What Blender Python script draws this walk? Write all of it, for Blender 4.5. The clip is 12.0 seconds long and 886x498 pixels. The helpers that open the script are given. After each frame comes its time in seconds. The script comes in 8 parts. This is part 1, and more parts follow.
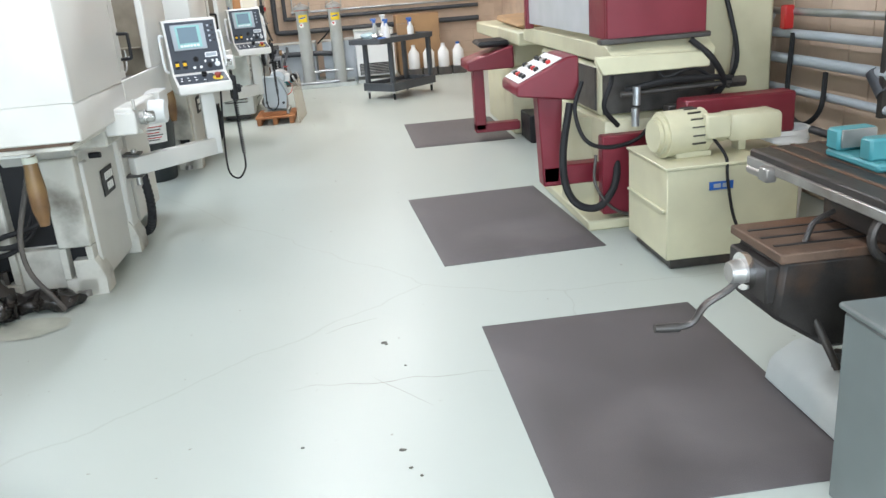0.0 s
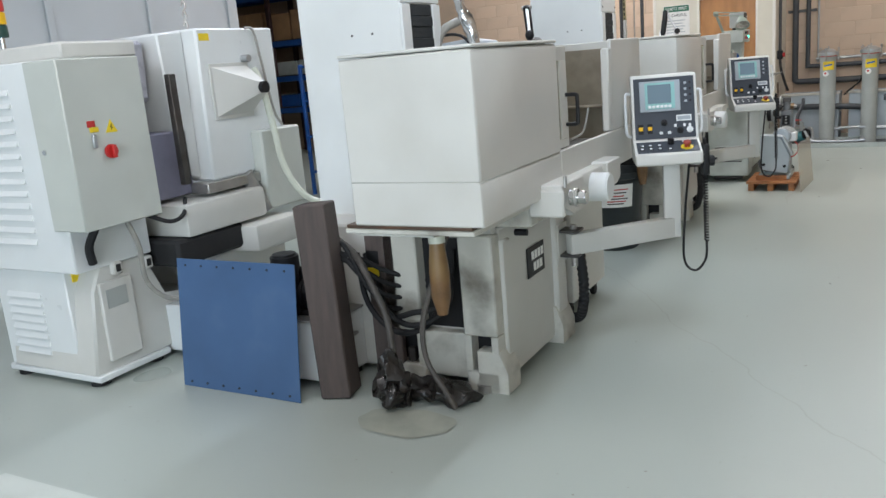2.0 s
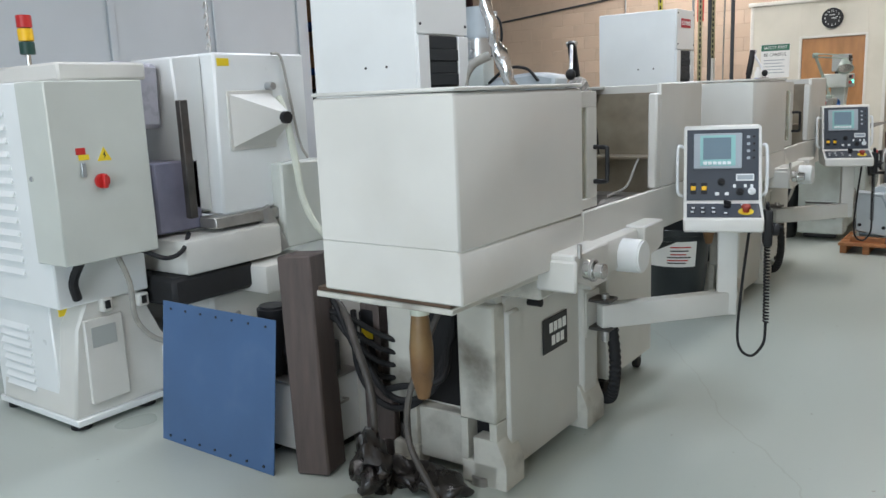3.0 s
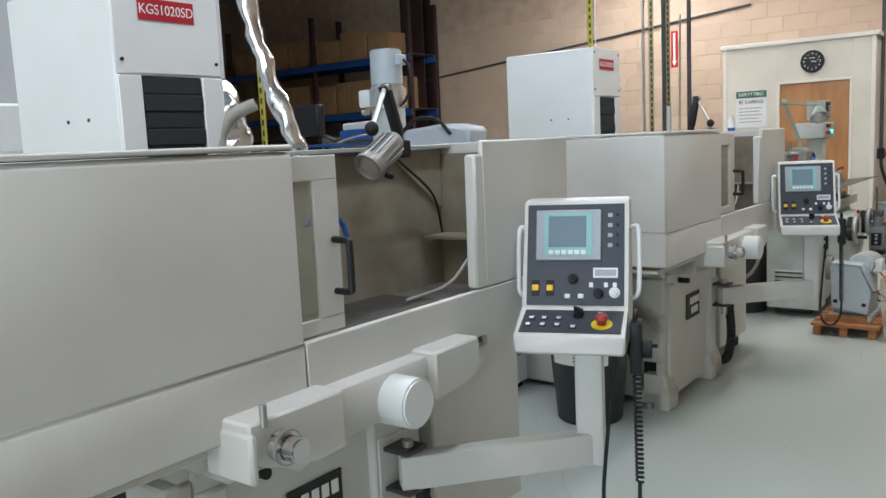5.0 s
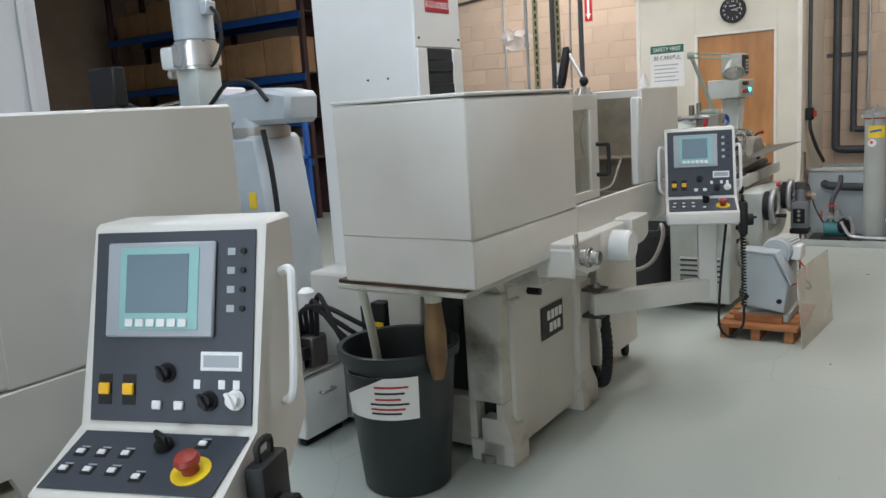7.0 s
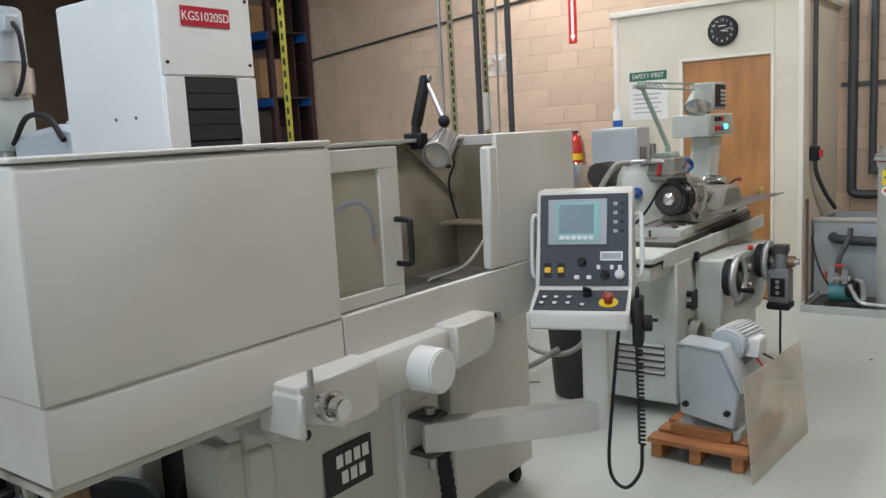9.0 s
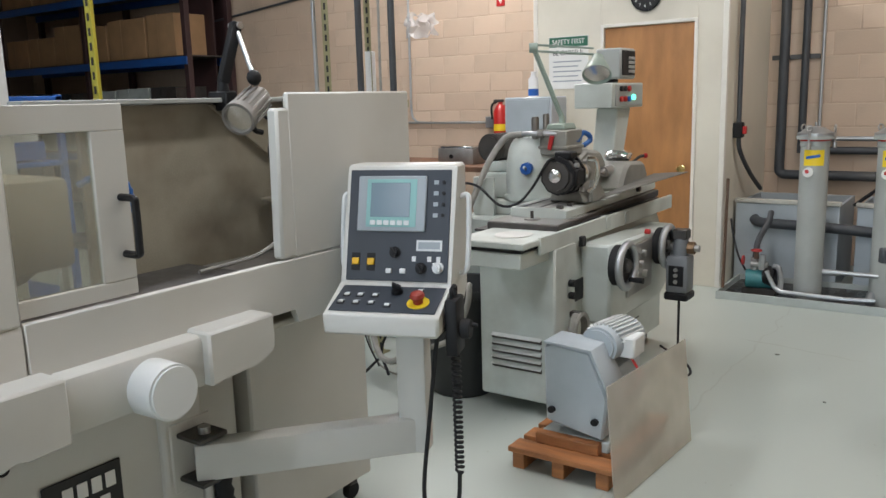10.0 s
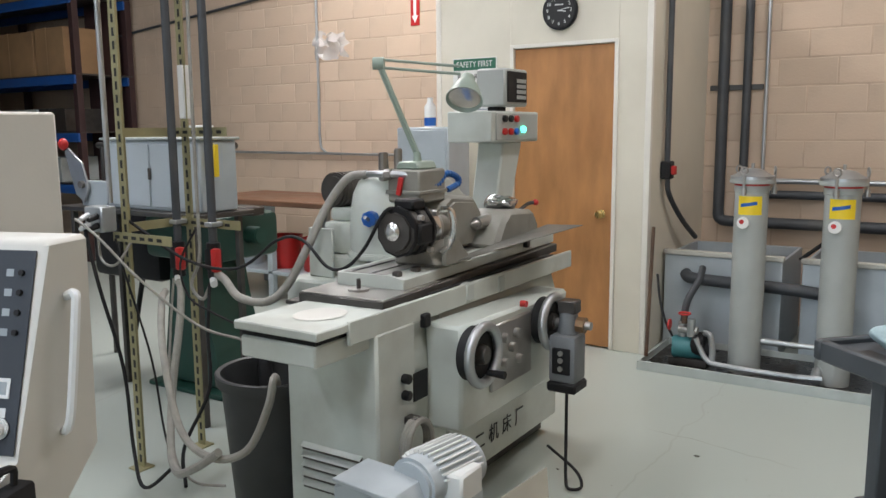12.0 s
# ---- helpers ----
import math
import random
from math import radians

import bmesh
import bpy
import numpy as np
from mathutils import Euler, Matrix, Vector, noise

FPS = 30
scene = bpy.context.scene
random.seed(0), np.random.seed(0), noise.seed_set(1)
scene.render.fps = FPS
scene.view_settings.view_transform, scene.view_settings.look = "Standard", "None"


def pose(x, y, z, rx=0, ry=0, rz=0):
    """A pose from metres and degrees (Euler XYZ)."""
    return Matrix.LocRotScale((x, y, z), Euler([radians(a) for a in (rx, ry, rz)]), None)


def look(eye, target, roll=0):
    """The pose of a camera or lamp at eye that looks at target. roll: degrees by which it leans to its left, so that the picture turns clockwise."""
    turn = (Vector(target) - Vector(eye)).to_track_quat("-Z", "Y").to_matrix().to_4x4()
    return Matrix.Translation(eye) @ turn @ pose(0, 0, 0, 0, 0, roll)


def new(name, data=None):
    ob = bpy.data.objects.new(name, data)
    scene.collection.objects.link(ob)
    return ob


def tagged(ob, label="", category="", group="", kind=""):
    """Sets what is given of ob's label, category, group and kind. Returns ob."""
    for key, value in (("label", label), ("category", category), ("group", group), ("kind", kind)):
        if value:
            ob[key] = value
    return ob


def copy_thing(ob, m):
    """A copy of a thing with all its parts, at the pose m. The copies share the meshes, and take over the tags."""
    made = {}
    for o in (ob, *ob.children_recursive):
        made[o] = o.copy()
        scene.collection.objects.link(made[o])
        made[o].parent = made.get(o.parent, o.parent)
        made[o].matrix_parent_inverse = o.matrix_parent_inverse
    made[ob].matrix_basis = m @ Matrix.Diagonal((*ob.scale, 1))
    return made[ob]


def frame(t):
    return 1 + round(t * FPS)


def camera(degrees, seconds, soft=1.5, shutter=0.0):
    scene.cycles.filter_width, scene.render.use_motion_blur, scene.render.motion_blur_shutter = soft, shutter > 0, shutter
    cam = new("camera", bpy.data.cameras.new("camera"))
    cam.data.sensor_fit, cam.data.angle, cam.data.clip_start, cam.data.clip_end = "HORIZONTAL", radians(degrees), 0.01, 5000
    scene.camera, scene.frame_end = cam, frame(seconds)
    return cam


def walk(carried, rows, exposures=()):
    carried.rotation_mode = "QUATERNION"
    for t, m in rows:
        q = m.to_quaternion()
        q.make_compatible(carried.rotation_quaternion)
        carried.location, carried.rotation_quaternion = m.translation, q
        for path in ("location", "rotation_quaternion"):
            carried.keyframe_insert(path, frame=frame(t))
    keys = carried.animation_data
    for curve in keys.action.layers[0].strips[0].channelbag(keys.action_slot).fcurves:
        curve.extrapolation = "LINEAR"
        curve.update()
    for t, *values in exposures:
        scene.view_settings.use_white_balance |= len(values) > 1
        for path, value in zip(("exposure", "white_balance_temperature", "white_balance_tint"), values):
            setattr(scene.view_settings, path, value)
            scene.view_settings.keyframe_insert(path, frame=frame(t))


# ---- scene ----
cam = camera(57.8, 12.0)
PATH = [
    (0, (0.238, 0.1, 1.458), (0.425, 1.987, 0.822), -4.5),
    (0.5, (0.287, 0.371, 1.469), (0.051, 2.262, 0.861), -4.0),
    (1, (0.312, 0.621, 1.489), (-0.281, 2.44, 0.908), -3.3),
    (1.5, (0.282, 0.917, 1.487), (-0.533, 2.68, 1.007), -3.6),
    (2, (0.3, 1.212, 1.492), (-0.653, 2.912, 1.043), -4.9),
    (2.5, (0.378, 1.512, 1.53), (-0.721, 3.132, 1.118), -4.0),
    (3, (0.371, 1.836, 1.527), (-0.779, 3.429, 1.152), -2.4),
    (4.8, (0.453, 3.103, 1.531), (-0.743, 4.683, 1.263), -2.4),
    (5, (0.468, 3.251, 1.53), (-0.722, 4.838, 1.276), -2.7),
    (5.5, (0.493, 3.629, 1.518), (-0.671, 5.233, 1.251), -3.5),
    (6, (0.506, 3.99, 1.516), (-0.691, 5.57, 1.243), -2.5),
    (6.5, (0.452, 4.338, 1.519), (-0.718, 5.933, 1.221), -2.6),
    (7, (0.417, 4.688, 1.501), (-0.683, 6.323, 1.159), -3.8),
    (7.2, (0.437, 4.825, 1.504), (-0.666, 6.46, 1.171), -3.9),
    (8.8, (0.528, 6.042, 1.552), (-0.656, 7.632, 1.29), -3.6),
    (9, (0.567, 6.18, 1.548), (-0.628, 7.759, 1.266), -3.2),
    (9.5, (0.621, 6.516, 1.52), (-0.58, 8.083, 1.201), -2.6),
    (10, (0.69, 6.878, 1.506), (-0.426, 8.498, 1.144), -1.6),
    (10.5, (0.785, 7.258, 1.511), (-0.249, 8.928, 1.133), -0.7),
    (11, (0.786, 7.572, 1.517), (-0.202, 9.277, 1.17), -0.1),
    (11.5, (0.708, 7.854, 1.524), (-0.261, 9.576, 1.216), 0.1),
    (12, (0.648, 8.067, 1.499), (-0.414, 9.736, 1.206), -0.5),
]
EXPOSURES = [(0.0, 0.88), (0.5, 0.82), (1.0, 0.9), (1.5, 0.24), (3.0, 0.16), (7.0, 0.10), (12.0, 0.2)]
walk(cam, [(t, look(eye, target, roll)) for t, eye, target, roll in PATH], EXPOSURES)

# ---- world and light ----
world = bpy.data.worlds.new("world")
scene.world = world
world.use_nodes = True
_nt = world.node_tree
_sky = _nt.nodes.new("ShaderNodeTexSky")
_sky.sky_type, _sky.sun_disc = "NISHITA", False
_sky.sun_elevation, _sky.sun_rotation = radians(40), radians(200)
_nt.links.new(_sky.outputs[0], _nt.nodes["Background"].inputs[0])
_nt.nodes["Background"].inputs[1].default_value = 0.1


def area_lamp(name, m, sx, sy, watts, colour):
    data = bpy.data.lights.new(name, "AREA")
    data.shape, data.size, data.size_y, data.energy, data.color = "RECTANGLE", sx, sy, watts, colour
    ob = new(name, data)
    ob.matrix_basis = m
    return ob


DAY, TUBE = (0.74, 0.87, 1.0), (0.94, 0.93, 1.0)
# daylight through the open loading door behind the walker
area_lamp("door_daylight", pose(0.2, -3.85, 1.9, 90, 0, 0), 4.6, 3.4, 370, DAY)
# fluorescent tubes under the ceiling
TUBES = [(-0.3, 1.6), (-0.3, 5.4), (-0.3, 9.0), (0.6, 12.2), (-3.2, 2.0), (-3.2, 6.2), (-3.4, 9.6), (-3.8, 12.8)]
TUBE_WATTS = [50, 54, 50, 48, 42, 44, 62, 118]
COOL, WARM = (0.72, 0.83, 1.0), (0.97, 0.945, 0.96)
TUBE_TINTS = [TUBE, COOL, WARM, WARM, TUBE, COOL, TUBE, WARM]
for (lx, ly), w, tint in zip(TUBES, TUBE_WATTS, TUBE_TINTS):
    area_lamp("tube_light", pose(lx, ly, 4.36), 0.25, 2.3, w, tint)

# ---- materials ----
def mat(name, colour, rough=0.5, metal=0.0, vary=0.08, scale=6.0, bump=0.05, grain=160.0, dirt=None, dirt_amount=0.0, dirt_scale=2.5,
        per_object=0.0, soft=0.0, emit=None, emit_strength=1.0, spec=0.5, stretch=None):
    """A painted, metal or plastic surface: two scales of colour variation, grain bump, and blotches of dirt."""
    m = bpy.data.materials.new(name)
    m.use_nodes = True
    nt = m.node_tree
    n, l = nt.nodes, nt.links
    b = n["Principled BSDF"]
    co = n.new("ShaderNodeTexCoord")
    src = co.outputs["Object"]
    if stretch:
        mp = n.new("ShaderNodeMapping")
        mp.inputs["Scale"].default_value = stretch
        l.new(src, mp.inputs[0])
        src = mp.outputs[0]

    def noise_tex(s, detail=4.0):
        t = n.new("ShaderNodeTexNoise")
        t.inputs["Scale"].default_value, t.inputs["Detail"].default_value = s, detail
        l.new(src, t.inputs["Vector"])
        return t

    def mix(fac, a, c, kind="MIX"):
        x = n.new("ShaderNodeMix")
        x.data_type, x.blend_type = "RGBA", kind
        for sock, v in ((x.inputs[0], fac), (x.inputs[6], a), (x.inputs[7], c)):
            if isinstance(v, (int, float, tuple)):
                sock.default_value = v
            else:
                l.new(v, sock)
        return x.outputs[2]

    def ramp(v, lo, hi, a=0.0, c=1.0):
        r = n.new("ShaderNodeMapRange")
        l.new(v, r.inputs[0])
        for i, q in enumerate((lo, hi, a, c)):
            r.inputs[i + 1].default_value = q
        return r.outputs[0]

    base = (*colour, 1)
    dark = tuple(max(0, c * (1 - 2.2 * vary)) for c in colour) + (1,)
    lite = tuple(min(1, c * (1 + 1.2 * vary)) for c in colour) + (1,)
    big, fine = noise_tex(scale), noise_tex(grain, 3.0)
    col = mix(ramp(big.outputs[0], 0.3, 0.7), dark, lite)
    col = mix(ramp(fine.outputs[0], 0.35, 0.65, 0.0, min(0.5, vary * 2.5)), col, base)
    if per_object:
        oi = n.new("ShaderNodeObjectInfo")
        col = mix(ramp(oi.outputs["Random"], 0, 1, 0, per_object), col, tuple(c * 0.45 for c in colour) + (1,))
    rg = ramp(big.outputs[0], 0.3, 0.7, max(0.03, rough - 0.08), min(1, rough + 0.1))
    if dirt:
        d = noise_tex(dirt_scale, 8.0)
        f = ramp(d.outputs[0], 0.52 - soft * 0.5, 0.75 + soft * 0.3, 0.0, dirt_amount)
        col = mix(f, col, (*dirt, 1))
    l.new(col, b.inputs["Base Color"])
    l.new(rg, b.inputs["Roughness"])
    b.inputs["Metallic"].default_value = metal
    b.inputs["Specular IOR Level"].default_value = spec
    if bump:
        bp = n.new("ShaderNodeBump")
        bp.inputs["Strength"].default_value, bp.inputs["Distance"].default_value = bump, 0.004
        l.new(fine.outputs[0], bp.inputs["Height"])
        l.new(bp.outputs[0], b.inputs["Normal"])
    if emit:
        b.inputs["Emission Color"].default_value = (*emit, 1)
        b.inputs["Emission Strength"].default_value = emit_strength
    return m


def glass_mat(name, colour, rough=0.05, alpha_mix=0.75):
    """A thin see-through sheet: clear film with a glossy coat."""
    m = bpy.data.materials.new(name)
    m.use_nodes = True
    n, l = m.node_tree.nodes, m.node_tree.links
    b = n["Principled BSDF"]
    b.inputs["Base Color"].default_value = (*colour, 1)
    b.inputs["Roughness"].default_value = rough
    tr = n.new("ShaderNodeBsdfTransparent")
    tr.inputs[0].default_value = (*colour, 1)
    mx = n.new("ShaderNodeMixShader")
    co = n.new("ShaderNodeTexCoord")
    t = n.new("ShaderNodeTexNoise")
    t.inputs["Scale"].default_value = 5.0
    r = n.new("ShaderNodeMapRange")
    r.inputs[3].default_value, r.inputs[4].default_value = 1 - alpha_mix - 0.08, 1 - alpha_mix + 0.08
    l.new(co.outputs["Object"], t.inputs["Vector"])
    l.new(t.outputs[0], r.inputs[0])
    l.new(r.outputs[0], mx.inputs[0])
    l.new(tr.outputs[0], mx.inputs[1])
    l.new(b.outputs[0], mx.inputs[2])
    l.new(mx.outputs[0], n["Material Output"].inputs[0])
    return m


CREAM = mat("cream_machine_paint", (0.58, 0.575, 0.535), 0.42, vary=0.03, scale=3.0, dirt=(0.40, 0.37, 0.30), dirt_amount=0.22, dirt_scale=2.2)
CREAM_SOILED = mat("soiled_cream_paint", (0.55, 0.54, 0.48), 0.5, vary=0.06, scale=4.0, dirt=(0.09, 0.07, 0.05), dirt_amount=0.9, dirt_scale=4.0, bump=0.1)
STAINED = mat("coolant_stained_steel", (0.34, 0.305, 0.23), 0.55, vary=0.16, scale=2.5, dirt=(0.085, 0.05, 0.026), dirt_amount=1.0, dirt_scale=2.4, soft=0.15, bump=0.12)
RUSTY = mat("rusty_brown_steel", (0.12, 0.075, 0.05), 0.6, metal=0.3, vary=0.2, scale=14, dirt=(0.22, 0.09, 0.04), dirt_amount=0.7, bump=0.25)
WHITE = mat("white_enamel", (0.70, 0.72, 0.71), 0.35, vary=0.02, scale=3.0, dirt=(0.5, 0.49, 0.45), dirt_amount=0.15)
DOORGREY = mat("grey_green_enamel", (0.50, 0.52, 0.475), 0.4, vary=0.03, scale=3.0, dirt=(0.36, 0.36, 0.3), dirt_amount=0.15)
CASTGREY = mat("grey_cast_paint", (0.45, 0.49, 0.47), 0.45, vary=0.06, scale=5.0, dirt=(0.17, 0.15, 0.12), dirt_amount=0.45, dirt_scale=3.0, bump=0.12)
PALEGREY = mat("pale_grey_green_paint", (0.53, 0.57, 0.53), 0.42, vary=0.05, scale=4.0, dirt=(0.22, 0.2, 0.16), dirt_amount=0.4, dirt_scale=3.2, bump=0.08)
BLUEGREY = mat("blue_grey_paint", (0.42, 0.47, 0.50), 0.42, vary=0.05, scale=5.0, dirt=(0.2, 0.2, 0.2), dirt_amount=0.35)
TANKGREY = mat("grey_tank_paint", (0.37, 0.39, 0.37), 0.45, vary=0.05, scale=5.0, dirt=(0.2, 0.19, 0.17), dirt_amount=0.4)
VESSEL = mat("tan_grey_vessel_paint", (0.14, 0.135, 0.12), 0.5, vary=0.06, scale=5.0, dirt=(0.10, 0.09, 0.075), dirt_amount=0.5)
GREYCAB = mat("grey_green_cabinet_paint", (0.15, 0.175, 0.17), 0.45, vary=0.06, dirt=(0.1, 0.1, 0.1), dirt_amount=0.3)
POSTBEIGE = mat("olive_beige_slotted_steel", (0.34, 0.31, 0.17), 0.45, metal=0.3, vary=0.1)
OLIVECREAM = mat("yellow_cream_paint", (0.54, 0.52, 0.36), 0.45, vary=0.05, scale=4.0, dirt=(0.3, 0.26, 0.14), dirt_amount=0.4)
MAROON = mat("maroon_paint", (0.17, 0.014, 0.026), 0.4, vary=0.08, scale=5.0, dirt=(0.07, 0.01, 0.015), dirt_amount=0.5)
TEAL = mat("teal_paint", (0.05, 0.22, 0.24), 0.45, vary=0.1, dirt=(0.05, 0.05, 0.05), dirt_amount=0.4)
GREENDARK = mat("dark_green_paint", (0.012, 0.055, 0.04), 0.5, vary=0.1)
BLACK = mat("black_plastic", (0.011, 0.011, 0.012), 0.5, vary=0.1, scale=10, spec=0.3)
RUBBER = mat("black_rubber", (0.015, 0.015, 0.016), 0.65, vary=0.15, scale=20, bump=0.1, spec=0.3)
BELLOWS = mat("black_bellows_cloth", (0.012, 0.016, 0.018), 0.75, vary=0.15, stretch=(1, 1, 12), bump=0.3)
CANBLACK = mat("black_bin_plastic", (0.018, 0.024, 0.026), 0.42, vary=0.12, scale=9, bump=0.06)
CANGREY = mat("dark_grey_bin_plastic", (0.034, 0.036, 0.037), 0.5, vary=0.12, scale=9, bump=0.06)
CARTGREY = mat("dark_grey_cart_plastic", (0.058, 0.066, 0.074), 0.55, vary=0.14, scale=8, dirt=(0.12, 0.12, 0.12), dirt_amount=0.4, bump=0.15)
FACIA = mat("slate_control_facia", (0.046, 0.054, 0.067), 0.45, vary=0.04, spec=0.35)
BEZEL = mat("grey_screen_bezel", (0.33, 0.37, 0.40), 0.4, vary=0.03)
TEALPLATE = mat("turquoise_screen_border", (0.24, 0.47, 0.455), 0.4, vary=0.03)
SCREEN = mat("dim_blue_screen", (0.05, 0.08, 0.10), 0.12, vary=0.02, emit=(0.30, 0.42, 0.52), emit_strength=0.30)
KEYWHITE = mat("white_key", (0.72, 0.74, 0.74), 0.4, vary=0.02)
KEYYELLOW = mat("yellow_key", (0.80, 0.46, 0.01), 0.4, vary=0.03)
YELLOW = mat("yellow_label", (0.80, 0.58, 0.02), 0.45, vary=0.04)
YELLOWPOST = mat("yellow_slotted_steel", (0.50, 0.44, 0.05), 0.45, vary=0.1, dirt=(0.2, 0.18, 0.06), dirt_amount=0.4)
RED = mat("red_plastic", (0.48, 0.02, 0.018), 0.4, vary=0.06)
ORANGERED = mat("worn_red_button", (0.30, 0.035, 0.02), 0.5, vary=0.08)
GREENGLOW = mat("lit_green_lamp", (0.05, 0.5, 0.35), 0.3, emit=(0.1, 1.0, 0.7), emit_strength=3.0)
LABELRED = mat("red_name_plate", (0.42, 0.012, 0.03), 0.4, vary=0.04)
LABELWHITE = mat("white_print", (0.78, 0.78, 0.75), 0.5, vary=0.02)
INK = mat("black_print", (0.012, 0.012, 0.012), 0.5, vary=0.05)
SIGNGREEN = mat("green_sign_print", (0.03, 0.14, 0.085), 0.45, vary=0.04)
CHROME = mat("bright_chrome", (0.72, 0.72, 0.71), 0.16, metal=1.0, vary=0.04, bump=0.02)
STEEL = mat("worn_machined_steel", (0.42, 0.41, 0.39), 0.36, metal=0.8, vary=0.1, scale=9, dirt=(0.13, 0.09, 0.06), dirt_amount=0.8)
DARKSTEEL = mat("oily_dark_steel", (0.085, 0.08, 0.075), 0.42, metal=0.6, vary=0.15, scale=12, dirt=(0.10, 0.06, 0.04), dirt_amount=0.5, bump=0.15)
ALU = mat("brushed_aluminium", (0.60, 0.61, 0.61), 0.3, metal=1.0, vary=0.05)
FOIL = mat("crumpled_foil", (0.72, 0.73, 0.74), 0.2, metal=1.0, vary=0.1, scale=20, bump=0.5, grain=25)
GALV = mat("galvanised_tube", (0.45, 0.47, 0.48), 0.4, metal=0.8, vary=0.1)
PIPEGREY = mat("dark_grey_pipe", (0.05, 0.055, 0.062), 0.5, vary=0.12, dirt=(0.14, 0.13, 0.11), dirt_amount=0.4)
HOSEGREY = mat("grey_hose", (0.30, 0.29, 0.26), 0.5, vary=0.08, scale=30)
HOSEDARK = mat("grimy_dark_hose", (0.07, 0.062, 0.055), 0.5, vary=0.2, scale=14, dirt=(0.2, 0.17, 0.13), dirt_amount=0.5)
HOSEBROWN = mat("brown_stained_hose", (0.17, 0.09, 0.035), 0.45, vary=0.2, scale=12, dirt=(0.35, 0.24, 0.1), dirt_amount=0.6)
HOSECLEAR = mat("cloudy_clear_hose", (0.55, 0.57, 0.48), 0.3, vary=0.06)
BLUEHOSE = mat("blue_jointed_hose", (0.015, 0.10, 0.32), 0.4, vary=0.08)
BLUEBIN = mat("blue_steel_beam", (0.012, 0.085, 0.32), 0.45, vary=0.1)
BLUESHEET = mat("blue_protective_film", (0.055, 0.115, 0.235), 0.38, vary=0.08, scale=2.5, dirt=(0.14, 0.18, 0.24), dirt_amount=0.3)
TIMBER = mat("dark_rough_timber", (0.085, 0.065, 0.058), 0.75, vary=0.18, scale=5, stretch=(6, 6, 0.7), bump=0.35, grain=60)
PALLETWOOD = mat("orange_pallet_wood", (0.36, 0.145, 0.05), 0.65, vary=0.2, scale=5, stretch=(1.0, 7, 7), bump=0.3, grain=50)
DOORWOOD = mat("birch_door_veneer", (0.47, 0.225, 0.085), 0.42, vary=0.14, scale=3.5, stretch=(2.2, 2.2, 0.7), bump=0.05, dirt=(0.33, 0.14, 0.05), dirt_amount=0.45)
CARDBOARD = mat("brown_cardboard", (0.36, 0.22, 0.11), 0.75, vary=0.08, scale=4)
PLYWOOD = mat("plywood_board", (0.40, 0.24, 0.12), 0.65, vary=0.12, scale=3)
ROOMWALL = mat("cream_room_paint", (0.70, 0.66, 0.555), 0.55, vary=0.04, scale=2.0, dirt=(0.45, 0.39, 0.29), dirt_amount=0.3, dirt_scale=1.4, bump=0.08)
ROOMTRIM = mat("cream_trim_paint", (0.76, 0.73, 0.66), 0.5, vary=0.03)
PANELGREY = mat("pale_blue_grey_panel", (0.50, 0.53, 0.55), 0.4, vary=0.03, scale=1.2)
IRON = mat("dark_red_oxide_steel", (0.045, 0.02, 0.02), 0.6, vary=0.15)
MORTAR = mat("tan_mortar", (0.52, 0.395, 0.295), 0.85, vary=0.1, scale=5, bump=0.3)
BLOCK = mat("tan_painted_block", (0.60, 0.465, 0.35), 0.8, vary=0.09, scale=2.2, bump=0.4, grain=70, dirt=(0.42, 0.30, 0.215), dirt_amount=0.5, dirt_scale=1.1, per_object=0.26)
CEILMAT = mat("dull_ceiling_sheet", (0.30, 0.30, 0.29), 0.7, vary=0.05)
PLAINWALL = mat("dull_tan_wall", (0.30, 0.235, 0.18), 0.8, vary=0.1, scale=1.5, bump=0.2, dirt=(0.2, 0.14, 0.1), dirt_amount=0.4)
MATRUBBER = mat("grey_brown_rubber_mat", (0.088, 0.078, 0.078), 0.62, vary=0.14, scale=2.2, bump=0.4, grain=220, dirt=(0.15, 0.135, 0.13), dirt_amount=0.5, dirt_scale=1.4)
CLOTHDARK = mat("black_cover_cloth", (0.012, 0.012, 0.013), 0.7, vary=0.2, bump=0.3, grain=40)
RAG = mat("pale_blue_rag", (0.36, 0.47, 0.50), 0.85, vary=0.15, scale=12, bump=0.4, grain=70)
SLUDGE = mat("black_oily_sludge", (0.018, 0.015, 0.013), 0.3, vary=0.3, scale=16, bump=0.7, grain=35)
WHITEPLASTIC = mat("white_plastic_bottle", (0.75, 0.76, 0.75), 0.35, vary=0.03)
BLUEPLASTIC = mat("blue_plastic", (0.015, 0.11, 0.42), 0.35, vary=0.06)
LAMPGREEN = mat("grey_green_lamp_enamel", (0.26, 0.32, 0.27), 0.4, vary=0.05)
REFLECTOR = mat("lamp_reflector", (0.80, 0.80, 0.76), 0.2, metal=0.9, vary=0.03, bump=0)
TUBEGLOW = mat("fluorescent_diffuser", (0.9, 0.9, 0.88), 0.5, emit=(1.0, 0.95, 0.86), emit_strength=4.0)
WINDOWFILM = glass_mat("smeared_perspex", (0.80, 0.80, 0.74), 0.10, 0.78)
SHEETFILM = glass_mat("hazy_perspex_sheet", (0.86, 0.82, 0.76), 0.14, 0.66)
WRAPFILM = glass_mat("crinkled_clear_film", (0.92, 0.92, 0.92), 0.1, 0.6)


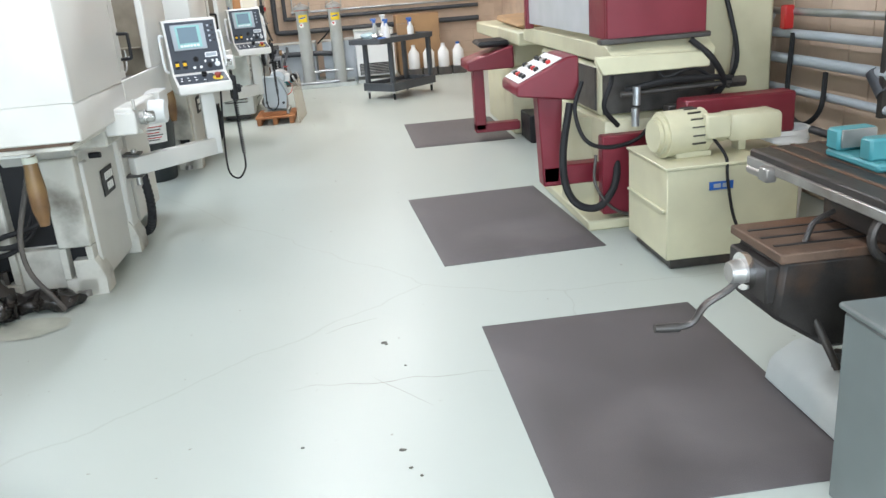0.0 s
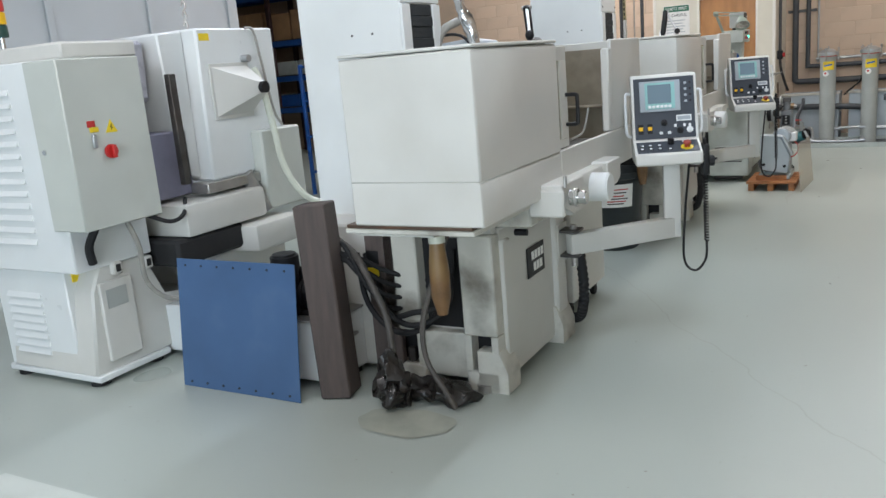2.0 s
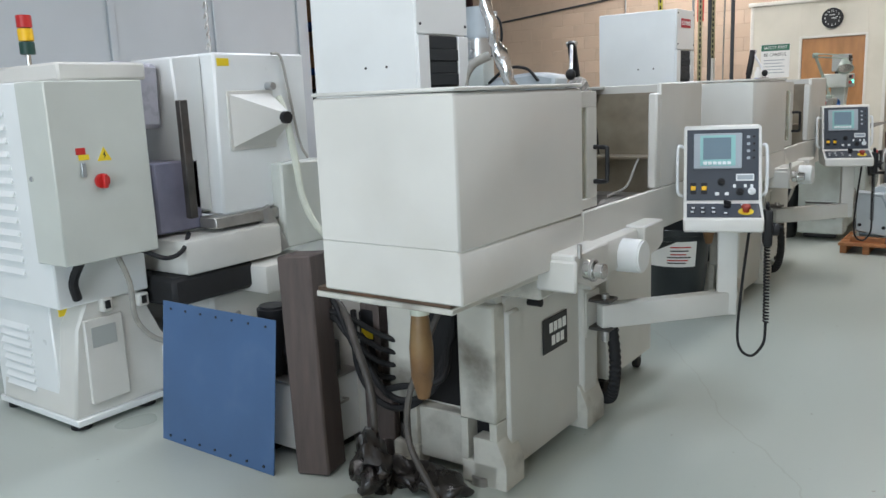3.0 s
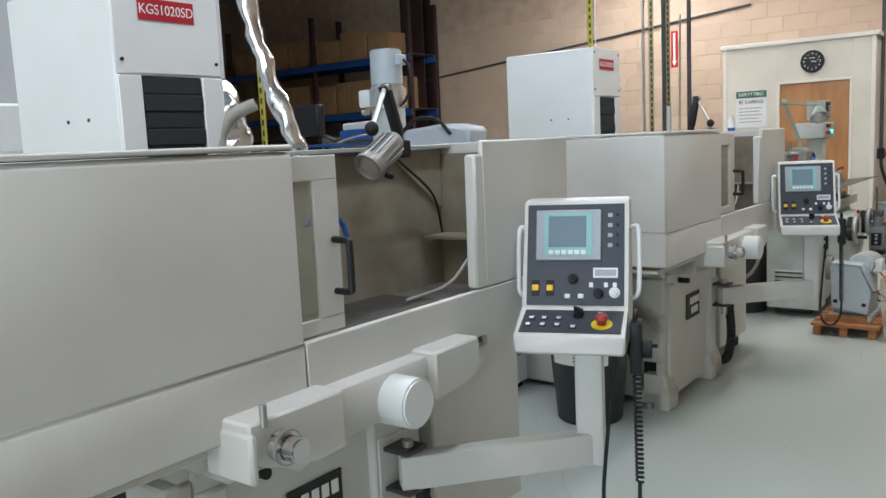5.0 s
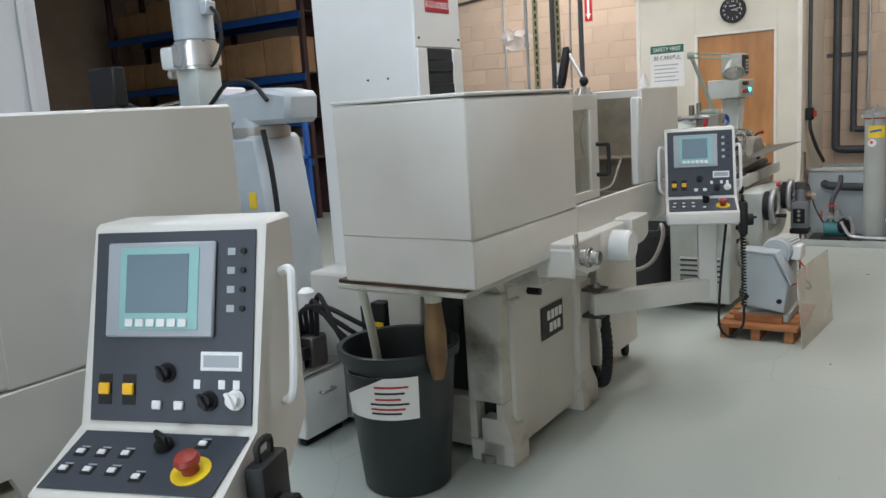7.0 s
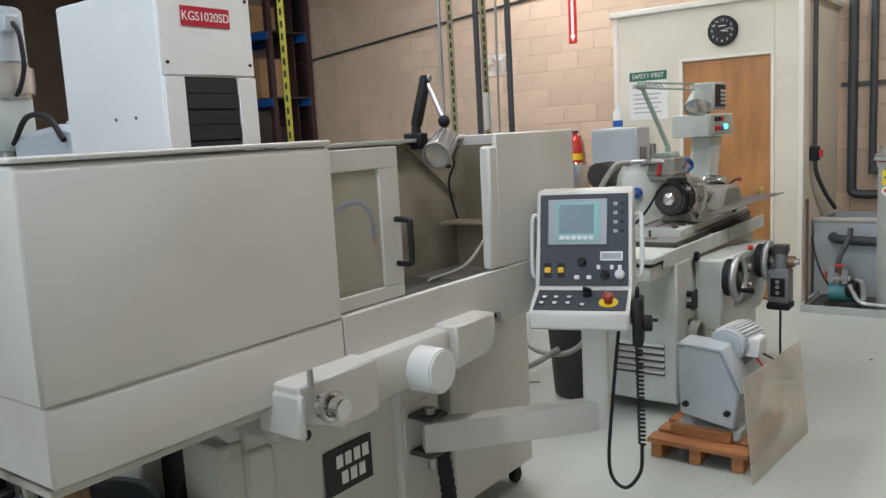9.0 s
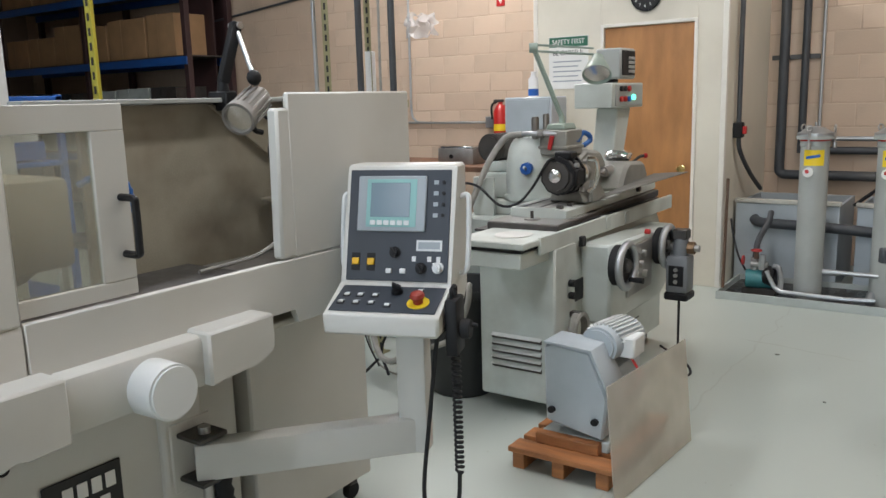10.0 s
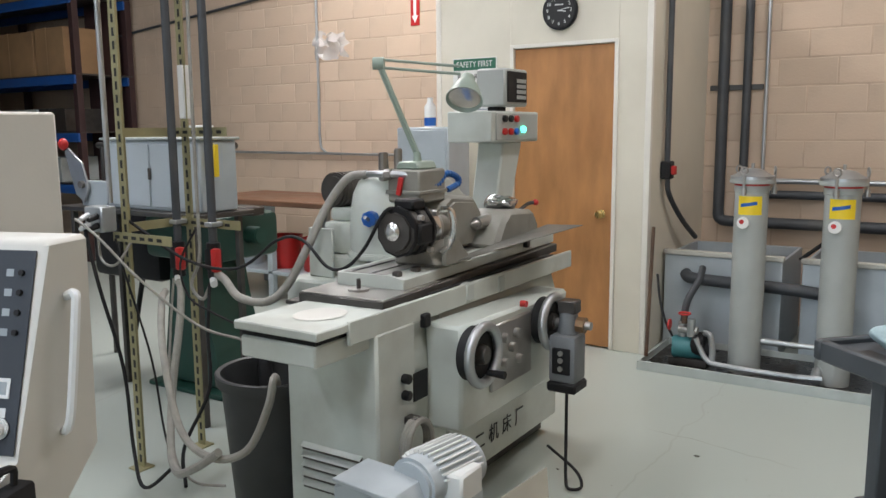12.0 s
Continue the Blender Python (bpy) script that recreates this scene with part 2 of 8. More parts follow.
def floor_material():
    m = mat("pale_green_floor_coating", (0.41, 0.45, 0.41), 0.34, vary=0.02, scale=0.35, bump=0.0, grain=40)
    n, l = m.node_tree.nodes, m.node_tree.links
    b = n["Principled BSDF"]
    old = b.inputs["Base Color"].links[0].from_socket
    co = n.new("ShaderNodeTexCoord")
    # thin wandering cracks
    warp = n.new("ShaderNodeTexNoise")
    warp.inputs["Scale"].default_value, warp.inputs["Detail"].default_value = 2.2, 6
    l.new(co.outputs["Object"], warp.inputs["Vector"])
    add = n.new("ShaderNodeVectorMath")
    add.operation = "MULTIPLY_ADD"
    add.inputs[1].default_value = (0.22, 0.22, 0.0)
    l.new(warp.outputs["Color"], add.inputs[0])
    l.new(co.outputs["Object"], add.inputs[2])
    vo = n.new("ShaderNodeTexVoronoi")
    vo.feature, vo.inputs["Scale"].default_value = "DISTANCE_TO_EDGE", 0.19
    l.new(add.outputs[0], vo.inputs["Vector"])
    r = n.new("ShaderNodeMapRange")
    for i, q in enumerate((0.0, 0.0012, 0.22, 0.0)):
        r.inputs[i + 1].default_value = q
    l.new(vo.outputs["Distance"], r.inputs[0])
    # specks and scuffs
    sp = n.new("ShaderNodeTexNoise")
    sp.inputs["Scale"].default_value, sp.inputs["Detail"].default_value = 26, 2
    l.new(co.outputs["Object"], sp.inputs["Vector"])
    r2 = n.new("ShaderNodeMapRange")
    for i, q in enumerate((0.74, 0.78, 0.0, 0.6)):
        r2.inputs[i + 1].default_value = q
    l.new(sp.outputs[0], r2.inputs[0])
    top = n.new("ShaderNodeMath")
    top.operation = "MAXIMUM"
    l.new(r.outputs[0], top.inputs[0])
    l.new(r2.outputs[0], top.inputs[1])
    mx = n.new("ShaderNodeMix")
    mx.data_type = "RGBA"
    mx.inputs[7].default_value = (0.20, 0.17, 0.13, 1)
    l.new(top.outputs[0], mx.inputs[0])
    l.new(old, mx.inputs[6])
    l.new(mx.outputs[2], b.inputs["Base Color"])
    return m


FLOOR = floor_material()

# ---- mesh helpers ----
def link(name, bm, material, smooth=True):
    me = bpy.data.meshes.new(name)
    bmesh.ops.recalc_face_normals(bm, faces=bm.faces)
    bm.to_mesh(me)
    bm.free()
    me.materials.append(material)
    if smooth:
        me.polygons.foreach_set("use_smooth", [True] * len(me.polygons))
        me.set_sharp_from_angle(angle=radians(38))
    return new(name, me)


def thing(name, x, y, z, label, category, group="", turn=0.0, kind=""):
    """An empty at the base of a thing; its parts are written in world metres."""
    ob = new(name)
    ob.empty_display_size = 0.1
    ob.matrix_basis = pose(x, y, z, 0, 0, turn)
    return tagged(ob, label, category, group, kind)


def part(name, bm, material, parent, label=""):
    top = parent
    while top.parent:
        top = top.parent
    bm.transform(top.matrix_basis.inverted())
    ob = link(name, bm, material)
    ob.parent = parent
    return tagged(ob, label)


def solo(name, bm, material, label, category="", group="", kind="", at=None):
    """A thing of one mesh, with its origin at its base."""
    if at:
        bm.transform(Matrix.Translation(at).inverted())
    ob = link(name, bm, material)
    if at:
        ob.location = at
    return tagged(ob, label, category, group, kind)


def box(x0, x1, y0, y1, z0, z1, bevel=0.004, bm=None, m=None, seg=1):
    bm = bm or bmesh.new()
    c = Matrix.LocRotScale(((x0 + x1) / 2, (y0 + y1) / 2, (z0 + z1) / 2), None, (abs(x1 - x0), abs(y1 - y0), abs(z1 - z0)))
    r = bmesh.ops.create_cube(bm, size=1.0, matrix=(m @ c) if m else c)
    if bevel:
        e = list({q for v in r["verts"] for q in v.link_edges})
        bmesh.ops.bevel(bm, geom=e, offset=bevel, segments=seg, affect="EDGES", profile=0.5)
    return bm


def prism(pts, axis, a, b, bevel=0.003, bm=None, m=None):
    """A polygon of (u, v) swept along an axis: x takes (y, z), y takes (x, z), z takes (x, y)."""
    bm = bm or bmesh.new()

    def at(u, v, w):
        p = Vector({"x": (w, u, v), "y": (u, w, v), "z": (u, v, w)}[axis])
        return m @ p if m else p
    lo = [bm.verts.new(at(u, v, a)) for u, v in pts]
    hi = [bm.verts.new(at(u, v, b)) for u, v in pts]
    n = len(pts)
    faces = [bm.faces.new(lo), bm.faces.new(hi[::-1])]
    for i in range(n):
        faces.append(bm.faces.new((lo[i], hi[i], hi[(i + 1) % n], lo[(i + 1) % n])))
    if bevel:
        bmesh.ops.bevel(bm, geom=list({e for f in faces for e in f.edges}), offset=bevel, segments=1, affect="EDGES")
    return bm


def cyl(p0, p1, r0, r1=None, seg=24, bevel=0.0, bm=None):
    bm = bm or bmesh.new()
    p0, p1 = Vector(p0), Vector(p1)
    d = p1 - p0
    rot = d.to_track_quat("Z", "Y").to_matrix().to_4x4()
    m = Matrix.Translation((p0 + p1) / 2) @ rot
    r = bmesh.ops.create_cone(bm, cap_ends=True, segments=seg, radius1=r0, radius2=r0 if r1 is None else r1, depth=d.length, matrix=m)
    if bevel:
        caps = [f for f in {q for v in r["verts"] for q in v.link_faces} if len(f.verts) > 4]
        bmesh.ops.bevel(bm, geom=list({e for f in caps for e in f.edges}), offset=bevel, segments=2, affect="EDGES")
    return bm


def lathe(profile, centre, seg=32, bm=None, m=None):
    """A profile of (radius, height) turned about an upright axis."""
    bm = bm or bmesh.new()
    c = Vector(centre)
    rings = []
    for r, z in profile:
        ring = []
        for i in range(seg):
            a = 2 * math.pi * i / seg
            p = Vector((r * math.cos(a), r * math.sin(a), z))
            ring.append(bm.verts.new(c + (m @ p if m else p)))
        rings.append(ring)
    for a, b in zip(rings, rings[1:]):
        for i in range(seg):
            bm.faces.new((a[i], a[(i + 1) % seg], b[(i + 1) % seg], b[i]))
    for ring in (rings[0], rings[-1]):
        bm.faces.new(ring)
    return bm


def spline(pts, step=6):
    p = [Vector(q) for q in pts]
    p = [2 * p[0] - p[1]] + p + [2 * p[-1] - p[-2]]
    out = []
    for i in range(1, len(p) - 2):
        for k in range(step):
            t = k / step
            a, b, c, d = p[i - 1:i + 3]
            out.append(0.5 * ((2 * b) + (c - a) * t + (2 * a - 5 * b + 4 * c - d) * t * t + (3 * b - a - 3 * c + d) * t ** 3))
    return out + [p[-2]]


def tube(pts, r, seg=8, smooth=True, ribs=0.0, bm=None, step=6):
    """A hose, cable or bent bar along points; ribs make every other ring thicker."""
    bm = bm or bmesh.new()
    path = spline(pts, step) if smooth else [Vector(q) for q in pts]
    n = len(path)
    prev, rings = None, []
    for i, q in enumerate(path):
        d = (path[min(i + 1, n - 1)] - path[max(i - 1, 0)]).normalized()
        if prev is None:
            up = Vector((0, 0, 1)) if abs(d.z) < 0.9 else Vector((1, 0, 0))
            side = d.cross(up).normalized()
        else:
            side = (prev - d * prev.dot(d)).normalized()
        prev = side
        up = side.cross(d)
        rr = r * (1 + (ribs if i % 2 else -ribs))
        rings.append([bm.verts.new(q + rr * (math.cos(2 * math.pi * k / seg) * side + math.sin(2 * math.pi * k / seg) * up)) for k in range(seg)])
    for a, b in zip(rings, rings[1:]):
        for k in range(seg):
            bm.faces.new((a[k], a[(k + 1) % seg], b[(k + 1) % seg], b[k]))
    bm.faces.new(rings[0])
    bm.faces.new(rings[-1])
    return bm


def coil(p0, p1, r, turns, wire=0.003, sag=0.0):
    p0, p1 = Vector(p0), Vector(p1)
    pts = []
    for i in range(turns * 8 + 1):
        t, a = i / (turns * 8), 2 * math.pi * i / 8
        c = p0.lerp(p1, t) - Vector((0, 0, sag * math.sin(math.pi * t)))
        pts.append(c + Vector((r * math.cos(a), r * math.sin(a), 0)))
    return tube(pts, wire, 5, smooth=False)


def text_mesh(words, size, m, depth=0.0006, wide=1.0):
    cu = bpy.data.curves.new("words", "FONT")
    cu.body, cu.size, cu.extrude, cu.align_x, cu.align_y = words, size, depth, "CENTER", "CENTER"
    ob = new("words", cu)
    dg = bpy.context.evaluated_depsgraph_get()
    me = bpy.data.meshes.new_from_object(ob.evaluated_get(dg))
    bpy.data.objects.remove(ob)
    bm = bmesh.new()
    bm.from_mesh(me)
    bpy.data.meshes.remove(me)
    bm.transform(m @ Matrix.Diagonal((wide, 1, 1, 1)))
    return bm


def crumple(bm, amount, scale):
    for v in bm.verts:
        v.co += amount * noise.noise_vector(v.co * scale)
    return bm


def blob(centre, size, amount=0.02, scale=14, sub=3):
    bm = bmesh.new()
    bmesh.ops.create_icosphere(bm, subdivisions=sub, radius=1.0, matrix=Matrix.LocRotScale(centre, None, size))
    return crumple(bm, amount, scale)


# turns for writing on an upright face: towards +x, and towards -y
FACE_X, FACE_Y = (90, 0, 90), (90, 0, 0)

# ---- the hall ----
WEST, EAST, SOUTH, NORTH, TOP = -13.0, 3.05, -4.0, 14.62, 4.6
solo("floor", box(WEST - 0.2, EAST + 0.2, SOUTH - 6, NORTH + 0.2, -0.2, 0, 0), FLOOR, "pale green coated concrete floor with scuffs and cracks", "floor", kind="structure")
solo("ceiling", box(WEST - 0.2, EAST + 0.2, SOUTH - 0.2, NORTH + 0.2, TOP, TOP + 0.2, 0), CEILMAT, "dull sheet ceiling of the workshop", "ceiling", kind="structure")
solo("wall_west", box(WEST - 0.2, WEST, SOUTH, NORTH, 0, TOP, 0), PLAINWALL, "dull tan workshop side wall", "wall", kind="structure")
wall_east = solo("wall_east", box(EAST - 0.014, EAST + 0.2, SOUTH, NORTH - 0.09, 0, TOP, 0), MORTAR, "tan concrete block side wall", "wall", kind="structure")
bm = box(WEST, -2.3, SOUTH - 0.2, SOUTH, 0, TOP, 0)
box(2.7, EAST, SOUTH - 0.2, SOUTH, 0, TOP, 0, bm)
box(-2.3, 2.7, SOUTH - 0.2, SOUTH, 3.7, TOP, 0, bm)
solo("wall_south", bm, PLAINWALL, "tan workshop wall with an open loading door", "wall", kind="structure")
wall_north = solo("wall_north", box(WEST, EAST, NORTH - 0.0875, NORTH + 0.2, 0, TOP, 0), MORTAR, "tan painted concrete block back wall", "wall", kind="structure")
solo("ground", box(-60, 60, -80, SOUTH - 6.01, -0.25, -0.05, 0), PLAINWALL, "concrete yard outside the loading door", "ground", kind="structure")

for i, (lx, ly) in enumerate(TUBES):
    lt = thing("ceiling_light", lx, ly, 4.38, "white fluorescent tube fitting under the ceiling", "lamp", "ceiling lights")
    part("housing", prism([(lx - 0.17, 4.40), (lx + 0.17, 4.40), (lx + 0.1, 4.47), (lx - 0.1, 4.47)], "y", ly - 1.22, ly + 1.22), WHITE, lt)
    part("diffuser", box(lx - 0.14, lx + 0.14, ly - 1.18, ly + 1.18, 4.38, 4.398, 0.004), TUBEGLOW, lt)
    for s in (-0.8, 0.8):
        part("hanger", cyl((lx, ly + s, 4.47), (lx, ly + s, TOP), 0.006, seg=6), GALV, lt)

# cracks and chips in the floor coating
random.seed(11)
CRACK = mat("grey_floor_crack", (0.27, 0.25, 0.21), 0.7, vary=0.2, scale=20)
CHIP = mat("dark_floor_chip", (0.10, 0.095, 0.075), 0.7, vary=0.3, scale=60)
for (ax, ay), (bx_, by_), wig in (((-0.14, 2.94), (0.72, 2.88), 0.035), ((0.20, 2.96), (0.42, 2.66), 0.02), ((0.0, 3.42), (0.25, 3.55), 0.02), ((-0.6, 11.9), (0.2, 11.75), 0.03)):
    bm, left = bmesh.new(), []
    for k in range(41):
        t = k / 40
        x = ax + (bx_ - ax) * t
        y = ay + (by_ - ay) * t + wig * noise.noise(Vector((x * 9, ax * 3, 1.7)))
        w = (0.0012 + 0.0016 * abs(noise.noise(Vector((x * 22, y * 5, 0))))) * (1 - abs(2 * t - 1) ** 4)
        left.append((bm.verts.new((x, y - w, 0.0012)), bm.verts.new((x, y + w, 0.0012))))
    for a, b in zip(left, left[1:]):
        bm.faces.new((a[0], b[0], b[1], a[1]))
    solo("floor_crack", bm, CRACK, "thin wandering crack in the floor coating", "crack", kind="structure")
for x, y, r in ((0.266, 3.259, 0.012), (0.275, 3.24, 0.007), (0.282, 2.408, 0.009), (0.33, 2.25, 0.005), (0.30, 2.30, 0.006), (-0.05, 2.5, 0.005), (0.34, 3.02, 0.005), (-0.263, 11.663, 0.012), (-0.75, 11.2, 0.006), (0.1, 11.0, 0.006), (-0.2, 9.3, 0.006), (0.05, 6.4, 0.005)):
    solo("floor_chip", blob((x, y, 0.001), (r * random.uniform(0.9, 1.5), r, 0.0025), r * 0.35, 90, 2), CHIP, "dark chip in the floor coating", "chip", "floor chips", kind="structure", at=(x, y, 0))

# steel columns along the back wall
cx = -8.25
bm = box(cx - 0.24, cx + 0.24, NORTH - 0.34, NORTH - 0.322, 0, TOP, 0.002)
box(cx - 0.24, cx + 0.24, NORTH - 0.115, NORTH - 0.098, 0, TOP, 0.002, bm)
box(cx - 0.008, cx + 0.008, NORTH - 0.322, NORTH - 0.115, 0, TOP, 0, bm)
solo("steel_column", bm, IRON, "dark red oxide steel column at the block wall", "column", kind="structure")

# pale partition of the next bay
PX = -6.5
bm = box(PX - 0.1, PX, -3.9, 8.85, 0, 3.9, 0.004)
partition = solo("wall_partition", bm, PANELGREY, "pale blue-grey panelled partition", "wall", kind="structure")
for k in range(11):
    y = -3.3 + k * 1.2
    part("rib", box(PX + 0.002, PX + 0.03, y - 0.035, y + 0.035, 0, 3.9, 0.004), PANELGREY, partition)

# the small office room in the corner
RX0, RX1, RY, RZ = -2.64, -1.02, 13.18, 2.5
room = thing("wall_room", (RX0 + RX1) / 2, RY, 0, "cream painted stud walls of a small corner room", "wall", kind="structure")
DX0, DX1, DZ = -2.0, -1.27, 2.05
part("front_wall", box(RX0, DX0 - 0.03, RY, RY + 0.1, 0, RZ, 0.003), ROOMWALL, room)
part("front_wall", box(DX1 + 0.03, RX1, RY, RY + 0.1, 0, RZ, 0.003), ROOMWALL, room)
part("front_wall", box(DX0 - 0.03, DX1 + 0.03, RY, RY + 0.1, DZ + 0.03, RZ, 0.003), ROOMWALL, room)
part("side_wall", box(RX1 - 0.1, RX1 - 0.002, RY + 0.1, NORTH, 0, RZ, 0.003), ROOMWALL, room)
part("side_wall", box(RX0 + 0.002, RX0 + 0.1, RY + 0.1, NORTH, 0, RZ, 0.003), ROOMWALL, room)
part("roof", box(RX0 - 0.03, RX1 + 0.04, RY - 0.03, NORTH, RZ, RZ + 0.05, 0.006), ROOMTRIM, room)
part("corner_bead", box(RX1 - 0.035, RX1 + 0.006, RY - 0.008, RY + 0.035, 0, RZ, 0.004), ROOMTRIM, room)
part("corner_bead", box(RX0 - 0.006, RX0 + 0.035, RY - 0.008, RY + 0.035, 0, RZ, 0.004), ROOMTRIM, room)
door = thing("door_1", (DX0 + DX1) / 2, RY, 0, "closed birch veneer door in the cream room", "door", kind="structure")
part("leaf", box(DX0, DX1, RY + 0.012, RY + 0.052, 0.012, DZ, 0.002), DOORWOOD, door)
for a, b, z0, z1 in ((DX0 - 0.03, DX0 - 0.003, 0, DZ + 0.03), (DX1 + 0.003, DX1 + 0.03, 0, DZ + 0.03), (DX0 - 0.003, DX1 + 0.003, DZ + 0.003, DZ + 0.03)):
    part("jamb", box(a, b, RY - 0.012, RY + 0.1, z0, z1, 0.003), ROOMTRIM, door)
knob = part("door_knob", lathe([(0.002, 0.0), (0.03, 0.0), (0.03, 0.006), (0.011, 0.012), (0.011, 0.035), (0.024, 0.045), (0.027, 0.058), (0.02, 0.07), (0.002, 0.073)],
                               (DX1 - 0.075, RY + 0.012, 0.93), 20, m=pose(0, 0, 0, 90)), mat("brass", (0.62, 0.45, 0.18), 0.25, metal=1.0), door, "brass knob")

# block courses: real blocks with recessed joints
def block_mesh(w, h, d):
    bm = box(-w / 2, w / 2, -d, 0, -h / 2, h / 2, 0.003)
    me = bpy.data.meshes.new("block")
    bm.to_mesh(me)
    bm.free()
    me.materials.append(BLOCK)
    return me


def joined_blocks(name, spots, d, wall, turn):
    bm = bmesh.new()
    for u, z, w in spots:
        if turn:
            box(EAST - d, EAST, u - w / 2, u + w / 2, z - 0.095, z + 0.095, 0, bm)
        else:
            box(u - w / 2, u + w / 2, NORTH - d, NORTH, z - 0.095, z + 0.095, 0, bm)
    ob = link(name, bm, BLOCK)
    ob.parent = wall
    return tagged(ob, kind="stuff")

# ---- surface grinders ----
LAMPGREY = mat("dull_cast_alloy", (0.30, 0.29, 0.27), 0.45, metal=0.6, vary=0.08)
GX, GY, PITCH = -0.94, 3.74, 3.147


def round_rect(u0, u1, v0, v1, r, n=4):
    pts = []
    for cu, cv, a0 in ((u1 - r, v1 - r, 0), (u0 + r, v1 - r, 90), (u0 + r, v0 + r, 180), (u1 - r, v0 + r, 270)):
        for k in range(n + 1):
            a = radians(a0 + 90 * k / n)
            pts.append((cu + r * math.cos(a), cv + r * math.sin(a)))
    return pts


def surface_grinder():
    g = thing("surface_grinder", -1.7, GY + 1.0, 0, "large cream surface grinder with splash guards and a control pendant", "grinding machine", "surface grinders")
    Y = GY
    # base casting with open end, feet and brow
    b = part("base", box(-2.3, -1.19, Y + 0.64, Y + 1.40, 0.03, 0.76, 0.012), CREAM, g)
    for x0, x1 in ((-1.36, -1.19), (-1.76, -1.58)):
        # end legs with a square pocket
        lg = part("leg", box(x0, x1, Y + 0.56, Y + 0.645, 0.27, 0.74, 0.008), CREAM_SOILED, g)
        part("foot_block", box(x0, x1, Y + 0.56, Y + 0.645, 0.0, 0.10, 0.008), CREAM_SOILED, lg)
        part("cheek", box(x0, x0 + 0.035, Y + 0.562, Y + 0.645, 0.10, 0.27, 0.003), CREAM_SOILED, lg)
        part("cheek", box(x1 - 0.035, x1, Y + 0.562, Y + 0.645, 0.10, 0.27, 0.003), CREAM_SOILED, lg)
        # thin black sheet paints the shade at the back of the pocket
        part("pocket", box(x0 + 0.036, x1 - 0.036, Y + 0.63, Y + 0.638, 0.10, 0.27, 0), BLACK, lg, "black sheet standing in for the shade in the pocket")
        part("levelling_bolt", cyl(((x0 + x1) / 2, Y + 0.60, 0.1), ((x0 + x1) / 2, Y + 0.60, 0.17), 0.022, seg=6, bevel=0.002), DARKSTEEL, g)
        part("foot_pad", cyl(((x0 + x1) / 2, Y + 0.585, 0.0), ((x0 + x1) / 2, Y + 0.585, 0.035), 0.045, seg=16), STEEL, g)
    part("sill", box(-1.58, -1.36, Y + 0.58, Y + 0.645, 0.05, 0.27, 0.006), CREAM_SOILED, g)
    # the base is solid here: a black sheet paints the shade of an opening
    part("recess", box(-1.58, -1.36, Y + 0.632, Y + 0.638, 0.28, 0.74, 0), BLACK, g, "black sheet standing in for the shade of an open recess")
    part("brow", prism([(Y + 0.08, 0.845), (Y + 0.5, 0.845), (Y + 0.645, 0.70), (Y + 0.645, 0.885), (Y + 0.08, 0.885)], "x", -1.56, -1.2), CREAM, g)
    part("pilaster", box(-1.21, -1.165, Y + 1.28, Y + 1.42, 0.03, 0.76, 0.01), CREAM, g)
    part("pilaster", box(-1.21, -1.175, Y + 0.64, Y + 0.74, 0.03, 0.70, 0.01), CREAM, g)
    part("toe", prism([(-1.30, 0.0), (-1.15, 0.0), (-1.15, 0.1), (-1.19, 0.2), (-1.30, 0.2)], "y", Y + 0.56, Y + 0.70), CREAM_SOILED, g)
    part("toe", prism([(-1.30, 0.0), (-1.14, 0.0), (-1.14, 0.1), (-1.18, 0.2), (-1.30, 0.2)], "y", Y + 1.26, Y + 1.44), CREAM_SOILED, g)
    part("rear_base", box(-2.6, -1.25, Y + 1.40, Y + 1.62, 0.05, 0.74, 0.012), CREAM, g)
    # stained drip tray under the guard
    bm = box(-1.56, -0.99, Y + 0.015, Y + 2.12, 0.868, 0.888, 0.004)
    part("drip_tray", bm, CREAM_SOILED, g, "soiled cream drip tray")
    part("tray_edge", box(-1.555, -1.0, Y + 0.02, Y + 0.80, 0.8885, 0.9035, 0.002), RUSTY, g, "rusty tray lip")
    # splash guard: lower band, end cover, open work space, end panel
    band = part("splash_band", prism([(GX, 0.905), (GX, 1.064), (GX - 0.012, 1.076), (-1.50, 1.076), (-1.50, 0.905)], "y", Y, Y + 0.82, 0.006), CREAM, g)
    part("end_cover", prism([(GX, 1.069), (GX, 1.525), (GX - 0.01, 1.535), (-1.50, 1.535), (-1.50, 1.069)], "y", Y - 0.002, Y + 0.82, 0.007), CREAM, g)
    part("cover_lid", box(-1.502, GX + 0.001, Y - 0.003, Y + 0.822, 1.5385, 1.551, 0.004), CREAM, g)
    part("splash_front", prism([(Y + 0.822, 0.93), (Y + 1.60, 0.93), (Y + 1.61, 0.885), (Y + 2.18, 0.885), (Y + 2.18, 1.074), (Y + 0.822, 1.074)], "x", GX - 0.022, GX, 0.003), CREAM, g)
    part("trough_floor", box(-1.50, GX - 0.023, Y + 0.822, Y + 2.18, 0.93, 0.95, 0.002), STAINED, g)
    part("trough_lining", box(GX - 0.034, GX - 0.0225, Y + 0.83, Y + 1.55, 0.951, 1.07, 0.001), STAINED, g, "brown stained trough lining")
    part("back_guard", box(-1.52, -1.50, Y + 1.33, Y + 2.16, 0.95, 1.52, 0.002), STAINED, g, "coolant-stained back guard")
    part("guard_wing", prism([(Y + 1.80, 1.515), (Y + 2.125, 1.515), (Y + 2.125, 1.28)], "x", -1.499, -1.485, 0.001), STAINED, g)
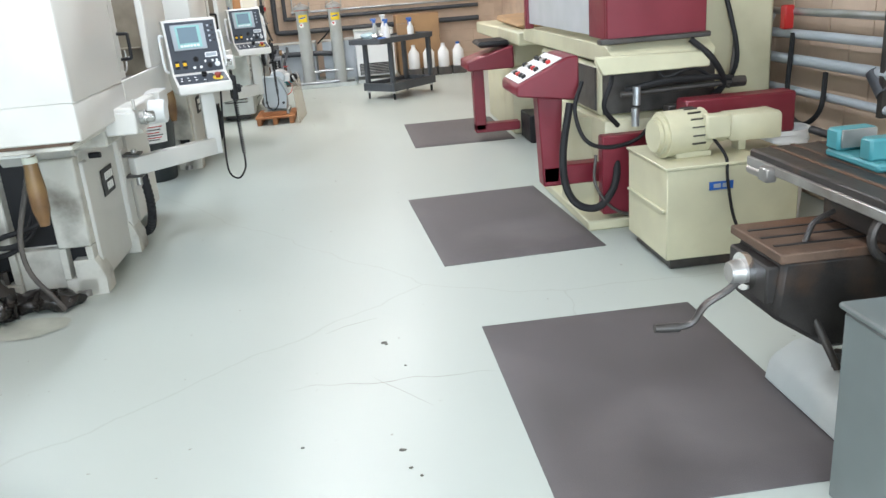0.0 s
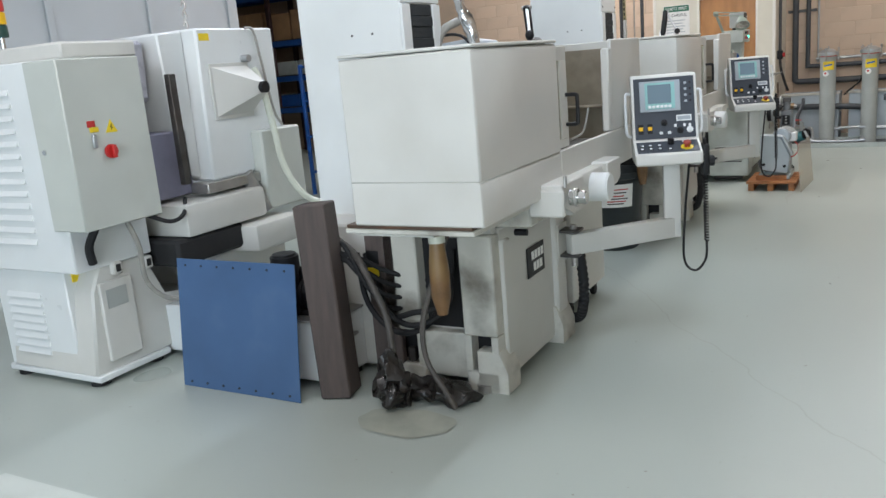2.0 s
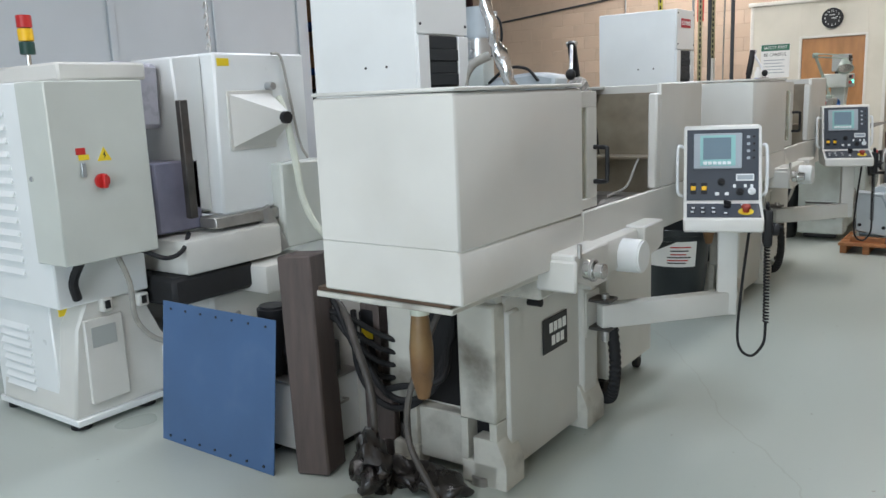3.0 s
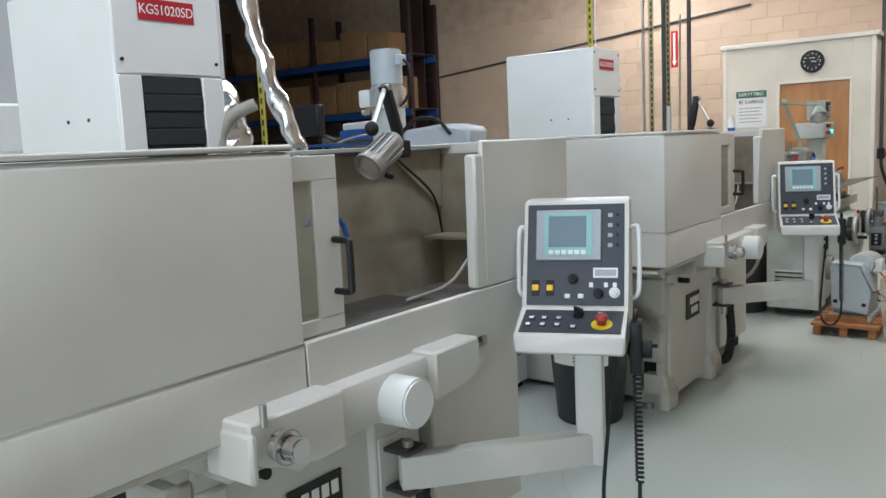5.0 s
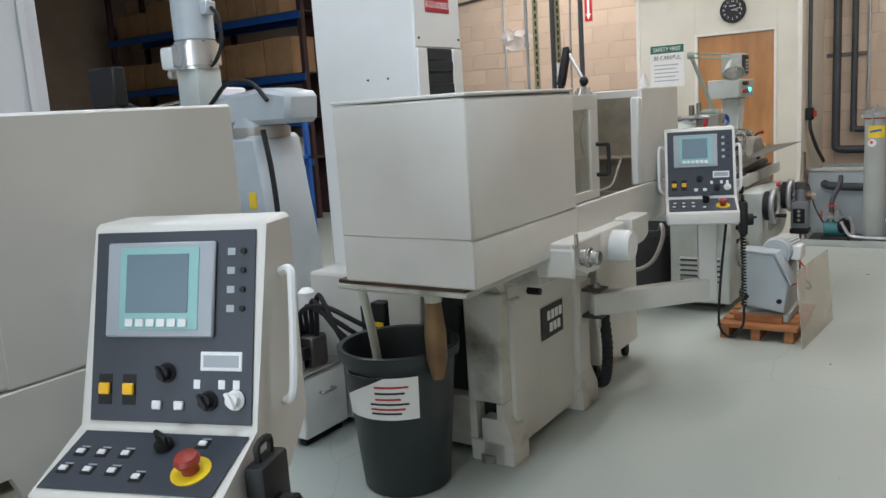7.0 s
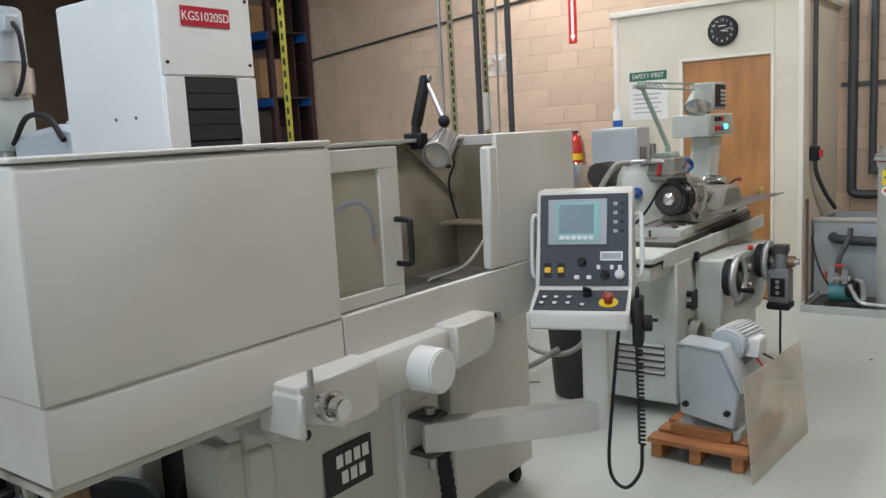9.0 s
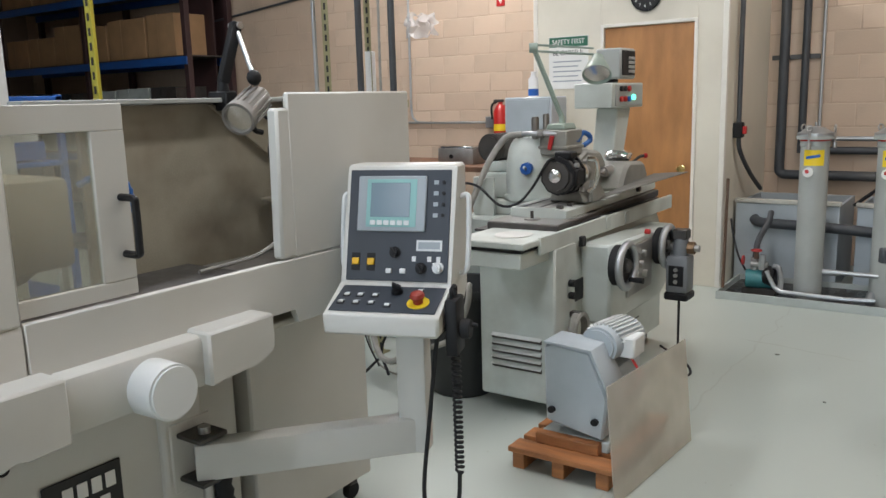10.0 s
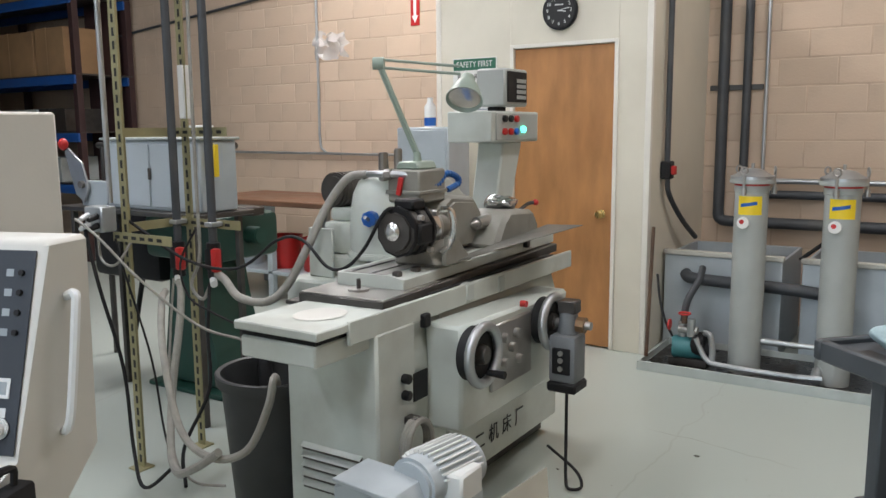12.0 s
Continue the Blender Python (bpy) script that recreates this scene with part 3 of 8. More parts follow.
    part("top_rail", box(-1.53, -1.45, Y + 1.15, Y + 2.18, 1.522, 1.538, 0.003), TANKGREY, g)
    part("table", box(-1.42, -1.0, Y + 0.84, Y + 2.0, 0.952, 1.0, 0.004), STEEL, g, "worn steel grinding table")
    part("chuck", box(-1.28, -1.04, Y + 0.86, Y + 1.5, 1.001, 1.05, 0.004), DARKSTEEL, g)
    part("inner_shelf", box(-1.49, -1.1, Y + 2.0, Y + 2.13, 1.17, 1.182, 0.002), STAINED, g)
    part("inner_wall", box(-1.499, GX - 0.02, Y + 2.13, Y + 2.145, 0.951, 1.5, 0.001), STAINED, g)
    part("end_post", prism([(Y + 1.565, 1.077), (Y + 1.63, 1.077), (Y + 1.63, 1.50), (Y + 1.575, 1.50)], "x", GX - 0.045, GX - 0.003, 0.008), CREAM, g)
    part("end_panel", box(GX - 0.02, GX - 0.001, Y + 1.615, Y + 2.18, 1.077, 1.543, 0.006), CREAM, g)
    part("end_panel", box(-1.53, GX - 0.021, Y + 2.15, Y + 2.18, 1.077, 1.54, 0.004), CREAM, g)
    # sliding door with a window
    d0, d1 = Y + 0.70, Y + 1.11
    door_ob = part("guard_door", prism([(d0, 1.08), (d0 + 0.035, 1.08), (d0 + 0.035, 1.522), (d0, 1.522)], "x", GX - 0.035, GX - 0.018, 0.001), CREAM, g)
    bm = box(GX - 0.035, GX - 0.018, d0 + 0.035, d1, 1.462, 1.522, 0.002)
    box(GX - 0.035, GX - 0.018, d0 + 0.035, d1, 1.08, 1.118, 0.002, bm)
    box(GX - 0.035, GX - 0.018, d1 - 0.085, d1, 1.118, 1.462, 0.002, bm)
    part("door_frame", bm, CREAM, door_ob)
    part("door_window", box(GX - 0.028, GX - 0.024, d0 + 0.03, d1 - 0.08, 1.11, 1.47, 0), WINDOWFILM, door_ob, "smeared clear window")
    part("door_handle", tube([(GX - 0.02, d1 - 0.025, 1.31), (GX + 0.03, d1 - 0.025, 1.308), (GX + 0.036, d1 - 0.025, 1.29), (GX + 0.036, d1 - 0.025, 1.2), (GX + 0.03, d1 - 0.025, 1.18), (GX - 0.02, d1 - 0.025, 1.178)], 0.009, 8), BLACK, door_ob, "black bow handle")
    # rail casting below the band
    part("rail_block", box(-1.0, -0.842, Y + 0.552, Y + 0.575, 0.83, 0.945, 0.008), CREAM, g)
    part("rail_seal", box(-1.1, -0.95, Y + 0.555, Y + 0.86, 0.945, 0.952, 0), BLACK, g)
    part("rail_block", prism([(Y + 0.56, 0.965), (Y + 0.85, 0.965), (Y + 0.85, 0.82), (Y + 0.75, 0.815), (Y + 0.73, 0.835), (Y + 0.70, 0.81), (Y + 0.67, 0.84), (Y + 0.56, 0.87)], "x", -1.1, -0.852, 0.006), CREAM, g)
    part("rail_beam", box(-1.1, -0.885, Y + 0.85, Y + 1.24, 0.82, 0.955, 0.02, seg=2), CREAM, g)
    part("rail_block", prism([(Y + 1.22, 0.965), (Y + 1.44, 0.965), (Y + 1.44, 0.86), (Y + 1.425, 0.875), (Y + 1.40, 0.845), (Y + 1.37, 0.85), (Y + 1.22, 0.825)], "x", -1.1, -0.858, 0.007), CREAM, g)
    part("round_cover", cyl((-0.91, Y + 1.07, 0.872), (-0.80, Y + 1.07, 0.872), 0.068, 0.066, 36, 0.006), WHITE, g)
    part("saddle", box(-1.6, -1.02, Y + 0.62, Y + 1.45, 0.77, 0.868, 0.01), CREAM_SOILED, g)
    k = part("feed_knob", cyl((-0.838, Y + 0.625, 0.905), (-0.80, Y + 0.625, 0.905), 0.036, seg=24, bevel=0.003), CHROME, g, "knurled chrome feed knob")
    part("knob_cap", cyl((-0.80, Y + 0.625, 0.905), (-0.765, Y + 0.625, 0.905), 0.028, seg=24, bevel=0.004), CHROME, k)
    part("knob_ring", cyl((-0.812, Y + 0.625, 0.905), (-0.804, Y + 0.625, 0.905), 0.04, seg=24), STEEL, k)
    part("stop_pin", cyl((-0.85, Y + 0.60, 0.95), (-0.85, Y + 0.60, 1.0), 0.008, seg=10), STEEL, g)
    # name plate: light bars stand for its lettering
    pl = part("name_plate", box(-1.188, -1.182, Y + 0.935, Y + 1.155, 0.44, 0.592, 0.003), INK, g, "black plate with raised pale lettering")
    for row, z, marks in ((0, 0.545, 4), (1, 0.487, 3)):
        for i in range(marks):
            y = Y + 0.985 + i * 0.04 + (0.02 if row else 0)
            bm = box(-1.181, -1.178, y, y + 0.029, z - 0.02, z + 0.022, 0.001)
            part("letter_bar", bm, LABELWHITE, pl)
    # column with bellows
    c0, c1 = Y + 0.88, Y + 1.26
    part("column", box(-2.34, -1.735, c0, c1, 0.6, 2.08, 0.008), WHITE, g)
    part("column_cap", box(-1.737, -1.725, c0, c1, 1.79, 2.08, 0.004), WHITE, g)
    part("bellows_strip", box(-1.735, -1.722, c0, c0 + 0.08, 1.1, 1.785, 0.003), WHITE, g)
    part("bellows_strip", box(-1.735, -1.722, c1 - 0.08, c1, 1.1, 1.785, 0.003), WHITE, g)
    fold = part("bellows", box(-1.738, -1.732, c0 + 0.082, c1 - 0.082, 1.1, 1.785, 0.001), BELLOWS, g, "black folded bellows")
    for i in range(13):
        part("fold", box(-1.732, -1.727 + 0.004 * (i % 2), c0 + 0.082, c1 - 0.082, 1.1 + i * 0.0525, 1.1 + i * 0.0525 + 0.051, 0.003), BELLOWS, fold)
    pl = part("model_plate", box(-1.7235, -1.721, c0 + 0.085, c0 + 0.285, 1.95, 2.015, 0.001), LABELRED, g, "red model plate with white print")
    part("model_number", text_mesh("KGS1020SD", 0.042, pose(-1.7205, c0 + 0.185, 1.982, *FACE_X), wide=0.92), LABELWHITE, pl)
    for (y, z) in ((c0 + 0.02, 1.83), (c1 - 0.02, 1.83), (c0 + 0.02, 2.05), (c1 - 0.02, 2.05)):
        part("screw", cyl((-1.726, y, z), (-1.721, y, z), 0.006, seg=8), BLACK, g)
    for x in (-2.02, -1.9):
        part("screw", cyl((x, c0 - 0.003, 1.66), (x, c0 + 0.002, 1.66), 0.006, seg=8), DARKSTEEL, g)
    part("wheel_head", box(-1.74, -1.30, c0 + 0.09, c1 - 0.09, 1.10, 1.34, 0.02, seg=2), STAINED, g)
    part("wheel_guard", cyl((-1.42, c0 + 0.12, 1.2), (-1.36, c0 + 0.12, 1.2), 0.14, seg=28, bevel=0.006), DARKSTEEL, g)
    # jointed blue coolant hose
    part("coolant_hose", tube([(-1.32, Y + 1.20, 1.31), (-1.30, Y + 1.24, 1.333), (-1.28, Y + 1.28, 1.335), (-1.27, Y + 1.315, 1.305), (-1.265, Y + 1.325, 1.26), (-1.265, Y + 1.33, 1.215)], 0.0085, 8, ribs=0.18, step=5), BLUEHOSE, g, "blue jointed coolant hose")
    part("hose_nozzle", cyl((-1.265, Y + 1.33, 1.217), (-1.265, Y + 1.333, 1.185), 0.007, 0.005, 10), RED, g)
    part("lead", tube([(-1.2, Y + 2.0, 1.17), (-1.16, Y + 1.85, 1.14), (-1.12, Y + 1.65, 1.07), (-1.1, Y + 1.4, 1.06)], 0.006, 6), HOSEGREY, g)
    # pendant arm
    by = Y + 1.37
    part("arm_bracket", box(-1.17, -1.06, by - 0.05, by + 0.05, 0.585, 0.60, 0.003), DARKSTEEL, g)
    part("arm_bracket", box(-1.17, -1.06, by - 0.05, by + 0.05, 0.455, 0.47, 0.003), DARKSTEEL, g)
    part("arm_pivot", cyl((-1.10, by, 0.40), (-1.10, by, 0.62), 0.018, seg=14), STEEL, g)
    part("hinge_plate", box(-1.172, -1.16, by - 0.07, by + 0.07, 0.42, 0.63, 0.004), CREAM, g)
    # the pendant: x runs across its face, -y is its front
    ang = math.degrees(0.335)
    M = pose(-0.708, Y + 1.775, 0, 0, 0, ang)
    post = M @ Vector((0.03, 0.05, 0))
    a0 = Vector((-1.10, by, 0.53))
    a1 = Vector((post.x, post.y, 0.53))
    dr = a1 - a0
    A = Matrix.Translation(a0) @ pose(0, 0, 0, 0, 0, math.degrees(math.atan2(dr.y, dr.x)))
    part("swing_arm", box(-0.03, dr.length + 0.035, -0.035, 0.035, -0.065, 0.045, 0.008, m=A, seg=2), CREAM, g)
    part("pendant_post", box(-0.045, 0.045, -0.035, 0.035, 0.466, 0.90, 0.008, m=M @ Matrix.Translation((0.03, 0.05, 0)), seg=2), CREAM, g)
    W = 0.167
    pd = part("pendant", prism([(-0.155, 0.878), (-0.155, 0.938), (0.0, 0.987), (0.095, 1.327), (0.20, 1.327), (0.19, 0.95), (0.10, 0.878)], "x", -W, W, 0.008, m=M), CREAM, g, "cream control pendant box")
    # upper facia, tilted
    tilt = math.degrees(math.atan2(0.095, 0.34))
    U = M @ Matrix.Translation((0, 0.0, 0.987)) @ pose(0, 0, 0, 90 - tilt, 0, 0)   # x across, y up the face, z out
    hgt = 0.353
    part("upper_facia", box(-W + 0.013, W - 0.013, 0.012, hgt - 0.016, 0.001, 0.004, 0.001, m=U), FACIA, pd, "slate upper facia")
    sc = part("screen_bezel", box(-0.125, 0.083, 0.155, 0.318, 0.004, 0.013, 0.003, m=U), BEZEL, pd)
    part("screen_border", box(-0.097, 0.055, 0.168, 0.308, 0.013, 0.0145, 0.001, m=U), TEALPLATE, sc)
    part("screen", box(-0.084, 0.036, 0.197, 0.297, 0.0145, 0.016, 0.001, m=U), SCREEN, sc, "dim blue screen")
    for i in range(6):
        part("soft_key", box(-0.083 + i * 0.0205, -0.067 + i * 0.0205, 0.173, 0.187, 0.0145, 0.018, 0.001, m=U), KEYWHITE, sc)
    for i in range(4):
        y = 0.30 - i * 0.032
        part("legend", box(0.103, 0.117, y - 0.006, y + 0.006, 0.004, 0.0048, 0, m=U), BEZEL, pd)
        bm = cyl((0, 0, 0), (0, 0, 0.005), 0.005, seg=10)
        bm.transform(U @ Matrix.Translation((0.133, y, 0.004)))
        part("indicator", bm, BLACK, pd)
    part("data_plate", box(0.058, 0.135, 0.10, 0.132, 0.004, 0.006, 0.001, m=U), KEYWHITE, pd)
    part("plate_print", box(0.064, 0.129, 0.106, 0.126, 0.006, 0.0066, 0, m=U), BEZEL, pd)
    for x in (-0.125, -0.078):
        part("key_frame", box(x - 0.013, x + 0.013, 0.04, 0.092, 0.004, 0.005, 0, m=U), BLACK, pd)
        part("yellow_key", box(x - 0.011, x + 0.011, 0.057, 0.077, 0.005, 0.011, 0.002, m=U), KEYYELLOW, pd)
    for x in (-0.022, 0.02):
        part("white_key", box(x - 0.009, x + 0.009, 0.034, 0.049, 0.004, 0.010, 0.002, m=U), KEYWHITE, pd)
    for x, y, mt in ((-0.005, 0.095, BLACK), (0.075, 0.05, BLACK), (0.125, 0.053, KEYWHITE)):
        bm = cyl((0, 0, 0), (0, 0, 0.006), 0.017, seg=20, bevel=0.002)
        cyl((0, 0, 0.006), (0, 0, 0.018), 0.012, 0.011, 16, bm=bm)
        box(-0.003, 0.003, -0.015, 0.015, 0.017, 0.025, 0.001, bm)
        bm.transform(U @ Matrix.Translation((x, y, 0.004)) @ pose(0, 0, 0, 0, 0, 35))
        part("selector_knob", bm, mt, pd)
    for x in (0.052, 0.098, 0.125):
        part("legend", box(x - 0.006, x + 0.006, 0.07, 0.085, 0.004, 0.0048, 0, m=U), KEYWHITE, pd)
    # lower keyboard
    lt = math.degrees(math.atan2(0.049, 0.155))
    K = M @ Matrix.Translation((0, -0.155, 0.938)) @ pose(0, 0, 0, lt, 0, 0)   # y runs up the slope
    part("lower_facia", box(-W + 0.014, W - 0.012, 0.014, 0.15, 0.001, 0.004, 0.001, m=K), FACIA, pd, "slate keyboard facia")
    for x, y in ((-0.13, 0.055), (-0.085, 0.055), (-0.04, 0.055), (0.01, 0.045), (-0.085, 0.095), (-0.04, 0.095), (0.085, 0.125), (-0.125, 0.095)):
        part("key_frame", box(x - 0.011, x + 0.011, y - 0.010, y + 0.010, 0.004, 0.006, 0.001, m=K), BLACK, pd)
        part("white_key", box(x - 0.007, x + 0.007, y - 0.005, y + 0.005, 0.006, 0.010, 0.001, m=K), KEYWHITE, pd)
        part("legend", box(x - 0.008, x + 0.008, y + 0.0125, y + 0.0155, 0.004, 0.0046, 0, m=K), BEZEL, pd)
    bm = cyl((0, 0, 0), (0, 0, 0.012), 0.016, seg=18, bevel=0.002)
    box(-0.004, 0.004, -0.017, 0.017, 0.012, 0.03, 0.002, bm)
    bm.transform(K @ Matrix.Translation((0.02, 0.115, 0.004)) @ pose(0, 0, 0, 0, 0, 60))
    part("selector_knob", bm, BLACK, pd)
    bm = cyl((0, 0, 0), (0, 0, 0.002), 0.032, seg=28)
    bm.transform(K @ Matrix.Translation((0.095, 0.065, 0.004)))
    es = part("stop_collar", bm, YELLOW, pd, "yellow emergency-stop collar")
    bm = cyl((0, 0, 0.002), (0, 0, 0.018), 0.014, seg=20)
    lathe([(0.002, 0.018), (0.019, 0.018), (0.021, 0.024), (0.017, 0.032), (0.002, 0.038)], (0, 0, 0), 24, bm)
    bm.transform(K @ Matrix.Translation((0.095, 0.065, 0.004)))
    part("stop_button", bm, ORANGERED, es, "worn red mushroom button")
    for s in (-1, 1):
        pts = [M @ Vector(q) for q in ((s * W, 0.13, 1.23), (s * (W + 0.022), 0.125, 1.235), (s * (W + 0.028), 0.115, 1.20), (s * (W + 0.028), 0.09, 1.06), (s * (W + 0.022), 0.085, 1.02), (s * W, 0.10, 1.005))]
        part("grab_handle", tube(pts, 0.008, 8), KEYWHITE, pd, "white bent grab handle")
    # hand pulse unit with coiled lead
    hp = part("pulse_handset", box(-0.018, 0.018, -0.045, 0.045, -0.13, 0.03, 0.008, m=M @ Matrix.Translation((W + 0.022, -0.06, 0.945)), seg=2), BLACK, g, "black hand pulse unit")
    bm = cyl((0.0, 0, 0), (0.028, 0, 0), 0.028, seg=20, bevel=0.003)
    cyl((0.028, 0.012, 0.008), (0.045, 0.012, 0.008), 0.006, seg=10, bm=bm)
    bm.transform(M @ Matrix.Translation((W + 0.04, -0.06, 0.885)))
    part("pulse_dial", bm, RUBBER, hp)
    part("handset_hook", tube([M @ Vector(q) for q in ((W + 0.02, -0.08, 0.97), (W + 0.02, -0.08, 1.0), (W + 0.02, -0.04, 1.0), (W + 0.02, -0.04, 0.97))], 0.006, 6), BLACK, hp)
    q = M @ Vector((W + 0.022, -0.06, 0.82))
    part("coiled_lead", coil(q, (q.x + 0.005, q.y, 0.46), 0.011, 24, 0.0045), RUBBER, g)
    part("lead_loop", tube([(q.x + 0.005, q.y, 0.46), (q.x, q.y - 0.01, 0.36), (q.x - 0.05, q.y - 0.03, 0.30), (q.x - 0.11, q.y - 0.02, 0.36), (q.x - 0.11, q.y + 0.02, 0.6), (q.x - 0.09, q.y + 0.05, 0.88)], 0.0065, 7), RUBBER, g)
    part("armoured_hose", tube([(-1.08, by + 0.03, 0.46), (-1.07, by + 0.04, 0.3), (-1.08, by + 0.05, 0.18), (-1.12, by + 0.1, 0.09), (-1.2, by + 0.18, 0.05), (-1.3, by + 0.25, 0.04)], 0.027, 10, ribs=0.1, step=10), RUBBER, g, "black armoured hose")
    # drain sock and machine hoses at the open end
    part("drain_sock", lathe([(0.002, 0.50), (0.022, 0.50), (0.04, 0.58), (0.042, 0.68), (0.03, 0.80), (0.027, 0.86), (0.002, 0.862)], (-1.25, Y + 0.19, 0), 18), HOSEBROWN, g, "brown stained drain sock")
    part("sock_clip", cyl((-1.25, Y + 0.19, 0.80), (-1.25, Y + 0.19, 0.83), 0.034, seg=18), HOSECLEAR, g)
    for k, (sx, sag) in enumerate(((-1.9, 0.34), (-1.95, 0.30), (-1.85, 0.40))):
        part("hydraulic_hose", tube([(sx, Y + 0.62, 0.62), (sx + 0.12, Y + 0.50, 0.45 - 0.04 * k), (sx + 0.30, Y + 0.45, sag), (sx + 0.45, Y + 0.5, sag + 0.04), (-1.42, Y + 0.59, 0.55), (-1.42, Y + 0.63, 0.66)], 0.014, 8), RUBBER, g)
    part("oiler", box(-1.86, -1.78, Y + 0.56, Y + 0.62, 0.50, 0.66, 0.006), BLACK, g)
    part("oiler_label", box(-1.85, -1.79, Y + 0.556, Y + 0.56, 0.53, 0.57, 0), YELLOW, g)
    # electrical side box on castors past the end panel
    part("side_cabinet", box(-1.75, -1.21, Y + 1.64, Y + 2.22, 0.10, 0.90, 0.008), CREAM, g)
    part("latch", box(-1.212, -1.19, Y + 1.46, Y + 1.50, 0.70, 0.75, 0.004), BLACK, g)
    for x, y in ((-1.27, Y + 1.72), (-1.27, Y + 2.16), (-1.68, Y + 1.72), (-1.68, Y + 2.16)):
        part("castor", cyl((x - 0.015, y, 0.035), (x + 0.015, y, 0.035), 0.035, seg=16, bevel=0.004), RUBBER, g)
        part("castor_fork", box(x - 0.02, x + 0.02, y - 0.02, y + 0.02, 0.06, 0.101, 0.003), DARKSTEEL, g)
    part("spigot", cyl((-1.19, Y + 0.83, 0.70), (-1.13, Y + 0.83, 0.70), 0.016, seg=12), BLACK, g)
    return g


def work_lamp(g, Y, elbow, joint, head, aim):
    """A ribbed lamp on a two-piece arm, clamped to the top rail."""
    lx, ly = -1.47, Y + 1.85
    part("lamp_clamp", box(lx - 0.05, lx + 0.04, ly - 0.025, ly + 0.025, 1.495, 1.56, 0.005), BLACK, g)
    part("lamp_stem", cyl((lx, ly, 1.55), (lx, ly, 1.60), 0.022, 0.016, 12), BLACK, g)
    el, jo, hd = Vector(elbow), Vector(joint), Vector(head)
    foot = Vector((lx, ly, 1.585))
    A = Matrix.Translation(foot) @ (el - foot).to_track_quat("Z", "Y").to_matrix().to_4x4()
    arm = part("lamp_arm", box(-0.02, 0.02, -0.018, 0.018, 0, (el - foot).length + 0.012, 0.008, m=A, seg=2), BLACK, g, "black channel lamp arm")
    part("elbow_bolt", cyl(el + Vector((-0.026, 0, 0)), el + Vector((0.026, 0, 0)), 0.012, seg=12), STEEL, arm)
    part("lamp_arm", cyl(el, jo, 0.009, 0.009, 10), ALU, g)
    part("lamp_joint", blob(jo, (0.025, 0.025, 0.027), 0.0, 1, 2), BLACK, g)
    d = Vector(aim).normalized()
    L = Matrix.Translation(hd) @ d.to_track_quat("Z", "Y").to_matrix().to_4x4()
    bm = lathe([(0.002, -0.085), (0.035, -0.085), (0.042, -0.07), (0.046, -0.04), (0.048, 0.05), (0.056, 0.07), (0.056, 0.095), (0.047, 0.095), (0.044, 0.08)], (0, 0, 0), 26)
    bm.transform(L)
    lh = part("lamp_head", bm, LAMPGREY, g, "ribbed silver work lamp head")
    for i in range(14):
        part("fin", box(0.045, 0.053, -0.004, 0.004, -0.06, 0.062, 0.001, m=L @ pose(0, 0, 0, 0, 0, i * 360 / 14)), LAMPGREY, lh)
    bm = lathe([(0.002, 0.078), (0.046, 0.078), (0.046, 0.084), (0.002, 0.086)], (0, 0, 0), 22)
    bm.transform(L)
    part("lens", bm, REFLECTOR, lh)
    part("lamp_grip", tube([hd + Vector((0, 0, -0.045)), hd + Vector((0.0, 0.012, -0.075)), hd + Vector((0.0, 0.045, -0.085))], 0.009, 8), BLACK, lh)
    part("lamp_cord", tube([hd - 0.06 * d + Vector((0, 0, -0.04)), hd - 0.12 * d + Vector((-0.02, 0.05, -0.12)), (-1.44, ly + 0.16, 1.34), (-1.45, ly + 0.22, 1.19)], 0.005, 6), RUBBER, g)


G1 = surface_grinder()
G2 = copy_thing(G1, Matrix.Translation((0, PITCH, 0)) @ G1.matrix_basis)
for o in G1.children:
    if o.name.startswith("guard_door"):
        o.location.y -= 0.13
    elif o.name.split(".")[0] == "pendant":
        o.location += Vector((0.006, -0.026, 0.012))
work_lamp(G1, GY, (-1.45, GY + 1.765, 1.75), (-1.37, GY + 1.59, 1.60), (-1.38, GY + 1.65, 1.515), (0.0, -0.85, -0.53))
LY = GY + PITCH
work_lamp(G2, LY, (-1.455, LY + 1.91, 1.775), (-1.35, LY + 1.88, 1.60), (-1.345, LY + 1.85, 1.505), (0.30, -0.86, -0.40))


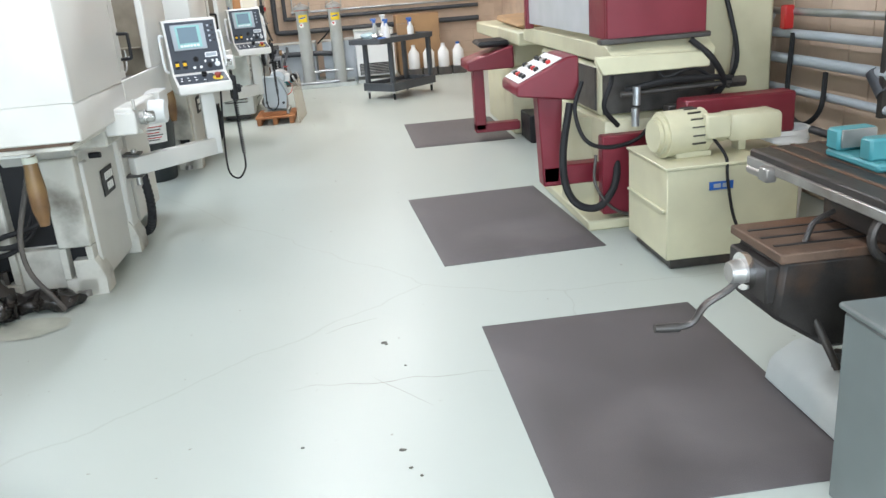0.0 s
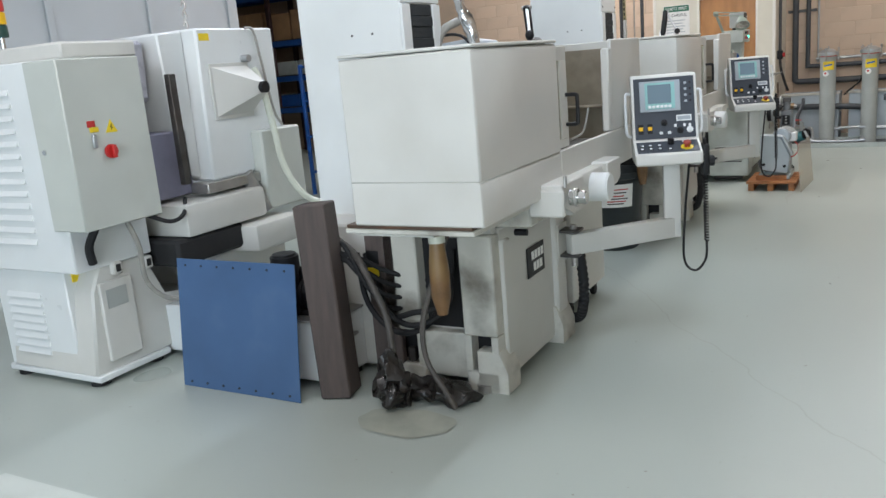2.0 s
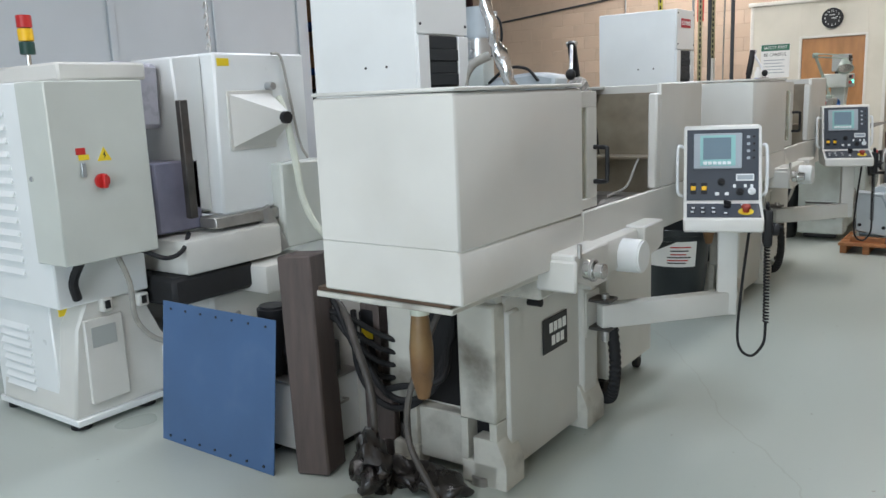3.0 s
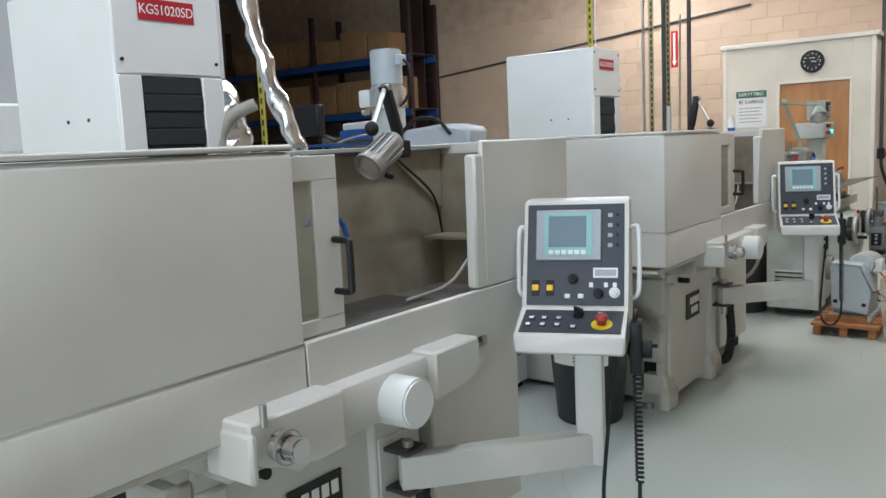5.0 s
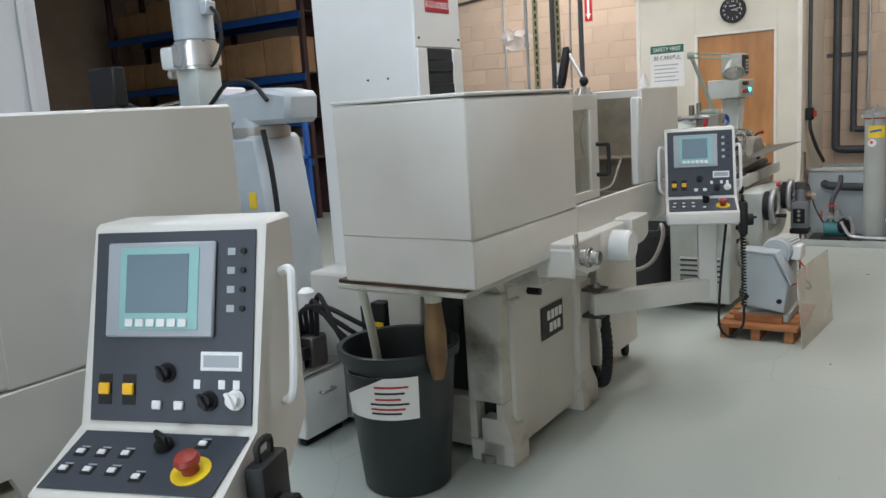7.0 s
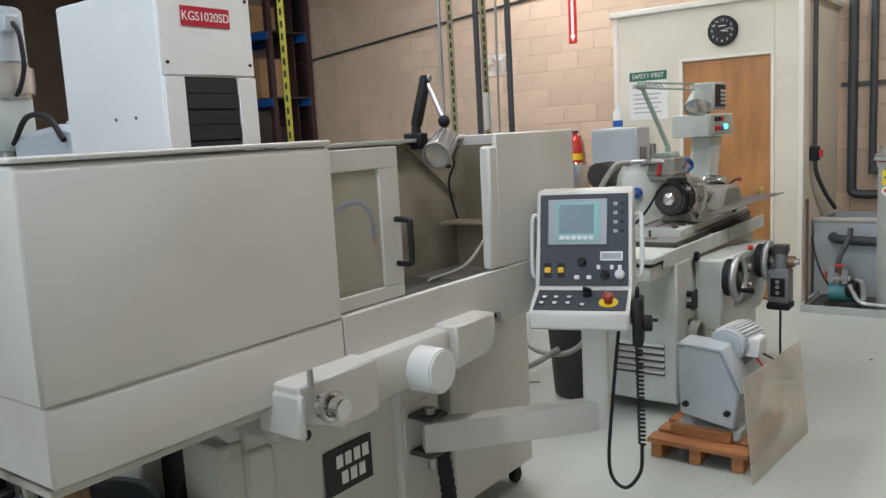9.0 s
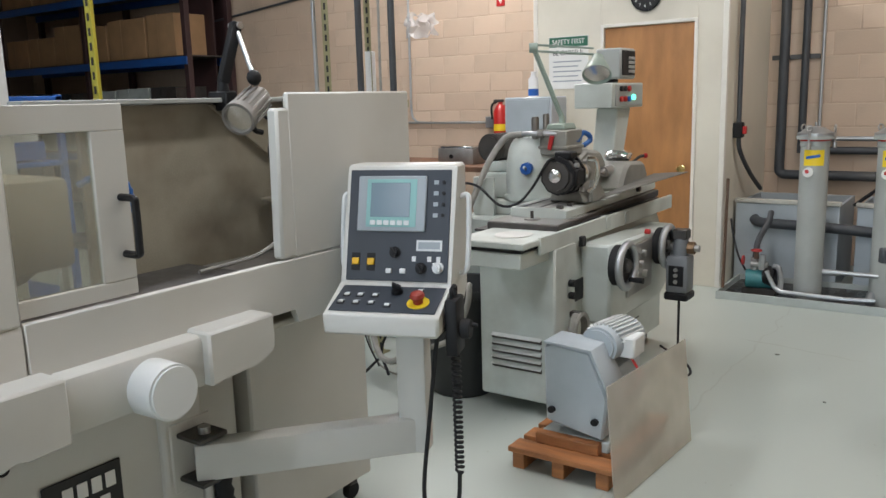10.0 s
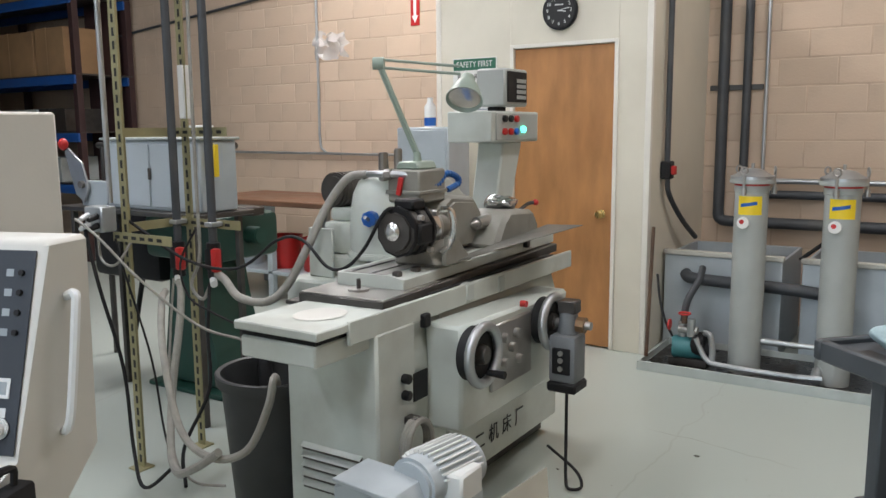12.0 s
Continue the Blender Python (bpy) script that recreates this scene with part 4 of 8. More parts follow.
def hydraulic_unit(x, y):
    h = thing("hydraulic_unit", x, y, 0, "white hydraulic tank with a black motor pump on top", "hydraulic unit", "hydraulic units")
    part("tank", box(x - 0.17, x + 0.17, y - 0.13, y + 0.17, 0.04, 0.34, 0.008), WHITE, h)
    part("tank_lid", box(x - 0.18, x + 0.18, y - 0.14, y + 0.18, 0.341, 0.352, 0.003), STEEL, h)
    part("motor", cyl((x - 0.11, y, 0.45), (x + 0.08, y, 0.45), 0.085, seg=24, bevel=0.01), BLACK, h)
    for i in range(6):
        part("cooling_rib", cyl((x - 0.09 + i * 0.026, y, 0.45), (x - 0.082 + i * 0.026, y, 0.45), 0.092, seg=20), BLACK, h)
    part("motor_foot", box(x - 0.1, x + 0.06, y - 0.07, y + 0.07, 0.352, 0.38, 0.003), BLACK, h)
    part("pump_motor", cyl((x - 0.10, y - 0.06, 0.352), (x - 0.10, y - 0.06, 0.66), 0.07, seg=22, bevel=0.012), BLACK, h, "black upright pump motor")
    part("valve_block", box(x + 0.03, x + 0.15, y - 0.02, y + 0.09, 0.352, 0.50, 0.01), DARKSTEEL, h)
    for k in range(3):
        part("valve_coil", box(x + 0.04 + k * 0.036, x + 0.068 + k * 0.036, y - 0.07, y - 0.02, 0.40, 0.46, 0.004), BLACK, h)
    for k in range(4):
        part("pressure_hose", tube([(x + 0.05 + 0.03 * k, y + 0.03, 0.50), (x + 0.10 + 0.04 * k, y - 0.02, 0.62 + 0.03 * k), (x + 0.26 + 0.03 * k, y - 0.03, 0.66 - 0.05 * k), (x + 0.42, y + 0.06, 0.56 - 0.06 * k), (x + 0.56, y + 0.16, 0.50 - 0.03 * k)], 0.012, 8), RUBBER, h)
    part("filler_cap", cyl((x + 0.1, y - 0.07, 0.352), (x + 0.1, y - 0.07, 0.43), 0.03, seg=16, bevel=0.004), STEEL, h)
    part("accumulator", lathe([(0.002, 0.352), (0.04, 0.352), (0.045, 0.6), (0.042, 0.68), (0.02, 0.70), (0.002, 0.702)], (x + 0.02, y + 0.11, 0), 20), WHITEPLASTIC, h)
    part("supply_hose", tube([(x + 0.1, y - 0.07, 0.42), (x + 0.09, y - 0.08, 0.55), (x + 0.03, y - 0.08, 0.60), (x - 0.02, y - 0.04, 0.55), (x - 0.02, y, 0.52)], 0.014, 8), RUBBER, h)
    for s in (-0.12, 0.12):
        part("foot", box(x + s - 0.02, x + s + 0.02, y - 0.11, y + 0.15, 0, 0.041, 0.003), BLACK, h)
    part("tank_handle", tube([(x + 0.17, y - 0.02, 0.24), (x + 0.2, y - 0.02, 0.24), (x + 0.2, y + 0.06, 0.24), (x + 0.17, y + 0.06, 0.24)], 0.006, 6), STEEL, h)
    return h


H1 = hydraulic_unit(-2.27, 7.34)
copy_thing(H1, pose(-2.14, 4.22, 0))

# ---- between the grinders ----
def bin_can(x, y, h, r0, r1, material, label, group=""):
    c = thing("trash_can", x, y, 0, label, "trash can", group)
    prof = [(0.004, 0.0), (r0 - 0.01, 0.0), (r0, 0.012), (r1 - 0.006, h - 0.05), (r1 + 0.012, h - 0.045), (r1 + 0.016, h - 0.005), (r1 + 0.01, h),
            (r1 - 0.006, h - 0.004), (r1 - 0.012, h - 0.03), (r0 - 0.012, 0.03), (0.004, 0.028)]
    part("barrel", lathe(prof, (x, y, 0), 40), material, c)
    return c


can = bin_can(-1.50, 7.17, 0.585, 0.165, 0.215, CANBLACK, "black plastic trash can with a white paper label")
# wrapped paper label, facing the aisle
bm = bmesh.new()
ring = []
for k in range(11):
    a = radians(-122 + k * 8.6)
    col = []
    for z in (0.335, 0.505):
        r = 0.165 + (0.215 - 0.165) * z / 0.55 + 0.0035
        col.append(bm.verts.new((-1.50 + r * math.cos(a), 7.17 + r * math.sin(a), z)))
    ring.append(col)
for a, b in zip(ring, ring[1:]):
    bm.faces.new((a[0], b[0], b[1], a[1]))
paper = part("paper_label", bm, LABELWHITE, can, "white paper label with dark corner")
bm = bmesh.new()
cols = []
for k in range(7):
    a = radians(-122 + k * 8.6)
    lo, hi = 0.412 + k * 0.0152, 0.5045
    r = lambda z: 0.165 + 0.05 * z / 0.55 + 0.0045
    cols.append([bm.verts.new((-1.50 + r(z) * math.cos(a), 7.17 + r(z) * math.sin(a), z)) for z in (lo, hi)])
for a, b in zip(cols, cols[1:]):
    bm.faces.new((a[0], b[0], b[1], a[1]))
part("dark_corner", bm, INK, paper)
for i, z in enumerate((0.468, 0.444, 0.42, 0.40, 0.38, 0.362)):
    a0, a1 = radians(-80 if i < 3 else -86), radians(-46 - 4 * (i % 3))
    bm = bmesh.new()
    cols = []
    for k in range(5):
        a = a0 + (a1 - a0) * k / 4
        r = 0.165 + 0.05 * z / 0.55 + 0.005
        cols.append([bm.verts.new((-1.50 + r * math.cos(a), 7.17 + r * math.sin(a), q)) for q in (z - 0.004, z + 0.004)])
    for a, b in zip(cols, cols[1:]):
        bm.faces.new((a[0], b[0], b[1], a[1]))
    part("print_bar", bm, RED if i % 2 == 0 else INK, paper)
can.scale = (1.08, 1.08, 1.02)
part("drain_hose", tube([(-1.58, 7.15, 0.30), (-1.59, 7.14, 0.52), (-1.61, 7.13, 0.70), (-1.64, 7.12, 0.86)], 0.018, 8), HOSECLEAR, can)

# blue filmed sheet leaning on the unit behind it
bm = box(-2.80, -2.05, -0.004, 0.0, 0, 0.655, 0.001, m=Matrix.Translation((0, 3.925, 0.002)) @ pose(0, 0, 0, -7))
sheet = solo("metal_sheet", bm, BLUESHEET, "blue film-covered metal sheet leaning on a tank", "metal sheet", at=(-2.42, 3.925, 0))
for i in range(7):
    x = -2.74 + i * 0.105
    part("hole", cyl((x, 3.919, 0.03), (x, 3.9245, 0.03), 0.006, seg=8), INK, sheet)
    part("hole", cyl((x, 3.9985, 0.62), (x, 3.994, 0.62), 0.006, seg=8), INK, sheet)

# rough timber post standing against the grinder
bm = box(-0.075, 0.075, -0.08, 0.08, 0, 0.92, 0.008, m=Matrix.Translation((-1.93, 4.085, 0)) @ pose(0, 0, 0, -3, -3, 16))
solo("timber_post", bm, TIMBER, "dark rough timber post standing on end", "timber", at=(-1.93, 4.085, 0))

bm = box(-1.86, -1.70, 4.30, 4.34, 0, 0.74, 0.006)
solo("timber_board", bm, TIMBER, "dark grimy board standing behind the timber post", "timber", at=(-1.78, 4.32, 0))

# oily sludge bag and stain by the machine foot
bm = blob((-1.60, 4.03, 0.13), (0.085, 0.09, 0.14), 0.055, 21, 4)
for v in bm.verts:
    k = max(0.35, 1.15 - 2.6 * v.co.z)
    v.co.x, v.co.y, v.co.z = -1.60 + (v.co.x + 1.60) * k, 4.03 + (v.co.y - 4.03) * k, max(0.0, v.co.z)
solo("oily_rag", bm, SLUDGE, "heap of black oil-soaked rags on the floor", "rags", at=(-1.60, 4.03, 0))
bm = blob((-1.44, 4.17, 0.045), (0.20, 0.085, 0.05), 0.04, 16, 4)
solo("oily_rag", bm, SLUDGE, "black oil-soaked absorbent sock on the floor", "rags", at=(-1.42, 4.2, 0))
stand = thing("suction_hose", -1.62, 4.08, 0, "grimy suction hose dipping into the oily heap", "hose")
part("hose", tube([(-1.60, 4.05, 0.12), (-1.60, 4.06, 0.28), (-1.63, 4.08, 0.42), (-1.72, 4.12, 0.55), (-1.85, 4.2, 0.66), (-1.98, 4.25, 0.72)], 0.016, 10, ribs=0.06, step=9), HOSEDARK, stand)
part("hose", tube([(-1.30, 4.06, 0.02), (-1.34, 4.05, 0.10), (-1.42, 4.05, 0.24), (-1.44, 4.08, 0.40), (-1.40, 4.15, 0.60), (-1.36, 4.25, 0.8)], 0.013, 8, ribs=0.05, step=9), HOSEDARK, stand)
bm = bmesh.new()
n = 40
ringv = []
for i in range(n):
    a = 2 * math.pi * i / n
    r = 1 + 0.25 * noise.noise(Vector((math.cos(a) * 1.5, math.sin(a) * 1.5, 3.3)))
    ringv.append(bm.verts.new((-1.47 + 0.24 * r * math.cos(a), 3.90 + 0.13 * r * math.sin(a), 0.0045)))
bm.faces.new(ringv)
solo("oil_stain", bm, mat("tan_oil_stain", (0.37, 0.385, 0.325), 0.35, vary=0.12, scale=6, dirt=(0.46, 0.47, 0.4), dirt_amount=0.9, dirt_scale=5), "tan oily stain on the floor", "stain", kind="structure")

# ---- cabinet machine ----
def louvre_grid(parent, x0, x1, y, z0, z1, cols, rows):
    for c in range(cols):
        for r in range(rows):
            u0 = x0 + (x1 - x0) * c / cols + 0.012
            u1 = x0 + (x1 - x0) * (c + 1) / cols - 0.012
            z = z0 + (z1 - z0) * (r + 0.5) / rows
            part("louvre", prism([(y, z - 0.014), (y - 0.014, z - 0.012), (y, z + 0.014)], "x", u0, u1, 0), WHITE, parent)


cm = thing("electrical_cabinet", -3.45, 3.95, 0, "white machine cabinet with louvres and a grey-green switch door", "electrical cabinet")
part("lower_body", box(-3.94, -3.36, 3.755, 4.16, 0.06, 0.62, 0.008), WHITE, cm)
part("upper_body", box(-3.88, -3.20, 3.72, 4.20, 0.62, 1.665, 0.008), WHITE, cm)
part("top_hood", box(-3.84, -3.2, 3.86, 4.32, 1.666, 1.75, 0.012), CREAM, cm)
part("switch_door", box(-3.27, -3.03, 3.69, 4.17, 0.845, 1.66, 0.006), DOORGREY, cm, "grey-green switch cabinet door")
louvre_grid(cm, -3.84, -3.44, 3.72, 0.75, 1.56, 1, 13)
louvre_grid(cm, -3.86, -3.56, 3.755, 0.14, 0.50, 1, 8)
part("lock", cyl((-3.22, 3.684, 1.235), (-3.22, 3.692, 1.235), 0.013, seg=14), CHROME, cm)
sw = part("switch_plate", box(-3.03, -3.026, 3.80, 3.845, 1.335, 1.365, 0.001), RED, cm)
part("switch_note", box(-3.03, -3.026, 3.81, 3.86, 1.31, 1.334, 0.001), YELLOW, cm)
part("switch_lever", box(-3.03, -3.015, 3.812, 3.835, 1.235, 1.30, 0.004), GALV, cm)
kn = part("rotary_switch", cyl((-3.03, 3.905, 1.21), (-3.005, 3.905, 1.21), 0.034, seg=24, bevel=0.004), RED, cm, "red rotary isolator")
part("switch_grip", box(-3.005, -2.985, 3.895, 3.915, 1.178, 1.242, 0.004), RED, kn)
part("warning_sign", prism([(3.90, 1.30), (3.97, 1.30), (3.935, 1.362)], "x", -3.03, -3.027, 0), YELLOW, cm, "yellow triangular warning sign")
part("warning_bolt", prism([(3.93, 1.31), (3.945, 1.325), (3.937, 1.327), (3.94, 1.345), (3.928, 1.326), (3.936, 1.324)], "x", -3.0268, -3.026, 0), INK, cm)
part("pedestal", prism([(3.74, 0.06), (4.60, 0.06), (4.60, 0.33), (4.25, 0.36), (4.16, 0.62), (4.02, 0.72), (3.86, 0.62), (3.80, 0.50)], "x", -3.9, -3.22, 0.012), CREAM, cm, "cream cast pedestal")
part("pedestal_boss", box(-3.25, -3.19, 3.93, 3.99, 0.56, 0.63, 0.008), CREAM, cm)
part("pedestal_boss", box(-3.25, -3.19, 4.13, 4.19, 0.54, 0.61, 0.008), CREAM, cm)
part("boss_hole", box(-3.192, -3.187, 3.945, 3.975, 0.575, 0.615, 0.002), INK, cm)
part("boss_hole", box(-3.192, -3.187, 4.145, 4.175, 0.555, 0.595, 0.002), INK, cm)
part("hatch", box(-3.22, -3.195, 3.83, 4.03, 0.12, 0.54, 0.004), CREAM, cm)
part("hatch_plate", box(-3.195, -3.192, 3.86, 3.99, 0.40, 0.50, 0.001), TANKGREY, cm)
part("maker_note", box(-3.365, -3.352, 3.80, 3.86, 0.55, 0.60, 0.001), YELLOW, cm)
part("base_plinth", box(-3.95, -3.2, 3.74, 4.22, 0.03, 0.065, 0.006), WHITE, cm)
for x, y in ((-3.88, 3.80), (-3.28, 3.80), (-3.28, 4.16), (-3.88, 4.16)):
    part("levelling_foot", cyl((x, y, 0), (x, y, 0.032), 0.05, seg=16), BLACK, cm)
part("side_tray", box(-3.5, -2.82, 4.25, 4.7, 0.03, 0.30, 0.006), WHITE, cm)
part("cable", tube([(-3.1, 3.80, 0.85), (-3.15, 3.78, 0.75), (-3.17, 3.80, 0.66)], 0.022, 8), RUBBER, cm)
part("cable", tube([(-3.1, 3.98, 0.86), (-3.08, 4.02, 0.70), (-3.10, 4.05, 0.50), (-3.05, 4.15, 0.38), (-2.98, 4.35, 0.36), (-3.0, 4.6, 0.42)], 0.014, 8), HOSEGREY, cm)
part("cable", tube([(-3.08, 4.10, 0.85), (-3.0, 4.18, 0.80), (-3.0, 4.28, 0.82), (-3.1, 4.4, 0.88)], 0.012, 8), RUBBER, cm)

# signal tower on the cabinet beside
st = thing("signal_lamp", -4.35, 4.35, 1.6, "red, amber and green signal lamp on a post", "signal lamp")
part("cabinet_stub", box(-4.75, -4.0, 4.25, 4.8, 0.0, 1.70, 0.01), WHITE, st)
part("stem", cyl((-4.35, 4.35, 1.70), (-4.35, 4.35, 1.86), 0.014, seg=12), CHROME, st)
for i, mt in enumerate((GREENDARK, KEYYELLOW, RED)):
    part("lens_ring", cyl((-4.35, 4.35, 1.86 + i * 0.075), (-4.35, 4.35, 1.93 + i * 0.075), 0.042, seg=20, bevel=0.003), mt, st)

# the second machine head behind
mh = thing("milling_head", -3.2, 4.9, 0, "white machine head with a square funnel duct and clear hose", "machine")
part("head", prism([(4.64, 0.94), (4.98, 0.94), (5.32, 1.05), (5.32, 1.80), (4.66, 1.80)], "x", -3.55, -3.10, 0.012), WHITE, mh)
part("head_back", prism([(4.50, 1.0), (4.65, 0.95), (4.66, 1.795), (4.47, 1.78)], "x", -3.56, -3.2, 0.01), WHITE, mh)
part("duct_frame", box(-3.10, -3.09, 4.72, 5.05, 1.28, 1.60, 0.003), CREAM, mh)
bm = bmesh.new()
a = [bm.verts.new((-3.09, y, z)) for y, z in ((4.74, 1.30), (5.03, 1.30), (5.03, 1.58), (4.74, 1.58))]
b = [bm.verts.new((-2.96, y, z)) for y, z in ((4.97, 1.41), (5.03, 1.41), (5.03, 1.48), (4.97, 1.48))]
for i in range(4):
    bm.faces.new((a[i], a[(i + 1) % 4], b[(i + 1) % 4], b[i]))
bm.faces.new(b)
bm.faces.new(a)
part("duct", bm, CREAM, mh)
part("duct_mouth", cyl((-2.965, 5.0, 1.445), (-2.93, 5.0, 1.445), 0.034, seg=18), BLACK, mh)
part("side_motor_box", box(-3.42, -3.02, 5.0, 5.38, 0.70, 1.19, 0.012), DOORGREY, mh)
part("slide", box(-3.2, -3.06, 4.55, 5.0, 0.88, 0.94, 0.006), STEEL, mh)
part("knee", box(-3.5, -3.0, 4.3, 4.95, 0.68, 0.86, 0.02, seg=2), CREAM, mh)
part("knee", box(-3.35, -2.9, 4.72, 5.15, 0.50, 0.66, 0.02, seg=2), CREAM, mh)
part("spindle", cyl((-3.1, 4.9, 0.94), (-3.05, 5.0, 0.70), 0.05, 0.04, 18), STEEL, mh)
part("stand", box(-3.9, -3.1, 4.5, 5.2, 0.0, 0.52, 0.02), CREAM, mh)
part("black_bellows", box(-3.8, -3.02, 4.22, 4.75, 0.53, 0.68, 0.02), CLOTHDARK, mh)
part("table_cover", box(-3.62, -3.2, 4.30, 4.58, 0.88, 1.25, 0.01), mat("violet_grey_film", (0.22, 0.22, 0.30), 0.35, vary=0.1), mh)
part("film_wrap", crumple(box(-3.62, -3.3, 4.22, 4.46, 1.42, 1.76, 0.02), 0.02, 9), mat("pale_film_wrap", (0.50, 0.50, 0.56), 0.3, vary=0.12, bump=0.3, grain=30), mh)
part("guard_bar", box(-3.16, -3.12, 4.44, 4.49, 0.95, 1.56, 0.004), DARKSTEEL, mh)
part("clear_hose", tube([(-3.06, 5.06, 1.56), (-3.02, 5.07, 1.45), (-2.98, 5.08, 1.2), (-2.95, 5.1, 0.95), (-2.85, 5.15, 0.76), (-2.7, 5.25, 0.68)], 0.02, 9), HOSECLEAR, mh)
part("cable", tube([(-3.09, 5.06, 1.80), (-3.08, 5.12, 1.78), (-3.08, 5.16, 1.6), (-3.08, 5.22, 1.3), (-3.06, 5.26, 1.2)], 0.008, 7), HOSEGREY, mh)
part("valve", cyl((-3.1, 5.02, 1.62), (-3.05, 5.02, 1.62), 0.022, seg=12), GALV, mh)
part("note", box(-3.10, -3.097, 4.68, 4.76, 1.73, 1.77, 0.001), YELLOW, mh)
for i in range(5):
    part("chain_link", tube([(-3.3, 4.8, 1.80 + i * 0.055), (-3.285, 4.8, 1.83 + i * 0.055), (-3.3, 4.8, 1.86 + i * 0.055), (-3.315, 4.8, 1.83 + i * 0.055)], 0.006, 6), STEEL, mh)

# ---- knee mill in the next row ----
km = thing("knee_mill", -3.3, 8.3, 0, "grey knee mill with an upright motor head", "milling machine")
part("column", prism([(-3.55, 0.0), (-3.05, 0.0), (-3.1, 0.7), (-3.17, 1.42), (-3.5, 1.42)], "y", 8.1, 8.5, 0.03), BLUEGREY, km)
part("collar", cyl((-3.33, 8.3, 1.40), (-3.33, 8.3, 1.47), 0.19, seg=28, bevel=0.008), STEEL, km)
part("ram", prism([(-3.62, 1.48), (-2.95, 1.48), (-2.93, 1.66), (-3.15, 1.70), (-3.62, 1.66)], "y", 8.16, 8.44, 0.03), BLUEGREY, km)
part("turret", cyl((-3.33, 8.3, 1.46), (-3.33, 8.3, 1.54), 0.17, 0.14, 24, 0.01), BLUEGREY, km)
part("head", cyl((-3.72, 8.2, 1.85), (-3.72, 8.2, 2.02), 0.15, seg=28, bevel=0.02), ALU, km)
part("head_neck", box(-3.82, -3.62, 8.1, 8.3, 1.58, 1.86, 0.02, seg=2), CASTGREY, km)
part("head_front", box(-3.93, -3.72, 8.08, 8.32, 1.86, 2.0, 0.02, seg=2), WHITE, km)
part("motor", cyl((-3.72, 8.2, 2.02), (-3.72, 8.2, 2.30), 0.125, seg=28, bevel=0.012), BLUEGREY, km)
part("junction_box", box(-3.60, -3.54, 8.16, 8.24, 2.17, 2.25, 0.006), BLUEGREY, km)
part("quill", cyl((-3.74, 8.2, 1.36), (-3.74, 8.2, 1.60), 0.06, seg=20), STEEL, km)
part("crank", cyl((-3.98, 8.2, 1.84), (-3.94, 8.2, 1.84), 0.035, seg=16), CHROME, km)
part("motor_lead", tube([(-3.54, 8.2, 2.21), (-3.49, 8.2, 2.15), (-3.48, 8.2, 2.0), (-3.54, 8.2, 1.9), (-3.6, 8.2, 1.86)], 0.012, 8), RUBBER, km)
part("ram_lead", tube([(-3.6, 8.16, 1.62), (-3.4, 8.14, 1.74), (-3.2, 8.14, 1.73), (-3.08, 8.14, 1.62)], 0.014, 8), RUBBER, km)
part("side_lead", tube([(-3.12, 8.12, 1.45), (-3.06, 8.10, 1.2), (-3.04, 8.09, 0.9), (-3.1, 8.08, 0.78), (-3.2, 8.09, 0.8)], 0.016, 8), RUBBER, km)
part("note", box(-3.27, -3.21, 8.094, 8.099, 0.98, 1.08, 0.001), YELLOW, km)
part("knee", box(-3.75, -3.5, 7.7, 8.1, 0.5, 0.9, 0.02), BLUEGREY, km)
part("table", box(-4.1, -3.2, 7.62, 7.9, 0.95, 1.03, 0.006), STEEL, km)
part("readout", box(-4.60, -4.32, 8.0, 8.1, 1.66, 1.92, 0.012), BLACK, km, "black digital readout box")
part("readout_arm", tube([(-4.45, 8.12, 1.70), (-4.3, 8.2, 1.62), (-4.0, 8.25, 1.60), (-3.8, 8.25, 1.60)], 0.016, 8), DARKSTEEL, km)
part("quill_lever", tube([(-3.8, 8.12, 1.66), (-3.95, 8.05, 1.64), (-4.1, 8.0, 1.60)], 0.009, 7), CHROME, km)

# foil-wrapped duct beside the column of the first grinder
fd = thing("foil_duct", -2.35, 5.65, 0, "crumpled silver foil duct hose hanging beside a post", "duct")
bm = tube([(-1.75, 5.12, 2.3), (-1.72, 5.14, 2.0), (-1.68, 5.18, 1.75), (-1.62, 5.24, 1.5), (-1.60, 5.26, 1.2), (-1.62, 5.26, 0.02)], 0.03, 12, ribs=0.05, step=9)
part("duct", crumple(bm, 0.018, 18), FOIL, fd)
bm = blob((-2.71, 5.77, 1.66), (0.11, 0.12, 0.24), 0.05, 9, 4)
part("foil_wrap", bm, FOIL, fd)
part("bundle_post", cyl((-2.71, 5.77, 0), (-2.71, 5.77, 1.5), 0.03, seg=12), GALV, fd)
part("grey_hose", tube([(-1.66, 5.08, 1.7), (-1.72, 5.02, 1.66), (-1.74, 4.98, 1.58), (-1.70, 4.97, 1.5), (-1.62, 4.98, 1.4)], 0.022, 10), HOSEGREY, fd)


def slotted_post(name, x, y, h, material, label, group):
    p = thing(name, x, y, 0, label, "post", group)
    bm = box(x - 0.02, x + 0.02, y - 0.002, y + 0.002, 0, h, 0)
    box(x - 0.02, x - 0.016, y - 0.002, y + 0.036, 0, h, 0, bm)
    part("angle", bm, material, p)
    for i in range(int(h / 0.055)):
        part("slot", box(x - 0.006, x + 0.008, y - 0.0035, y - 0.0022, 0.03 + i * 0.055, 0.06 + i * 0.055, 0), INK, p)
    part("foot_plate", box(x - 0.04, x + 0.04, y - 0.03, y + 0.05, 0, 0.008, 0.001), material, p)
    return p


